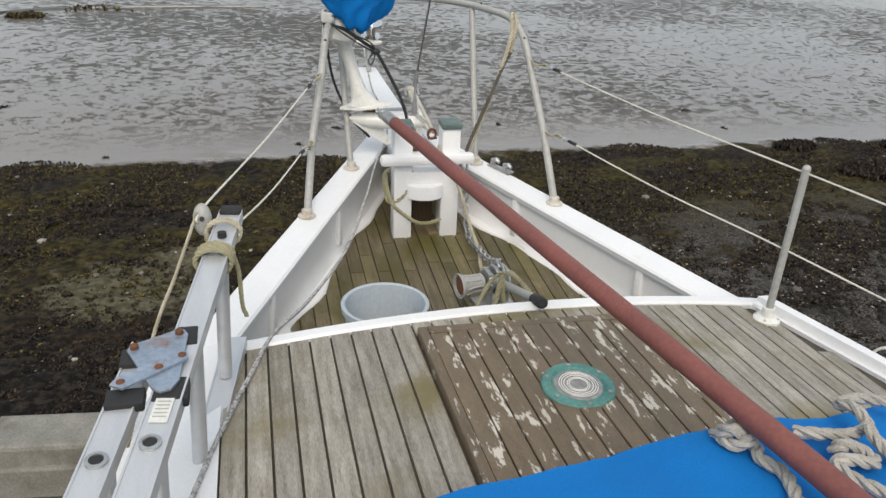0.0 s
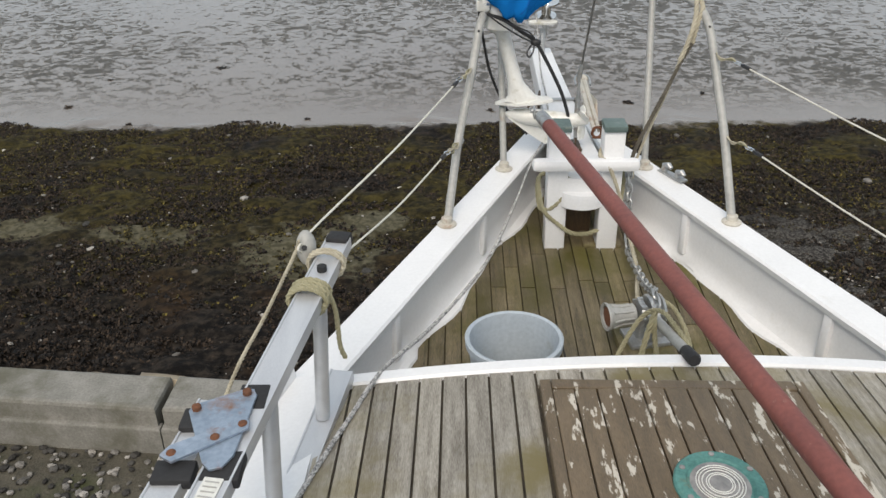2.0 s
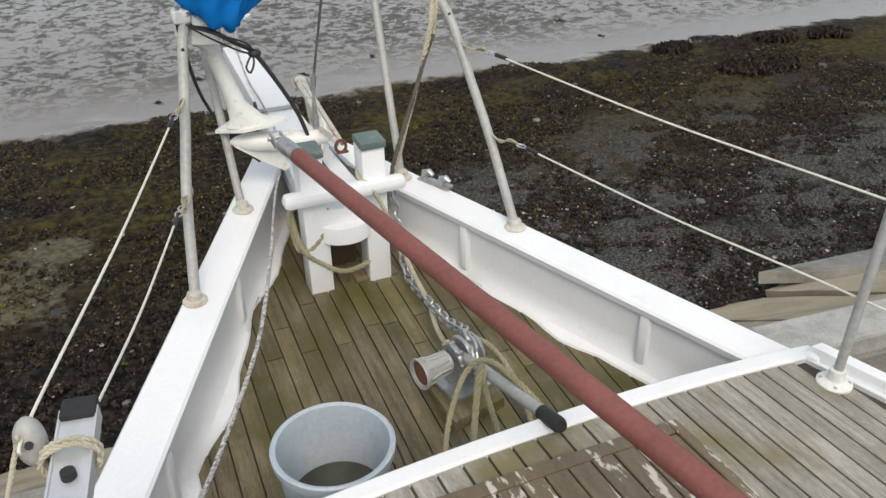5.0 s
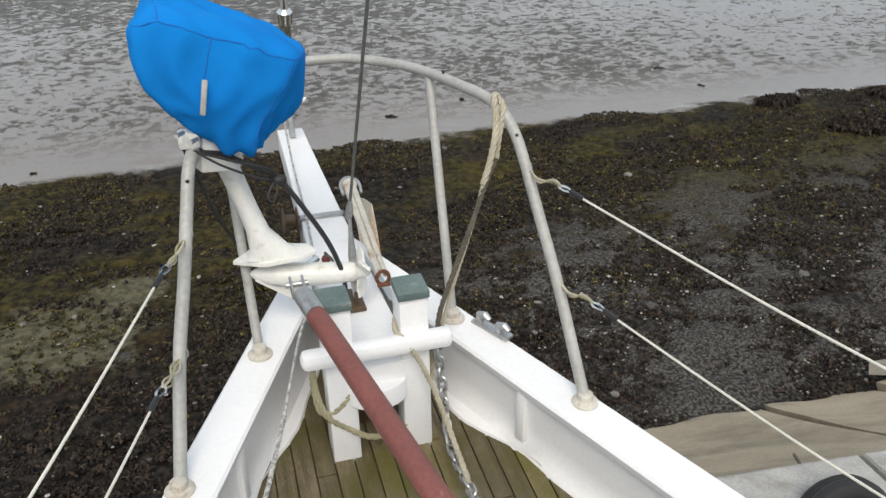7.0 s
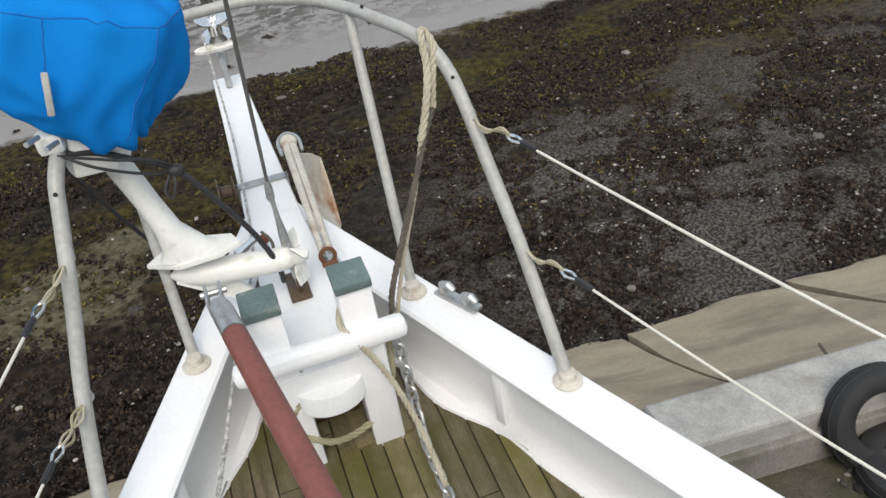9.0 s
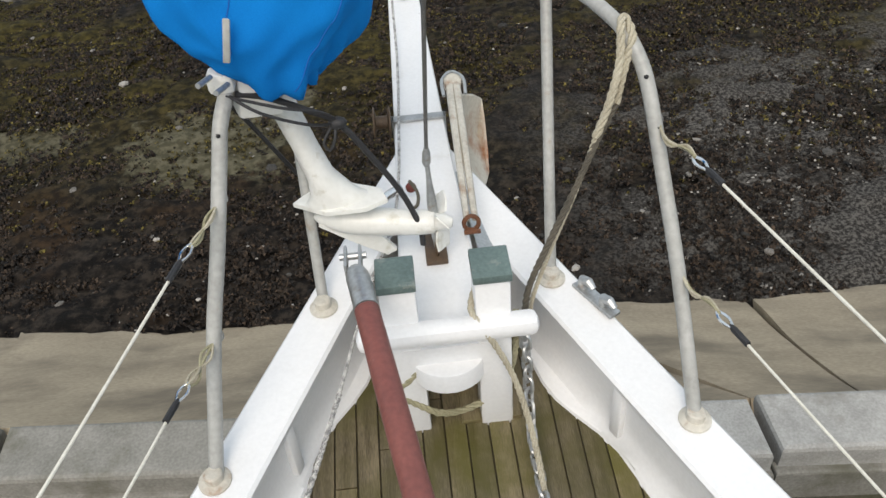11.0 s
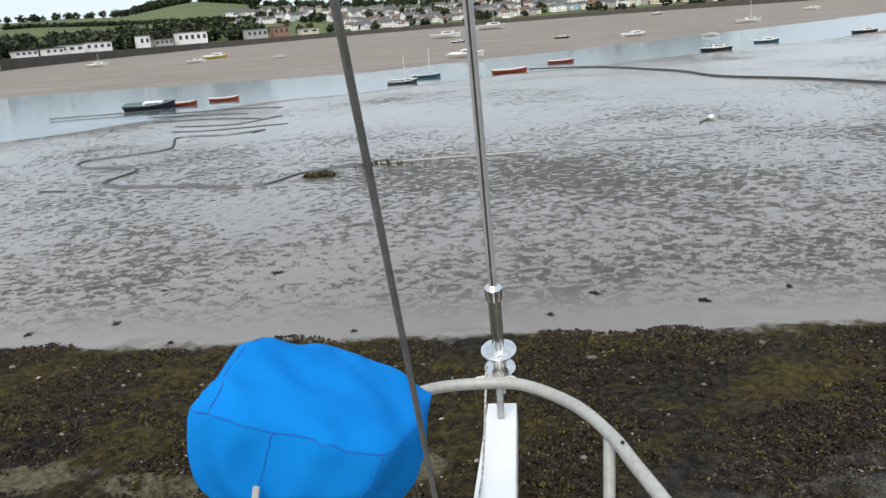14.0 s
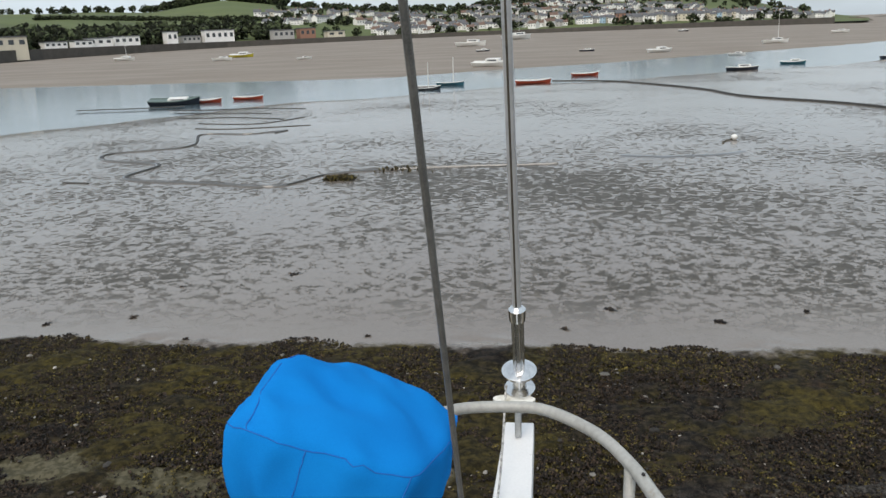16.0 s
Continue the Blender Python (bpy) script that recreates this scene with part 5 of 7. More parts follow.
part("grip", bm, M_RUBBER, handle, "black rubber grip")

# ---- chain from the sprit to the windlass ----
chain = thing("anchor_chain", "galvanised anchor chain with rusty links hanging to the windlass", "chain", (0.18, -0.3, 0.1))
bm = B()
oval = [Vector((0.0125 * math.cos(t), 0.0125 * math.sin(t) + math.copysign(0.0105, math.sin(t)), 0)) for t in np.linspace(0.2, 2 * math.pi + 0.2, 12, endpoint=False)]
tube(bm, oval, 0.0050, 6, True)
finish(bm, True)
link_me = bpy.data.meshes.new("link")
bm.to_mesh(link_me)
bm.free()
link_me.materials.append(M_STEEL)
path = curve([(0.190, 0.030, 0.32), (0.196, 0.012, 0.22), (0.197, -0.02, 0.10), (0.192, -0.10, 0.03), (0.188, -0.25, 0.045), (0.185, -0.45, 0.075), (0.178, -0.58, 0.125), (0.170, -0.640, 0.150), (0.168, -0.705, 0.115), (0.168, -0.72, 0.05)], 14)
acc, want, k = 0.0, 0.0, 0
for a, b in zip(path, path[1:]):
    seg = (b - a).length
    while want <= acc + seg and seg > 0:
        p = a.lerp(b, (want - acc) / seg)
        q = (b - a).normalized().to_track_quat("Y", "Z").to_matrix() @ Matrix.Rotation(radians(45 + 90 * (k % 2)), 3, "Y")
        share("link", link_me, chain, Matrix.Translation(p - chain.location) @ q.to_4x4())
        want += 0.0335
        k += 1
    acc += seg

# ---- ropes about the bitts and windlass ----


def rope(name, label, mat, pts, r, steps=8):
    bm = B()
    laid(bm, curve(pts, steps), r)
    return tagged(part(name, bm, mat), label, "rope")


rope("mooring_rope", "worn laid rope hung over the pulpit hoop", M_ROPE,
     [(0.425, 0.20, 0.80), (0.446, 0.225, 0.88), (0.462, 0.245, 0.932), (0.455, 0.28, 0.958), (0.440, 0.262, 0.957), (0.432, 0.222, 0.89), (0.405, 0.185, 0.81), (0.375, 0.165, 0.74)], 0.0098)
rope("mooring_rope", "dark tail of rope led from the pulpit to the bitts", M_ROPE_DARK,
     [(0.425, 0.20, 0.80), (0.38, 0.165, 0.735), (0.33, 0.13, 0.64), (0.27, 0.10, 0.52), (0.215, 0.075, 0.40), (0.20, 0.06, 0.33)], 0.0085)
rope("mooring_rope", "thin pale tail of rope led from the pulpit to the rail", M_ROPE,
     [(0.375, 0.165, 0.74), (0.335, 0.14, 0.63), (0.275, 0.115, 0.48), (0.225, 0.09, 0.34), (0.215, 0.07, 0.28)], 0.0062)
rope("mooring_rope", "laid rope led over the crossbar and down to the windlass", M_ROPE,
     [(0.085, 0.075, 0.42), (0.064, 0.01, 0.405), (0.085, -0.045, 0.39), (0.115, -0.055, 0.33), (0.155, -0.07, 0.22), (0.185, -0.14, 0.10), (0.19, -0.28, 0.045), (0.165, -0.42, 0.03), (0.14, -0.55, 0.06), (0.118, -0.62, 0.12)], 0.0085)
rope("mooring_rope", "mossy rope looped low round the bitts", M_ROPE_GREEN,
     [(-0.175, 0.03, 0.30), (-0.172, -0.005, 0.24), (-0.15, -0.02, 0.17), (-0.10, -0.02, 0.12), (-0.03, -0.03, 0.075), (0.05, -0.02, 0.075), (0.12, 0.0, 0.11), (0.165, 0.02, 0.20), (0.178, 0.06, 0.33)], 0.0095)
rope("mooring_rope", "mossy rope turned round the bitt post", M_ROPE_GREEN,
     [(-0.06, 0.0, 0.315), (-0.072, -0.01, 0.25), (-0.11, -0.015, 0.195), (-0.155, -0.01, 0.175), (-0.172, 0.02, 0.20), (-0.165, 0.10, 0.27), (-0.1, 0.125, 0.30)], 0.0105)
rope("mooring_rope", "mossy rope draped over the windlass lever", M_ROPE_GREEN,
     [(0.19, -0.60, 0.11), (0.245, -0.66, 0.09), (0.27, -0.78, 0.03), (0.26, -0.92, -0.055), (0.22, -1.05, -0.07)], 0.0085)
rope("mooring_rope", "slack bight of mossy rope hanging from the lever", M_ROPE_GREEN,
     [(0.21, -1.10, 0.16), (0.165, -0.98, 0.215), (0.135, -0.86, 0.215), (0.09, -0.82, 0.17), (0.03, -0.85, 0.08), (-0.02, -0.92, 0.0), (-0.035, -1.0, -0.06)], 0.0085)
rope("mooring_rope", "doubled mossy rope end by the windlass", M_ROPE_GREEN,
     [(0.125, -0.84, 0.21), (0.105, -0.855, 0.14), (0.075, -0.90, 0.05), (0.04, -0.96, -0.03), (0.01, -1.02, -0.06)], 0.0105)
rope("mooring_rope", "doubled mossy rope end by the windlass", M_ROPE_GREEN,
     [(0.12, -0.84, 0.21), (0.125, -0.86, 0.12), (0.14, -0.90, 0.02), (0.145, -0.94, -0.06)], 0.0095)
# flaked rope end on the planks
rope("rope_end", "stray dark twig of cordage on the planks", M_ROPE_DARK, [(0.245, -0.545, -0.035), (0.262, -0.52, -0.028), (0.282, -0.515, -0.032), (0.296, -0.535, -0.040)], 0.0028)

# ---- lifelines and stanchion ----
stan = thing("stanchion", "grey steel lifeline stanchion on a round white base", "stanchion", (0.928, -1.288, 0.19))
bm = B()
rod(bm, (0.926, -1.287, deck_z(0.93, -1.29)), (0.934, -1.298, 0.735), 0.0125, 14)
part("post", bm, M_TUBE, stan)
bm = B()
lathe(bm, [(0.045, 0), (0.045, 0.01), (0.038, 0.016), (0.022, 0.02), (0.02, 0.05), (0.013, 0.052)], (0.926, -1.287, deck_z(0.93, -1.29) + 0.004), None, 24)
base = part("base", bm, M_WHITE_OLD, stan, "white painted round base")
for k in range(4):
    bm = B()
    lathe(bm, [(0.006, 0), (0.006, 0.004), (0.003, 0.006)], Vector((0.926, -1.287, deck_z(0.93, -1.29) + 0.016)) + Vector((0.034 * math.cos(k * 1.57 + 0.8), 0.034 * math.sin(k * 1.57 + 0.8), 0)), None, 10)
    part("bolt", bm, M_STEEL, base)
bm = B()
bmesh.ops.create_icosphere(bm, subdivisions=2, radius=0.014, matrix=Matrix.Translation((0.934, -1.298, 0.735)))
part("tip", bm, M_TUBE, stan)
bm = B()
box(bm, (0.985, -1.165, cap_z(-1.15) + 0.02), (0.075, 0.05, 0.05), Euler((0, 0, 0.4)).to_matrix(), 0.018)
tagged(part("rail_end_block", bm, M_WHITE), "rounded white block ending the rail capping", "block")


def lifeline(label, a, b, c, sag=0.02):
    """A plastic-covered wire from a pulpit eye a past b to c, with a lashing and thimble at the forward end."""
    root = thing("lifeline", label, "lifeline", a)
    a, b, c = Vector(a), Vector(b), Vector(c)
    d = (b - a).normalized()
    t0 = a + d * 0.19
    bm = B()
    mid = t0.lerp(b, 0.5) - Vector((0, 0, sag))
    tube(bm, curve([t0, mid, b, c], 10), 0.0031, 8)
    part("wire", bm, M_PLASTIC_WIRE, root)
    bm = B()
    tube(bm, [t0 - d * 0.012, t0 + d * 0.0, t0 + d * 0.045], [0.004, 0.0075, 0.007], 8)
    part("sleeve", bm, M_CORD, root, "black heat-shrunk sleeve")
    bm = B()
    s = d.cross(Vector((0, 0, 1))).normalized()
    tube(bm, curve([t0, t0 - d * 0.03 + s * 0.010, t0 - d * 0.055, t0 - d * 0.03 - s * 0.010, t0], 5), 0.0032, 6)
    part("thimble", bm, M_CHROME, root, "steel thimble eye")
    for k in range(4):
        bm = B()
        o = Vector((random.uniform(-1, 1), random.uniform(-1, 1), random.uniform(-1, 1))) * 0.007
        tube(bm, curve([a + o, a.lerp(t0 - d * 0.05, 0.4) - o * 1.3 - Vector((0, 0, 0.01)), a.lerp(t0 - d * 0.05, 0.75) + o * 1.2 - Vector((0, 0, 0.004)), t0 - d * 0.05 + o * 0.4], 4), 0.0032, 6)
        part("lashing", bm, M_ROPE if k < 2 else M_ROPE_GREEN, root, "knotted cord lashing")
    bm = B()
    tube(bm, [a + Vector((0.014 * math.cos(t), 0.004, 0.018 * math.sin(t))) for t in np.linspace(0, 2 * math.pi, 12, endpoint=False)], 0.0035, 6, True)
    part("eye", bm, M_STEEL, root)
    return root


lifeline("white plastic-covered upper lifeline from pulpit to stanchion", (0.497, 0.135, 0.785), (0.934, -1.292, 0.722), (1.20, -2.25, 0.70), 0.012)
lifeline("white plastic-covered lower lifeline from pulpit to stanchion", (0.523, -0.05, 0.515), (0.931, -1.285, 0.455), (1.20, -2.25, 0.43), 0.012)
lifeline("white plastic-covered upper lifeline on the ladder side", (-0.445, 0.075, 0.75), (-0.885, -1.20, 0.655), (-0.895, -1.235, 0.62), 0.012)
lifeline("white plastic-covered lower lifeline on the ladder side", (-0.497, -0.08, 0.50), (-0.835, -1.19, 0.56), (-0.84, -1.22, 0.55), 0.02)

# ---- folding aluminium ladder stood on edge along the side deck ----
ladder = thing("folding_ladder", "folding aluminium ladder stood on edge, lashed along the side deck", "ladder", (-0.9, -1.7, 0.25))
la, lb = Vector((-0.812, -1.165, 0.628)), Vector((-1.01, -2.45, 0.50))
ld = (lb - la).normalized()
ls = Vector((-ld.y, ld.x, 0)).normalized()


def rail(bm, a, b, wide, deep):
    d = (b - a).normalized()
    s = Vector((-d.y, d.x, 0)).normalized()
    u = d.cross(s) * (-1 if d.cross(s).z < 0 else 1)
    prof = ((-wide, 0), (-wide, 0.004), (-wide + 0.004, 0.004), (-wide + 0.005, 0.0005), (wide - 0.005, 0.0005), (wide - 0.004, 0.004), (wide, 0.004), (wide, 0), (wide, -deep), (-wide, -deep))
    rings = [[bm.verts.new(p + s * x + u * z) for x, z in prof] for p in (a, b)]
    for k in range(len(prof)):
        bm.faces.new((rings[0][k], rings[0][(k + 1) % len(prof)], rings[1][(k + 1) % len(prof)], rings[1][k]))
    bm.faces.new(rings[0][::-1])
    bm.faces.new(rings[1])


def ladder_piece(name, mat, bm, parent=ladder, label=""):
    return part(name, bm, mat, parent, label, smooth=False)


bm = B()
rail(bm, la, lb, 0.032, 0.028)
upper = ladder_piece("rail", M_ALU, bm, label="upper aluminium rail")
bm = B()
down = Vector((-0.012, -0.05, -0.385))
rail(bm, la + down + ld * 0.0, lb + down, 0.032, 0.028)
ladder_piece("rail", M_ALU, bm, label="lower aluminium rail on the deck edge")
off = Vector((-0.092, -0.02, -0.012))
bm = B()
rail(bm, la + off + ld * 0.575, lb + off, 0.030, 0.028)
second = ladder_piece("rail", M_ALU, bm, label="rail of the folded second section")
bm = B()
rail(bm, la + off + ld * 0.575 + down, lb + off + down, 0.030, 0.028)
ladder_piece("rail", M_ALU, bm)
for k in range(4):
    p = la + ld * (0.18 + 0.357 * k) + down * 0.02
    bm = B()
    tube(bm, [p + Vector((0, 0, -0.02)), p + down * 0.98], 0.0185, 14)
    part("rung", bm, M_ALU, ladder, "round ribbed aluminium rung")
    if k > 1:
        q = p + off
        bm = B()
        tube(bm, [q + Vector((0, 0, -0.02)), q + down * 0.98], 0.0185, 14)
        part("rung", bm, M_ALU, ladder)
for p, r in ((la + ld * 0.93, upper), (la + off + ld * 0.93, second)):
    bm = B()
    lathe(bm, [(0.013, -0.004), (0.021, 0.0), (0.021, 0.005), (0.014, 0.006), (0.013, 0.002), (0.004, 0.001)], p + Vector((0, 0, 0.001)), toward((0.0, -0.1, 1)), 20)
    part("rivet", bm, M_STEEL, r)
    # solid black disc standing in for the shade inside the hollow rung
    bm = B()
    lathe(bm, [(0.0125, 0.0015), (0.0125, 0.004), (0.002, 0.0042)], p + Vector((0, 0, 0.001)), toward((0.0, -0.1, 1)), 16)
    part("rung_hole", bm, M_RUBBER, r, "black disc for the shade inside the open rung end")
bm = B()
box(bm, la + ld * 0.0 + Vector((0, 0.0, -0.008)), (0.060, 0.05, 0.036), Euler((0, 0, radians(-9))).to_matrix(), 0.006)
part("end_plug", bm, M_RUBBER, ladder, "black plastic end plug")
bm = B()
tube(bm, [la + ld * 0.15 + Vector((0, 0, -0.01)), la + ld * 0.15 + Vector((0, 0, 0.014))], [0.013, 0.012], 12)
part("peg", bm, M_RUBBER, ladder, "black peg")
# hinge plates
bm = B()
hz = Vector((-0.955, -1.84, 0.5655))
tm = Euler((radians(5.7), 0, 0)).to_matrix()
prism(bm, [(-0.068, 0.040), (-0.062, 0.058), (0.028, 0.102), (0.046, 0.102), (0.055, 0.085), (0.045, -0.070), (0.030, -0.100), (0.008, -0.105), (-0.008, -0.090)], 0.0, 0.006, 0.0015)
bmesh.ops.transform(bm, matrix=Matrix.Translation(hz) @ tm.to_4x4(), verts=bm.verts[:])
M_HINGE = material("rusty_zinc_plate", (0.36, 0.43, 0.52), (0.22, 0.28, 0.35), 0.4, 12, 90, 0.2, 0.5, stain=(0.27, 0.12, 0.05), stain_scale=16, stain_amount=0.40)
plate = part("hinge_plate", bm, M_HINGE, ladder, "zinc hinge plate spotted with rust", smooth=False)
bm = B()
prism(bm, [(-0.088, -0.078), (-0.076, -0.055), (0.040, 0.014), (0.058, 0.010), (0.060, -0.010), (-0.062, -0.094)], 0.007, 0.013, 0.0015)
bmesh.ops.transform(bm, matrix=Matrix.Translation(hz) @ tm.to_4x4(), verts=bm.verts[:])
part("hinge_arm", bm, M_HINGE, ladder, "zinc locking arm", smooth=False)
for q in ((-0.053, 0.045), (0.036, 0.088), (-0.067, -0.073), (0.003, -0.034), (0.047, 0.0)):
    bm = B()
    lathe(bm, [(0.009, 0.004), (0.009, 0.014), (0.005, 0.017)], hz + tm @ Vector((*q, 0)), tm, 12)
    part("hinge_rivet", bm, M_RUST, plate)
for c, s in (((-0.050, 0.030), (0.062, 0.055)), ((-0.058, -0.100), (0.075, 0.050)), ((0.045, 0.090), (0.060, 0.070)), ((0.028, -0.088), (0.072, 0.070))):
    bm = B()
    box(bm, hz + tm @ Vector((c[0], c[1], -0.014)), (s[0], s[1], 0.024), tm, 0.004)
    part("hinge_block", bm, M_RUBBER, ladder, "dark blue-black hinge moulding")
# paper label on the rail with unreadable print
bm = B()
ld_m = Matrix((ls, -ld, ls.cross(-ld))).transposed()
box(bm, la + ld * 0.84 + Vector((0, 0, 0.0025)), (0.036, 0.07, 0.001), ld_m, 0)
sticker = part("sticker", bm, M_WHITE_OLD, upper, "faded label")
for k in range(5):
    bm = B()
    box(bm, la + ld * (0.815 + 0.011 * k) + Vector((0, 0, 0.0035)), (0.026, 0.003, 0.0006), ld_m, 0)
    part("print_bar", bm, M_TUBE, upper)
# lashing round the ladder head
for n, (t, r, turns, lab) in enumerate(((0.085, 0.0062, 2, "rope lashing round the ladder head"), (0.215, 0.0070, 4, "mossy rope lashing round the ladder rail"))):
    pts = []
    for k in range(turns * 12 + 1):
        a = k / 12 * 2 * math.pi
        c = la + ld * (t + 0.012 * k / 12) + Vector((-0.006, 0, -0.014))
        pts.append(c + ls * (0.046 * math.cos(a)) + Vector((0, 0, 0.034 * math.sin(a))))
    rope("rope_lashing", lab, M_ROPE if n == 0 else M_ROPE_GREEN, pts, r, 2)
rope("rope_lashing", "loose mossy tail of the ladder lashing", M_ROPE_GREEN, [la + ld * 0.24 + Vector((0.04, 0, 0)), la + ld * 0.235 + Vector((0.052, 0.005, -0.06)), la + ld * 0.235 + Vector((0.055, 0.01, -0.16)), la + ld * 0.24 + Vector((0.066, 0.02, -0.20))], 0.0065)
pulley = thing("turning_block", "small pale plastic pulley block on the lifeline", "pulley", (-0.888, -1.215, 0.62))
bm = B()
bmesh.ops.create_uvsphere(bm, u_segments=20, v_segments=12, radius=1, matrix=Matrix.Translation((-0.888, -1.218, 0.628)) @ Matrix.Rotation(radians(-10), 4, "X") @ Matrix.Diagonal((0.026, 0.024, 0.046, 1)))
part("body", bm, M_TUBE, pulley)
bm = B()
tube(bm, [(-0.888, -1.245, 0.64), (-0.888, -1.19, 0.625)], 0.007, 8)
part("pin", bm, M_CORD, pulley)
rope("halyard_tail", "thin pale line led down from the pulley", M_ROPE, [(-0.90, -1.24, 0.66), (-0.915, -1.25, 0.62), (-0.95, -1.45, 0.57), (-0.985, -1.64, 0.528), (-1.03, -1.9, 0.40)], 0.0048)
rope("halyard_tail", "rope drawn tight beside the ladder head", M_ROPE_GREEN, [(-0.885, -1.22, 0.60), (-0.872, -1.25, 0.56), (-0.865, -1.27, 0.50)], 0.009)

# ---- folded blue tarpaulin and heavy rope on the raised deck ----
bm = B()
nu, nv = 46, 26
vv = []
for j in range(nv):
    v = j / (nv - 1)
    row = []
    for i in range(nu):
        u = i / (nu - 1)
        x = -0.62 + 1.75 * u
        front = -2.163 + 0.208 * u + 0.012 * math.sin(u * 17)
        y = front - 1.0 * v
        h = 0.17 * min(1.0, v * 14) ** 0.5 * (0.75 + 0.25 * min(1, u * 4)) * (1 - 0.5 * max(0, v - 0.75) * 4)
        h += 0.016 * noise.noise(Vector((x * 5, y * 6, 2))) + 0.006 * noise.noise(Vector((x * 16, y * 13, 5)))
        row.append(bm.verts.new((x, y, deck_z(x, y) + 0.008 + max(0.0, h))))
    vv.append(row)
for a, b in zip(vv, vv[1:]):
    for k in range(nu - 1):
        bm.faces.new((a[k], a[k + 1], b[k + 1], b[k]))
tagged(part("tarpaulin", bm, M_BLUE_DARK), "folded dark blue canvas lying on the raised deck", "tarpaulin")
for pts in ([(0.190, -2.050, 0.360), (0.170, -2.140, 0.450), (0.180, -2.180, 0.500), (0.220, -2.170, 0.500), (0.200, -2.240, 0.520), (0.170, -2.230, 0.500), (0.160, -2.200, 0.500), (0.170, -2.220, 0.530), (0.210, -2.240, 0.500), (0.200, -2.280, 0.500), (0.220, -2.320, 0.500), (0.210, -2.370, 0.500), (0.190, -2.420, 0.500)],
            [(0.320, -2.210, 0.500), (0.360, -2.240, 0.510), (0.430, -2.240, 0.500), (0.490, -2.220, 0.500), (0.480, -2.180, 0.520), (0.480, -2.140, 0.500), (0.540, -2.130, 0.500), (0.590, -2.150, 0.500), (0.610, -2.180, 0.500)],
            [(0.450, -2.250, 0.530), (0.470, -2.290, 0.500), (0.470, -2.340, 0.500)],
            [(0.360, -2.280, 0.500), (0.370, -2.290, 0.520), (0.420, -2.290, 0.500), (0.420, -2.330, 0.500), (0.360, -2.320, 0.510), (0.340, -2.320, 0.500), (0.350, -2.370, 0.500), (0.380, -2.410, 0.500), (0.390, -2.440, 0.500)]):
    rope("coiled_rope", "thick grey laid rope tumbled on the blue canvas", M_ROPE_TWIST, pts, 0.0135, 7)
rope("rail_lashing", "thin white cord tied on the toe rail", M_PLASTIC_WIRE, [(1.15, -1.56, 0.15), (1.135, -1.55, 0.20), (1.15, -1.58, 0.235), (1.17, -1.62, 0.20), (1.16, -1.63, 0.14)], 0.005)

# ---- tyre fender on the kerb ----
tyre = thing("tyre", "old black car tyre hung against the kerb as a fender", "tyre", (2.94, 0.9, -2.4))
tc, tdir = Vector((2.94, 0.86, -2.135)), Vector((-0.10, -0.9, 0.36)).normalized()
prof = [(0.175, -0.06), (0.20, -0.082), (0.255, -0.09), (0.30, -0.075), (0.318, -0.04), (0.322, 0.0), (0.318, 0.04), (0.30, 0.075), (0.255, 0.09), (0.20, 0.082), (0.175, 0.06), (0.19, 0.045), (0.285, 0.055), (0.30, 0.0), (0.285, -0.055), (0.19, -0.045)]
bm = B()
lathe(bm, prof, tc, toward(tdir), 44, True)
part("carcass", bm, M_RUBBER, tyre)
for s in (-0.026, 0.0, 0.026):
    bm = B()
    lathe(bm, [(0.318, s - 0.008), (0.326, s - 0.006), (0.326, s + 0.006), (0.318, s + 0.008)], tc, toward(tdir), 44, True)
    part("tread_rib", bm, M_RUBBER, tyre)
bm = B()
laid(bm, curve([tc + Vector((0.02, 0.08, 0.24)), tc + Vector((0.02, 0.20, 0.12)), tc + Vector((0.05, 0.42, 0.06)), tc + Vector((0.1, 0.6, 0.04))], 6), 0.012)
part("tyre_rope", bm, M_ROPE_DARK, tyre)
tyre2 = copy_thing(tyre, Matrix.Translation((3.02, 0.37, -2.47)) @ Matrix.Rotation(radians(-68), 4, "X"))
tagged(tyre2, "second black tyre lying on the shingle below the kerb")

for n_p, x0, x1, y0, y1 in ((900, -5.5, -2.0, 0.2, 1.5), (700, 2.6, 5.5, -0.2, 0.9)):
    g = np.random.default_rng(n_p)
    bm = B()
    for _ in range(n_p):
        px, py = g.uniform(x0, x1), g.uniform(y0, y1)
        if py > slab_near(px) - 0.05:
            continue
        sz = g.uniform(0.012, 0.045)
        bmesh.ops.create_icosphere(bm, subdivisions=1, radius=1, matrix=Matrix.Translation((px, py, HARD_Z + 0.012)) @ Matrix.Rotation(g.uniform(0, 6.28), 4, "Z") @ Matrix.Diagonal((sz, sz * g.uniform(0.5, 0.9), sz * 0.5, 1)))
    tagged(part("shingle", bm, M_STONE, smooth=False), "grey-brown pebbles lying at the foot of the kerb", "stones", kind="stuff")

# ---- things on the mud flat ----
built = set(bpy.data.objects)
M_REDHULL = material("red_hull", (0.42, 0.07, 0.03), (0.28, 0.045, 0.02), 0.45, 4, 40, 0.1)
M_DARKHULL = material("dark_hull", (0.03, 0.035, 0.05), (0.015, 0.018, 0.025), 0.4, 4, 40, 0.1)
M_BLUEHULL = material("teal_hull", (0.03, 0.13, 0.17), (0.02, 0.09, 0.12), 0.4, 4, 40, 0.1)
M_YELLOW = material("yellow_hull", (0.55, 0.48, 0.04), (0.42, 0.36, 0.03), 0.45, 4, 40, 0.1)
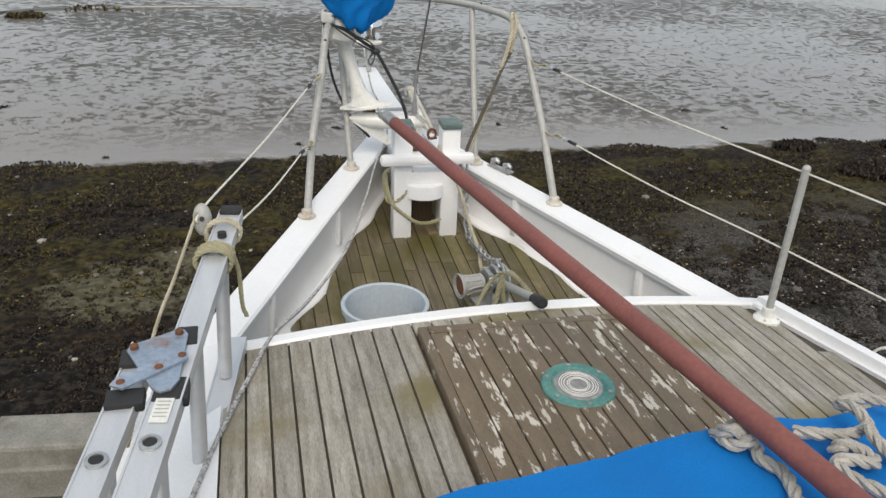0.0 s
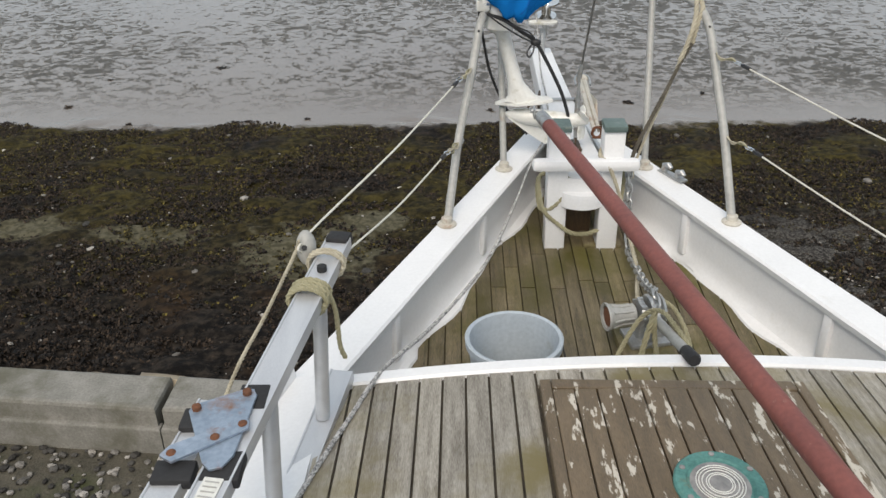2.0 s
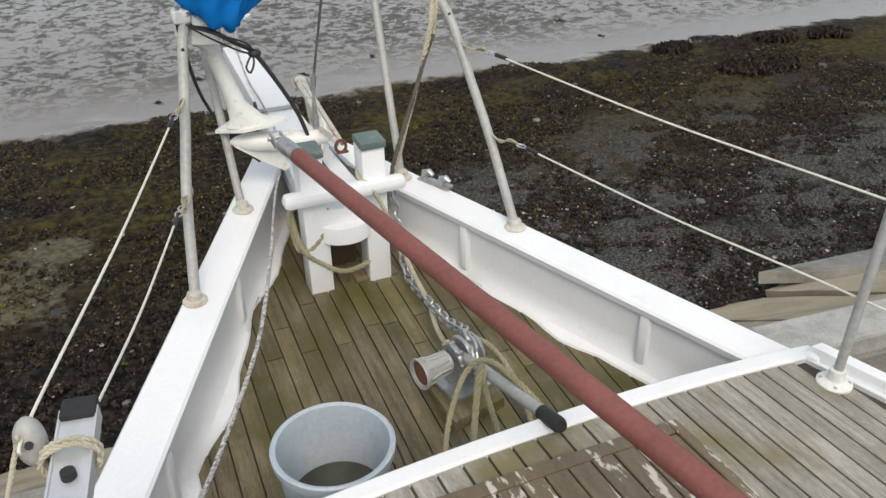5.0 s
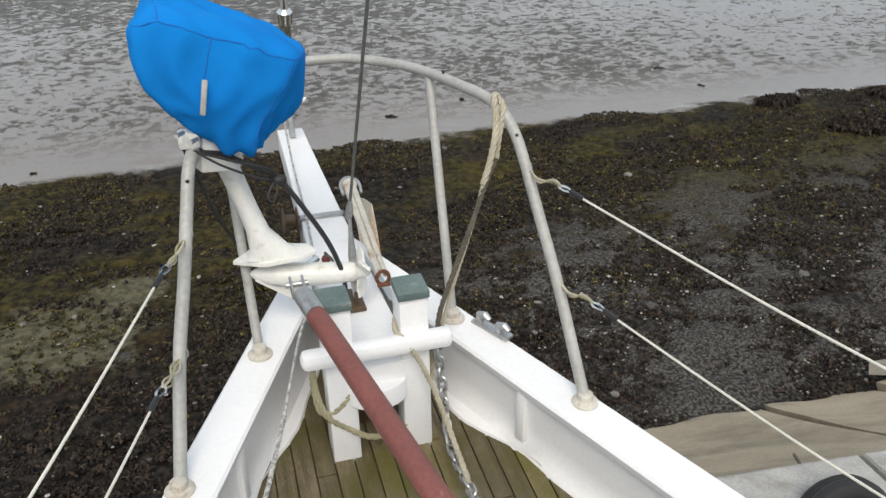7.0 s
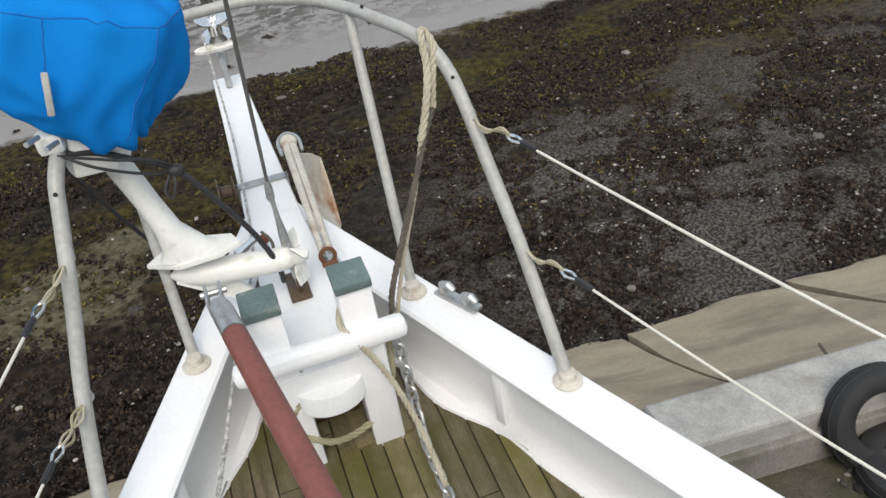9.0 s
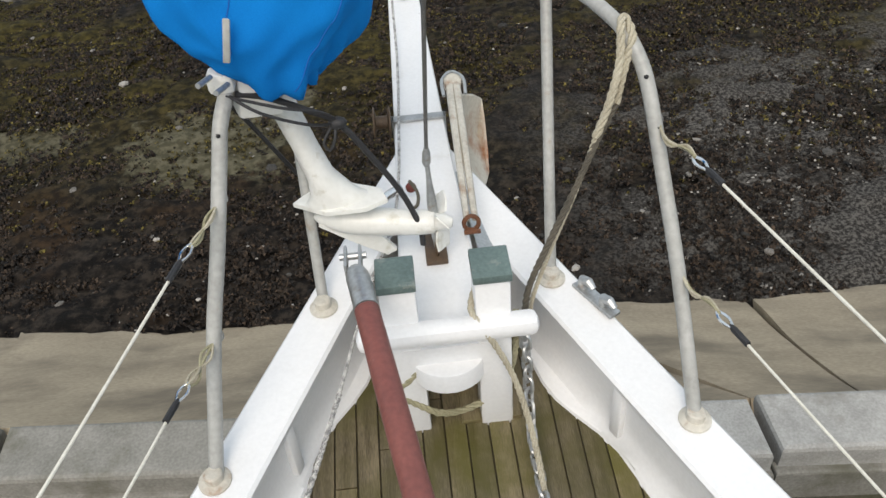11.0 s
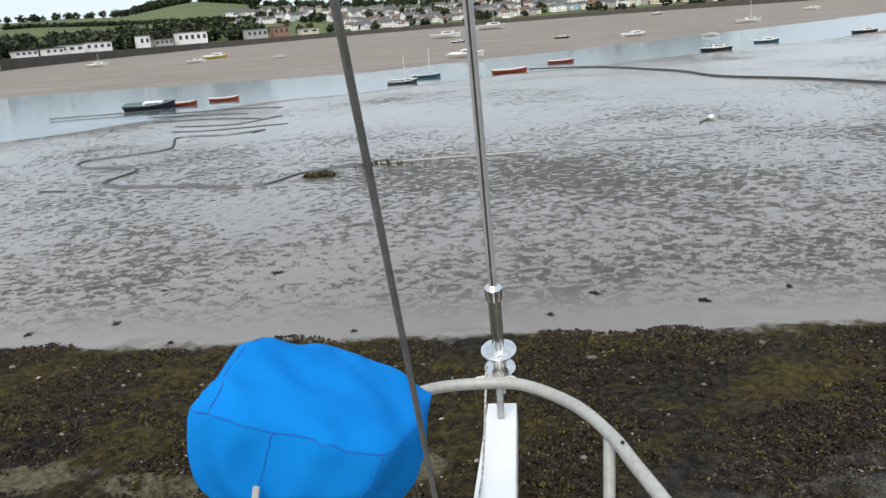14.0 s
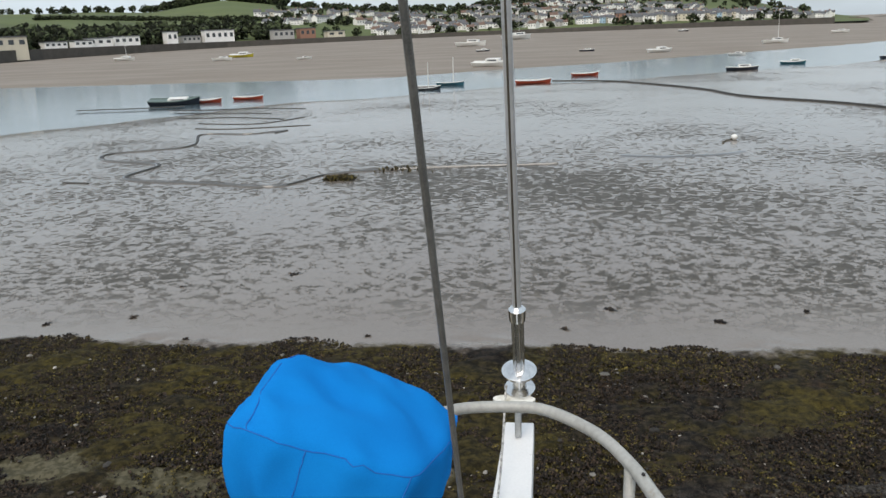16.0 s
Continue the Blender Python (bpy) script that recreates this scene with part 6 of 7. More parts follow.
M_HULLWHITE = material("white_hull", (0.72, 0.72, 0.70), (0.6, 0.6, 0.58), 0.4, 3, 40, 0.05)
M_WINDOW = material("dark_window_glass", (0.07, 0.08, 0.09), (0.04, 0.045, 0.05), 0.15, 3, 30, 0.02)


def small_boat(name, label, at, turn, length, hull_mat, deck_mat=None, cabin=False, mast=0.0, lean=0.0, open_top=True):
    root = thing(name, label, "boat", group="moored boats on the estuary")
    hl, bw, hh = length / 2, length * 0.17, length * 0.12
    bm = B()
    rows_s = []
    for k in range(9):
        u = -1 + 2 * k / 8
        w = bw * (1 - max(0, u) ** 2.2) * (1 - 0.18 * max(0, -u) ** 2)
        sheer = hh * (1 + 0.35 * u * u * (1 if u > 0 else 0.3))
        rows_s.append([bm.verts.new((s * w * f if f else 0.0, u * hl * (1 - 0.06 * (1 - z)), sheer * z)) for s, f, z in ((-1, 1, 1), (-1, 0.86, 0.5), (-1, 0.5, 0.08), (1, 0, 0), (1, 0.5, 0.08), (1, 0.86, 0.5), (1, 1, 1))])
    for a, b in zip(rows_s, rows_s[1:]):
        for k in range(6):
            bm.faces.new((a[k], a[k + 1], b[k + 1], b[k]))
    bm.faces.new(rows_s[0])
    hull = part("hull", bm, hull_mat, root)
    bm = B()
    rim = []
    for k in range(9):
        u = -1 + 2 * k / 8
        w = bw * (1 - max(0, u) ** 2.2) * (1 - 0.18 * max(0, -u) ** 2)
        rim.append((w, u * hl, hh * (1 + 0.35 * u * u * (1 if u > 0 else 0.3))))
    drop = 0.45 * hh if open_top else 0.02
    left = [bm.verts.new((-w * 0.95, y, z - drop)) for w, y, z in rim]
    right = [bm.verts.new((w * 0.95 + 1e-4, y, z - drop)) for w, y, z in rim]
    for k in range(8):
        bm.faces.new((left[k], right[k], right[k + 1], left[k + 1]))
    part("deck", bm, deck_mat or hull_mat, root)
    bm = B()
    tube(bm, [(-w, y, z) for w, y, z in rim] + [(w, y, z) for w, y, z in rim[::-1][1:]], length * 0.012, 6)
    part("gunwale", bm, M_HULLWHITE if deck_mat is None else deck_mat, root)
    if cabin:
        bm = B()
        box(bm, (0, hl * 0.15, hh * (0.9 + 0.45 * cabin)), (bw * 1.25, hl * 0.75, hh * 0.9 * cabin), None, hh * 0.12 * cabin)
        cab = part("cabin", bm, M_HULLWHITE, root)
        for s in (-1, 1):
            bm = B()
            box(bm, (s * bw * 0.63, hl * 0.15, hh * (0.9 + 0.6 * cabin)), (bw * 0.03, hl * 0.5, hh * 0.3 * cabin))
            part("window", bm, M_WINDOW, cab)
    if mast:
        bm = B()
        rod(bm, (0, hl * 0.2, hh * 0.5), (0, hl * 0.2, mast), 0.045, 8, 0.03)
        part("mast", bm, M_HULLWHITE, root)
    else:
        for q in (-0.3, 0.25):
            if not cabin:
                bm = B()
                box(bm, (0, q * hl, hh * 0.8), (bw * 1.75, length * 0.05, hh * 0.08))
                part("thwart", bm, M_TEAK, root)
    x, y = at
    root.matrix_basis = Matrix.Translation((x, y, max(float(ground_height(x, y)), -2.90) - 0.03)) @ Euler((0, radians(lean), radians(turn))).to_matrix().to_4x4()
    return root


small_boat("motor_boat", "black-hulled white-decked speedboat aground at the channel edge", (-30.2, 60.0), -78, 4.0, M_DARKHULL, M_GREYMETAL, 0.45, 0, 8, False)
small_boat("rowing_boat", "faded red open dinghy aground beside the speedboat", (-28.2, 61.2), -70, 2.6, M_REDHULL)
small_boat("rowing_boat", "red open rowing boat lying on the mud edge", (-25.4, 63.4), -88, 2.5, M_REDHULL)
small_boat("sailing_dinghy", "white and dark sailing dinghy heeled on the mud", (-11.4, 68.6), -85, 2.6, M_DARKHULL, M_HULLWHITE, False, 2.4, 8)
small_boat("sailing_dinghy", "teal blue dinghy with a thin mast", (-9.9, 73.6), -95, 2.6, M_BLUEHULL, None, False, 2.6, -4)
small_boat("rowing_boat", "orange-red open boat aground on the mud edge", (-2.3, 72.2), -82, 3.2, M_REDHULL)
small_boat("rowing_boat", "orange-red open boat afloat in the channel", (2.5, 81.8), -80, 2.7, M_REDHULL)
small_boat("cabin_boat", "yellow cabin boat dried out on the far sands", (-77, 192), -85, 6.0, M_YELLOW, M_HULLWHITE, True, 0, 5, False)
small_boat("cabin_boat", "grey-white cabin boat dried out on the far sands", (-74, 173), -80, 4.4, M_HULLWHITE, None, True, 0, -6, False)
small_boat("sailing_yacht", "white yacht with a bare mast on the far sands", (-112, 200), -88, 5.5, M_HULLWHITE, None, True, 6.5, 3, False)
for (px, py), ln, ms, hm, lab in (((-52, 163), 3.0, 0, M_HULLWHITE, "small white cabin boat on the far sands"), ((4.8, 153), 2.8, 0, M_DARKHULL, "dark cabin boat on the far sands"), ((16, 137.5), 4.2, 0, M_HULLWHITE, "white cabin boat on the far sands"),
                                  ((24.6, 120), 2.4, 0, M_HULLWHITE, "small white cabin boat at the water's edge"), ((17.5, 82), 3.0, 0, M_DARKHULL, "low grey cabin boat at the water's edge"), ((24.8, 92), 2.6, 0, M_BLUEHULL, "blue and white cabin boat afloat in the channel"),
                                  ((40.6, 165), 4.8, 5.5, M_HULLWHITE, "white yacht on the far sands"), ((36.4, 96), 2.8, 0, M_DARKHULL, "small dark cabin boat on the mud"), ((-9, 107), 5.0, 0, M_HULLWHITE, "white cabin cruiser by the channel"),
                                  ((-22.9, 212), 8.0, 0, M_HULLWHITE, "white cabin cruiser on the far sands"), ((-16, 171), 2.9, 0, M_DARKHULL, "dark cabin boat on the far sands"), ((-14.2, 270), 10.0, 17, M_HULLWHITE, "large white yacht on the far sands"), ((45, 318), 4, 0, M_DARKHULL, "far dark cabin boat on the sands"),
                                  ((74, 235), 4.5, 0, M_HULLWHITE, "white cabin boat on the far sands")):
    small_boat("sailing_yacht" if ms else "cabin_boat", lab, (px, py), random.uniform(-110, -60), ln, hm, M_HULLWHITE, True, ms, random.uniform(-6, 6), False)

bm = B()
bmesh.ops.create_uvsphere(bm, u_segments=20, v_segments=12, radius=0.14, matrix=Matrix.Translation((7.15, 33.0, -2.65)) @ Matrix.Diagonal((1, 1, 0.9, 1)))
buoy = thing("mooring_buoy", "white round mooring buoy aground on the mud", "buoy", (7.15, 33.0, -2.75))
part("float", bm, M_HULLWHITE, buoy)
bm = B()
tube(bm, curve([(7.1, 33.0, -2.70), (6.9, 32.8, -2.73), (6.6, 32.3, -2.74), (6.5, 31.9, -2.74)], 5), 0.04, 6)
part("chain", bm, M_ROPE_DARK, buoy, "weedy mooring chain")
tufts("marsh_grass", M_WEED_GREEN, 330, 0.16, 0.10, -8.1, -6.4, 24.7, 25.6, lambda x, y: ((x + 7.3) / 0.48) ** 2 + ((y - 25.1) / 0.3) ** 2 < 1, "low tuft of green marsh grass on the mud", 8)
tufts("marsh_grass", M_WEED_GREEN, 34, 0.08, 0.10, -6.3, -4.2, 26.2, 27.2, lambda x, y: rng.random(len(x)) < 0.8, "thin line of marsh grass stems on the mud", 6)
M_CREEK = material("wet_creek_bed", (0.034, 0.030, 0.023), (0.008, 0.007, 0.006), 0.6, 2, 20, 0.4)
M_CREEK_WATER = material("creek_water", (0.12, 0.12, 0.12), (0.09, 0.09, 0.09), 0.07, 2, 20, 0.02, rough_var=0.02)


def creek(pts, w, label, mat=M_CREEK, z=-2.742, rise=0.02):
    line = curve([(x, y, z) for x, y in pts], 8)
    bm = B()
    fr = frames_along(line)
    rows_c = []
    for i, (p, (t, u, v)) in enumerate(zip(line, fr)):
        side = t.cross(Vector((0, 0, 1))).normalized()
        k = w * (0.6 + 0.8 * abs(noise.noise(Vector((p.x * 0.9, p.y * 0.9, 1)))))
        rows_c.append([bm.verts.new(p + side * s * k + Vector((0, 0, h))) for s, h in ((-1, -0.03), (-0.4, rise), (0.4, rise), (1, -0.03))])
    for a, b in zip(rows_c, rows_c[1:]):
        for k in range(3):
            bm.faces.new((a[k], a[k + 1], b[k + 1], b[k]))
    return tagged(part("creek", bm, mat), label, "creek", kind="structure")


creek([(-0.6, 73.0), (2.0, 72.0), (5.2, 69.5), (9.9, 59.9), (11.6, 52.8), (15.4, 47.0), (18.2, 41.2), (23, 36)], 0.21, "dark drain running across the mud", rise=0.09)
winding = [(-14.4, 38.7), (-14.2, 39.7), (-15.7, 38.5), (-18.4, 38.6), (-17.0, 34.2), (-19.7, 32.2), (-18.9, 30.2), (-15.8, 28.8), (-15.5, 25.7), (-11.7, 24.5), (-9.1, 23.9), (-7.8, 26.2), (-4.5, 27.2), (0, 27.6)]
creek([(x + 0.05, y + 0.10) for x, y in winding], 0.11, "dark bank of the winding creek", rise=0.035)
creek(winding, 0.065, "winding pale creek full of water in the mud", M_CREEK_WATER, z=-2.722, rise=0.02)
for pts, w in (([(-27.5, 53.8), (-24, 53.2), (-21.5, 53.5), (-17.1, 52.3)], 0.5), ([(-24.0, 47.8), (-22.5, 47.4), (-19.9, 47.3), (-16.4, 45.7)], 0.35), ([(-36.0, 55.6), (-34.1, 56.0), (-30.9, 56.2), (-28.0, 57.1)], 0.35),
               ([(-21.0, 44.2), (-18.6, 43.4), (-16.7, 43.6), (-15.3, 46.5)], 0.22), ([(-25.5, 51.0), (-21, 50.2), (-18.5, 49.4)], 0.4), ([(-20, 41.5), (-17.5, 41.0), (-13.5, 42.0)], 0.18), ([(-17.5, 25.1), (-16.9, 25.0), (-16.4, 24.9)], 0.16)):
    creek(pts, w * 0.75, "dark bank of mud by the channel", rise=0.025)
creek([(2.4, 29.3), (3.4, 28.9), (4.6, 28.9), (5.8, 29.1), (6.8, 29.8)], 0.34, "shallow pool beside the mooring buoy", M_CREEK_WATER, z=-2.728, rise=0.012)

# ---- far shore: hills, quay, town and woods ----
AZ = (-75, -50, -33.3, -30.2, -26.9, -24.1, -22.2, -19.8, -18.0, -14.7, -10.9, -7.0, -4.6, -0.8, 2.3, 4.9, 7.5, 10.4, 11.8, 13.2, 14.9, 17.3, 18.9)
SKY = (0.038, 0.037, 0.0345, 0.034, 0.0335, 0.041, 0.044, 0.040, 0.034, 0.029, 0.025, 0.023, 0.027, 0.031, 0.035, 0.033, 0.031, 0.029, 0.020, 0.0135, 0.009, 0.0, -0.004)
EYE = 1.95


def shore_r(az):
    return np.interp(az, (-75, -40, -33.8, -22.7, -12.6, -5, 6, 14, 19, 60), (170, 235, 285, 345, 372, 385, 392, 410, 430, 500))


def hill_z(az, r):
    r0 = shore_r(az) + 8
    t = np.clip((r - r0) / 290.0, 0, 1)
    low = -0.0045
    top = np.interp(az, AZ, SKY)
    return EYE + r * (low + (top - low) * np.sin(t * math.pi / 2) ** 0.85) - 0.9 * (1 - t)


def spot(az, r, z=None):
    a = radians(az)
    return Vector((0.2 + r * math.sin(a), -1.2 + r * math.cos(a), float(hill_z(az, r)) if z is None else z))


def slope_r(az, slope):
    """How far off the hillside shows at that slope of sight."""
    rr = np.linspace(shore_r(az) + 9, shore_r(az) + 298, 120)
    ss = (hill_z(az, rr) - EYE) / rr
    return float(rr[int(np.argmin(np.abs(ss - slope)))])


bm = B()
azs = np.linspace(-75, 18.9, 150)
grid = []
for az in azs:
    r0 = float(shore_r(az))
    col = []
    for t in np.linspace(0, 1, 26):
        r = r0 + 8 + 292 * t
        p = spot(az, r)
        p.z += 0.9 * noise.noise(Vector((p.x * 0.03, p.y * 0.03, 0))) * min(1, t * 4)
        col.append(bm.verts.new(p))
    p = spot(az, r0 + 800)
    p.z = -3
    col.append(bm.verts.new(p))
    grid.append(col)
for a, b in zip(grid, grid[1:]):
    for k in range(len(a) - 1):
        bm.faces.new((a[k], b[k], b[k + 1], a[k + 1]))
M_FIELD = material("pasture", (0.105, 0.13, 0.038), (0.06, 0.085, 0.025), 0.9, 0.03, 1.5, 0.3, stain=(0.045, 0.06, 0.022), stain_scale=0.02, stain_amount=0.42)
tagged(part("hill", bm, M_FIELD), "green farmed hillside above the far shore", "hill", kind="structure")
# quay wall
bm = B()
line = [spot(az, float(shore_r(az)) + 6, 0) for az in np.linspace(-72, 17.0, 120)]
rows_q = []
for p, az in zip(line, np.linspace(-72, 17.0, 120)):
    h = EYE - 0.0018 * p.length
    rows_q.append([bm.verts.new((p.x, p.y, z)) for z in (-3.2, h)] + [bm.verts.new((p.x * 1.03, p.y * 1.03, h))])
for a, b in zip(rows_q, rows_q[1:]):
    for k in range(2):
        bm.faces.new((a[k], b[k], b[k + 1], a[k + 1]))
M_QUAY = material("dark_quay_stone", (0.10, 0.09, 0.078), (0.05, 0.046, 0.04), 0.9, 0.4, 4, 0.4)
tagged(part("quay_wall", bm, M_QUAY, smooth=False), "long dark stone quay wall along the far shore", "quay wall", kind="structure")

WALLS = [material("render_" + k, c, tuple(v * 0.85 for v in c), 0.8, 0.5, 6, 0.05) for k, c in (("white", (0.86, 0.85, 0.83)), ("cream", (0.62, 0.57, 0.46)), ("grey", (0.42, 0.41, 0.39)), ("brick", (0.30, 0.16, 0.11)), ("blue", (0.35, 0.5, 0.62)))]
M_SLATE = material("slate_roof", (0.125, 0.13, 0.14), (0.07, 0.073, 0.08), 0.7, 0.6, 8, 0.2)
M_TILE = material("red_tile_roof", (0.19, 0.12, 0.09), (0.11, 0.075, 0.06), 0.8, 0.6, 8, 0.2)


def house_kind(wall_mat, roof_mat, w, d, h, roof_h, storeys, bays, label, chimney=True):
    """A house that faces -y with its base at the origin: walls, pitched roof, chimney, windows and door."""
    root = thing("house", label, "house", group="houses of the far town")
    bm = B()
    vs = [bm.verts.new(p) for p in ((-w / 2, -d / 2, -4), (w / 2, -d / 2, -4), (w / 2, d / 2, -4), (-w / 2, d / 2, -4), (-w / 2, -d / 2, h), (w / 2, -d / 2, h), (w / 2, d / 2, h), (-w / 2, d / 2, h), (-w / 2, 0, h + roof_h), (w / 2, 0, h + roof_h))]
    for f in ((0, 1, 5, 4), (1, 2, 6, 9, 5), (2, 3, 7, 6), (3, 0, 4, 8, 7)):
        bm.faces.new([vs[i] for i in f])
    wall = part("wall", bm, wall_mat, root, smooth=False)
    bm = B()
    o = 0.25
    k = roof_h / (d / 2)
    vs = [bm.verts.new(p) for p in ((-w / 2 - o, -d / 2 - o, h - k * o + 0.06), (w / 2 + o, -d / 2 - o, h - k * o + 0.06), (w / 2 + o, 0, h + roof_h + 0.06), (-w / 2 - o, 0, h + roof_h + 0.06), (-w / 2 - o, d / 2 + o, h - k * o + 0.06), (w / 2 + o, d / 2 + o, h - k * o + 0.06))]
    bm.faces.new((vs[0], vs[1], vs[2], vs[3]))
    bm.faces.new((vs[3], vs[2], vs[5], vs[4]))
    ext = bmesh.ops.extrude_face_region(bm, geom=bm.faces[:])
    bmesh.ops.translate(bm, vec=(0, 0, 0.15), verts=[v for v in ext["geom"] if isinstance(v, bmesh.types.BMVert)])
    roof = part("roof", bm, roof_mat, root, smooth=False)
    if chimney:
        bm = B()
        box(bm, (w * 0.36, 0, h + roof_h + 0.35), (0.6, 0.7, 1.3))
        part("chimney", bm, WALLS[3], roof, smooth=False)
    for s in range(storeys):
        for i in range(bays):
            bm = B()
            box(bm, (-w / 2 + w * (i + 0.5) / bays, -d / 2 - 0.01, h * (s + 0.55) / storeys), (w / bays * 0.30, 0.08, h / storeys * 0.36))
            part("window", bm, M_WINDOW, wall, smooth=False)
    return root


kinds = [house_kind(WALLS[0], M_SLATE, 5.5, 5.5, 4.2, 1.9, 2, 2, "white rendered slate-roofed house in the far town"),
         house_kind(WALLS[0], M_SLATE, 8.0, 5.5, 3.6, 1.8, 2, 3, "long white slate-roofed house in the far town"),
         house_kind(WALLS[1], M_SLATE, 5.0, 5.0, 4.4, 1.8, 2, 2, "cream rendered house in the far town"),
         house_kind(WALLS[2], M_SLATE, 6.0, 6.0, 3.8, 2.0, 2, 2, "grey stone house in the far town"),
         house_kind(WALLS[0], M_TILE, 6.5, 5.5, 3.2, 1.9, 1, 3, "white bungalow with a brown tiled roof"),
         house_kind(WALLS[4], M_SLATE, 4.6, 5.0, 4.6, 1.6, 2, 2, "pale blue rendered terrace house"),
         house_kind(WALLS[3], M_SLATE, 5.2, 5.0, 4.8, 1.7, 2, 2, "brick terrace house in the far town")]
first_use = set()
rnd = random.Random(8)


def put_house(k, az, r, turn=0.0, scale=1.0, z=None):
    p = spot(az, r, z)
    m = Matrix.Translation(p) @ Matrix.Rotation(-radians(az) + radians(turn), 4, "Z") @ Matrix.Scale(scale, 4)
    if k not in first_use:
        first_use.add(k)
        kinds[k].matrix_basis = m
        return kinds[k]
    return copy_thing(kinds[k], m)


def terrace(az0, az1, slope0, slope1, count, choice, jitter=3.0, loose=0.0016, turns=50):
    count = int(count * 1.5)
    for i in range(count):
        t = (i + rnd.uniform(0.2, 0.8)) / count
        az = az0 + (az1 - az0) * t
        s = slope0 + (slope1 - slope0) * t + rnd.uniform(-loose, loose)
        put_house(rnd.choice(choice), az, slope_r(az, s) + rnd.uniform(-jitter, jitter), rnd.choice((0, 0, 1, -1)) * rnd.uniform(10, turns), rnd.uniform(0.68, 0.95))


terrace(-20.6, -16.2, 0.0215, 0.0255, 9, (0, 0, 1, 2))
terrace(-20.0, -15.4, 0.0135, 0.0175, 9, (0, 0, 0, 1))
terrace(-15.8, -9.5, 0.021, 0.017, 12, (0, 1, 3, 2))
terrace(-14.0, -7.0, 0.013, 0.012, 13, (0, 1, 3, 4))
terrace(-13.2, -6.6, 0.005, 0.0045, 14, (0, 0, 1, 4))
terrace(-12.8, -6.4, -0.001, -0.0005, 15, (0, 0, 1, 4, 3))
terrace(-6.5, 2.0, 0.0205, 0.024, 16, (1, 3, 4, 0))
terrace(-6.8, 1.8, 0.0145, 0.016, 17, (1, 3, 4, 0, 2))
terrace(-6.0, 1.0, 0.008, 0.0085, 14, (0, 3, 1, 4))
terrace(-1.8, 4.8, 0.027, 0.024, 12, (3, 4, 1))
terrace(1.0, 7.6, 0.0175, 0.015, 13, (0, 3, 1))
terrace(0.8, 9.0, 0.009, 0.008, 17, (0, 0, 2, 3))
terrace(0.9, 12.6, 0.002, 0.0012, 27, (0, 2, 0, 6, 2, 0, 0, 3, 5, 0, 2, 0), 2.0, 0.0004, 12)
terrace(8.0, 14.8, 0.006, 0.003, 13, (0, 1, 3))
terrace(11.5, 17.0, 0.0005, -0.0018, 12, (0, 1, 0, 3))
terrace(-6.4, 0.4, 0.001, 0.001, 13, (0, 1, 3, 4))
terrace(7.3, 9.4, 0.0135, 0.0135, 3, (1, 0))


def shed(az, w, h, label, mat, r=None, win=4):
    root = thing("waterside_building", label, "building")
    bm = B()
    box(bm, (0, 0, h / 2 - 1.5), (w, 7, h + 3), None, 0.05)
    wall = part("wall", bm, mat, root, smooth=False)
    bm = B()
    box(bm, (0, 0, h + 0.12), (w + 0.5, 7.5, 0.3))
    part("roof", bm, M_SLATE, root, smooth=False)
    for i in range(win):
        bm = B()
        box(bm, (-w / 2 + w * (i + 0.5) / win, -3.52, h * 0.6), (w / win * 0.5, 0.1, h * 0.35))
        part("window", bm, M_WINDOW, wall, smooth=False)
    rr = float(shore_r(az)) + 14 if r is None else r
    root.matrix_basis = Matrix.Translation(spot(az, rr, EYE - 0.0018 * rr)) @ Matrix.Rotation(-radians(az) + 0.25, 4, "Z")


shed(-23.2, 12, 4.6, "flat-roofed white waterside building", WALLS[0], win=5)
shed(-25.0, 7, 2.6, "low grey waterside shed", WALLS[2])
shed(-26.2, 4, 4.4, "small white waterside block", WALLS[0], win=2)
shed(-29.0, 9, 3.2, "low white boat shed", WALLS[0], win=4)
shed(-30.6, 8, 2.8, "low white boat shed", WALLS[0], win=3)
shed(-31.6, 6, 2.2, "low white boat shed", WALLS[0], win=3)
shed(-33.2, 7, 2.0, "low white waterside shed", WALLS[0], win=4)
shed(-36.0, 12, 3.8, "long cream boat shed", WALLS[1], win=4)
shed(-19.0, 9, 3.8, "old dark stone waterside house", WALLS[2], win=4)
shed(-17.4, 7, 4.2, "old brick waterside house", WALLS[3], win=3)
shed(-15.5, 8, 2.6, "low brown waterside shed", WALLS[1], win=2)

# woods and hedges: crowns of many small leaf clumps
M_LEAF = leafy("far_foliage", (0.040, 0.050, 0.024), (0.014, 0.019, 0.010), 0.85)


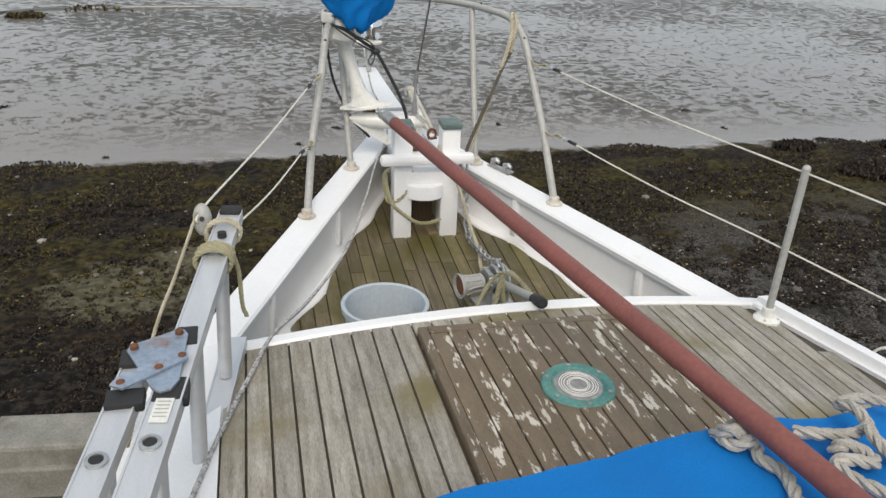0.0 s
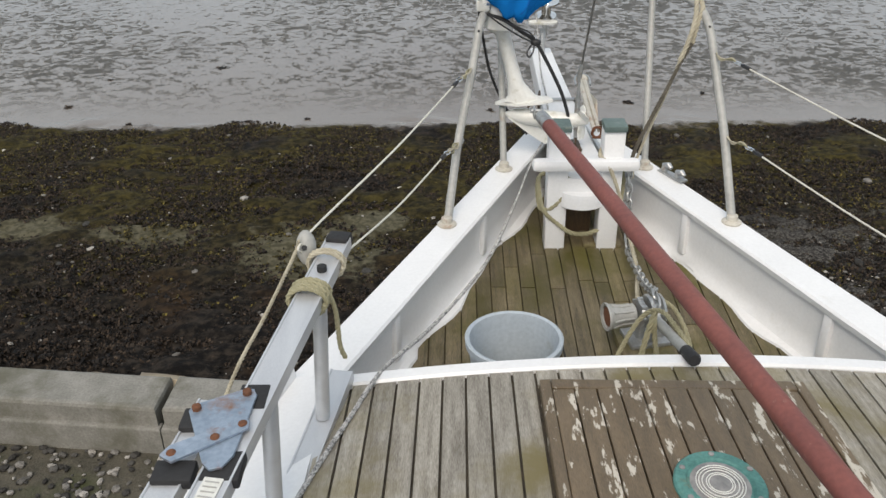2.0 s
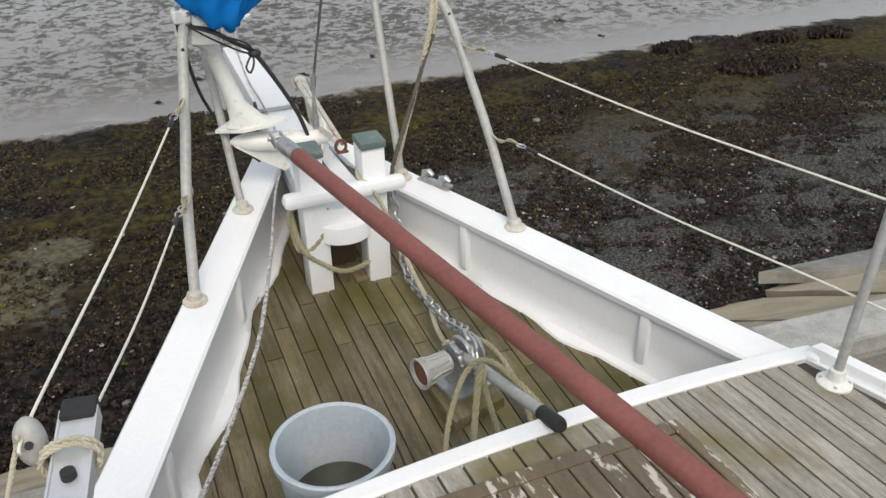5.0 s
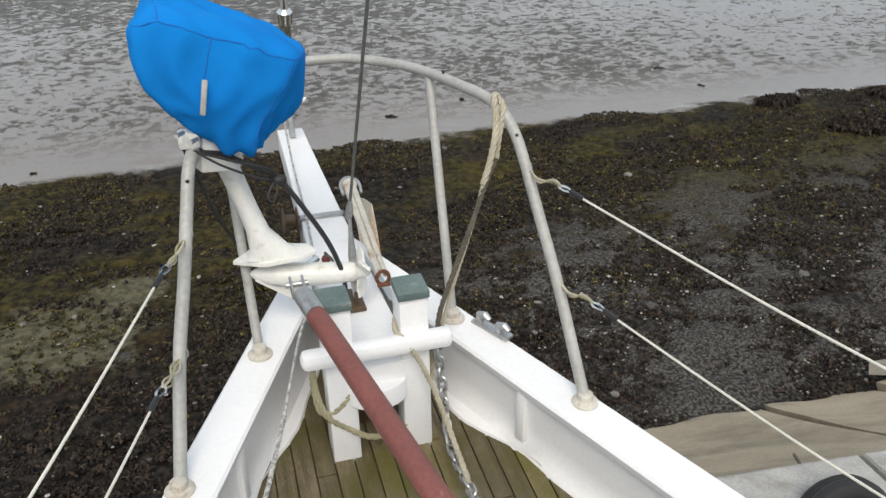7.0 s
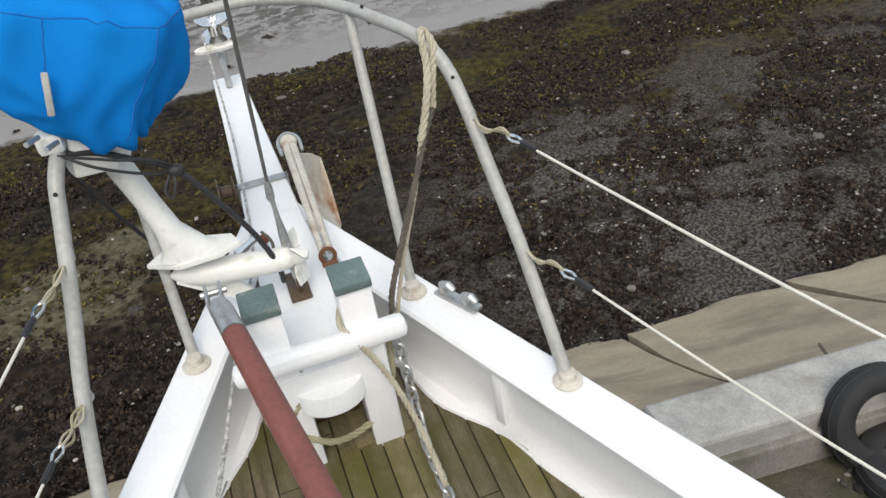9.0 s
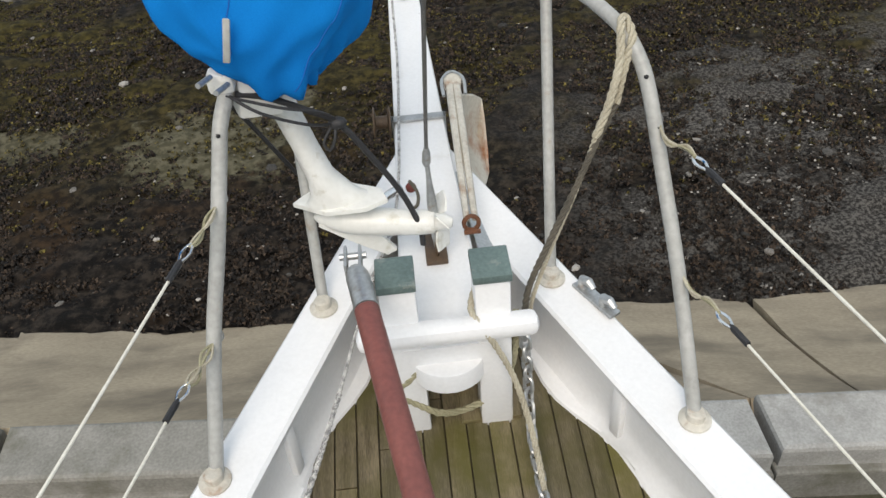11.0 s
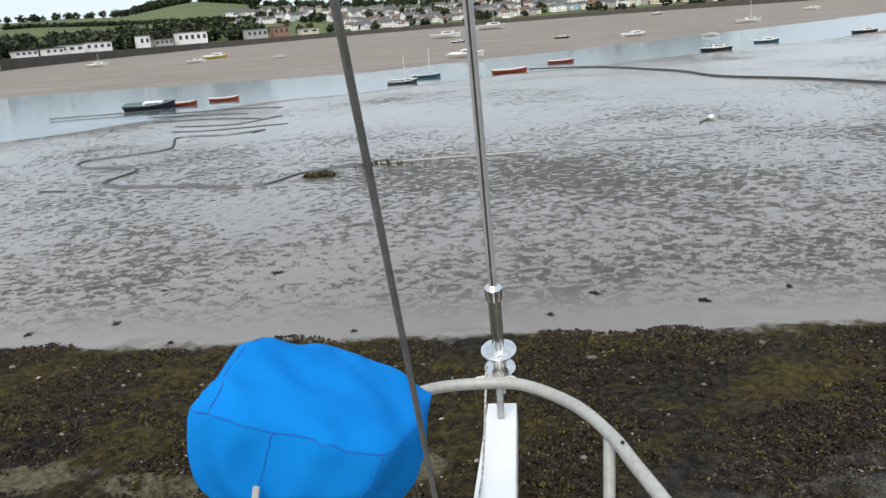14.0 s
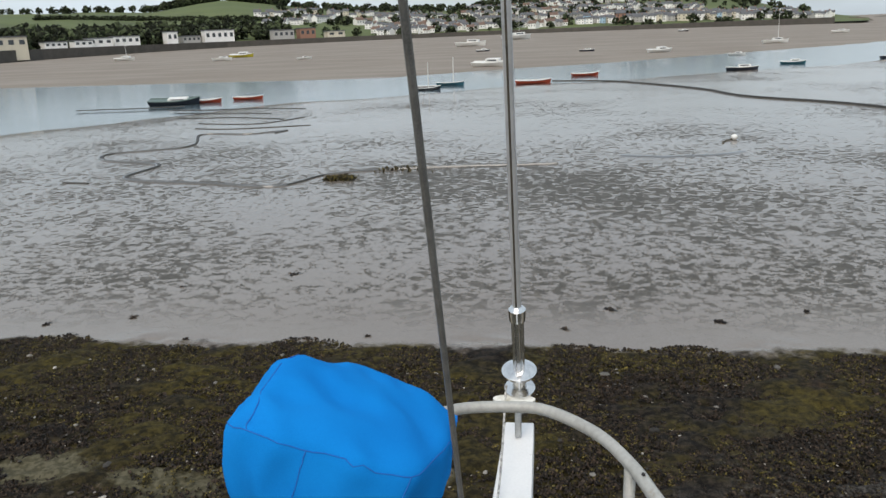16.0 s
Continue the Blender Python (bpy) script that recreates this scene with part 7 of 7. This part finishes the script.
def woods(name, label, spots):
    """Tree crowns, each a cloud of small tilted leaf clumps with gaps."""
    g = np.random.default_rng(21)
    verts, faces = [], []
    for p, rad in spots:
        n = int(26 + rad * 7)
        for _ in range(n):
            d = g.normal(0, 1, 3)
            d /= np.linalg.norm(d)
            q = np.array([p.x, p.y, p.z + rad * 0.75]) + d * rad * g.uniform(0.45, 1.0) * np.array([1, 1, 0.85])
            s = rad * g.uniform(0.22, 0.42)
            u = g.normal(0, 1, 3)
            u /= np.linalg.norm(u)
            v = np.cross(u, g.normal(0, 1, 3))
            v /= np.linalg.norm(v) + 1e-6
            w = np.cross(u, v)
            k = len(verts)
            verts += [tuple(q + u * s), tuple(q + v * s), tuple(q - u * s * 0.8), tuple(q - v * s), tuple(q + w * s * 0.5), tuple(q - w * s * 0.5)]
            faces += [(k, k + 1, k + 4), (k + 1, k + 2, k + 4), (k + 2, k + 3, k + 4), (k + 3, k, k + 4), (k + 1, k, k + 5), (k + 2, k + 1, k + 5), (k + 3, k + 2, k + 5), (k, k + 3, k + 5)]
    me = bpy.data.meshes.new(name)
    me.from_pydata(verts, [], faces)
    me.materials.append(M_LEAF)
    return tagged(new(name, me), label, "woods", kind="stuff")


sp = []
for _ in range(330):
    az = rnd.uniform(-48, -19)
    sp.append((spot(az, shore_r(az) + rnd.uniform(22, 62)), rnd.uniform(2.2, 4.2)))
for _ in range(75):
    az = rnd.uniform(-22.0, -18.6)
    sp.append((spot(az, shore_r(az) + rnd.uniform(250, 298)), rnd.uniform(3, 5.5)))
for _ in range(90):
    az = rnd.uniform(-26.5, -23)
    sp.append((spot(az, shore_r(az) + 298), rnd.uniform(2, 4)))
for _ in range(130):
    az = rnd.uniform(-60, -26)
    sp.append((spot(az, shore_r(az) + rnd.uniform(288, 299)), rnd.uniform(1.4, 3.2)))
for k in range(150):
    az = -34 + 15 * k / 150
    sp.append((spot(az, slope_r(az, 0.0285 - 0.0006 * (az + 34))), rnd.uniform(1.0, 1.8)))
for _ in range(230):
    az = rnd.uniform(5.0, 12.0)
    sp.append((spot(az, shore_r(az) + rnd.uniform(215, 298)), rnd.uniform(3, 6)))
for _ in range(480):
    az = rnd.uniform(-19, 15.5)
    sp.append((spot(az, shore_r(az) + rnd.uniform(14, 296)), rnd.uniform(1.2, 3.0)))
for _ in range(120):
    az = rnd.uniform(-18, 5)
    sp.append((spot(az, shore_r(az) + rnd.uniform(285, 298)), rnd.uniform(1.5, 3.6)))
woods("far_woods", "dark green trees and hedges over the far hillside", sp)
# low dunes towards the sea
bm = B()
for az0, az1, r, h in ((17.0, 19.2, 520, 3.4), (18.3, 23.5, 900, 3.0), (20, 40, 1500, 5.0)):
    n = 24
    top = []
    for k in range(n + 1):
        az = az0 + (az1 - az0) * k / n
        p = spot(az, r, -3)
        hh = h * math.sin(math.pi * k / n) ** 0.6 * (0.8 + 0.3 * noise.noise(Vector((k * 0.7, az0, 0))))
        q = spot(az, r + 40, -3)
        top.append([bm.verts.new(p), bm.verts.new((p.x * 1.01, p.y * 1.01, -2 + hh)), bm.verts.new(q)])
    for a, b in zip(top, top[1:]):
        bm.faces.new((a[0], b[0], b[1], a[1]))
        bm.faces.new((a[1], b[1], b[2], a[2]))
tagged(part("dunes", bm, material("dune_grass", (0.12, 0.10, 0.075), (0.075, 0.065, 0.05), 0.9, 0.05, 1, 0.3)), "low dark dunes at the river mouth", "dunes", kind="structure")
shore_things += [ob for ob in bpy.data.objects if ob not in built and ob.parent is None]
for ob in shore_things:
    ob.matrix_basis = SHORE @ ob.matrix_basis
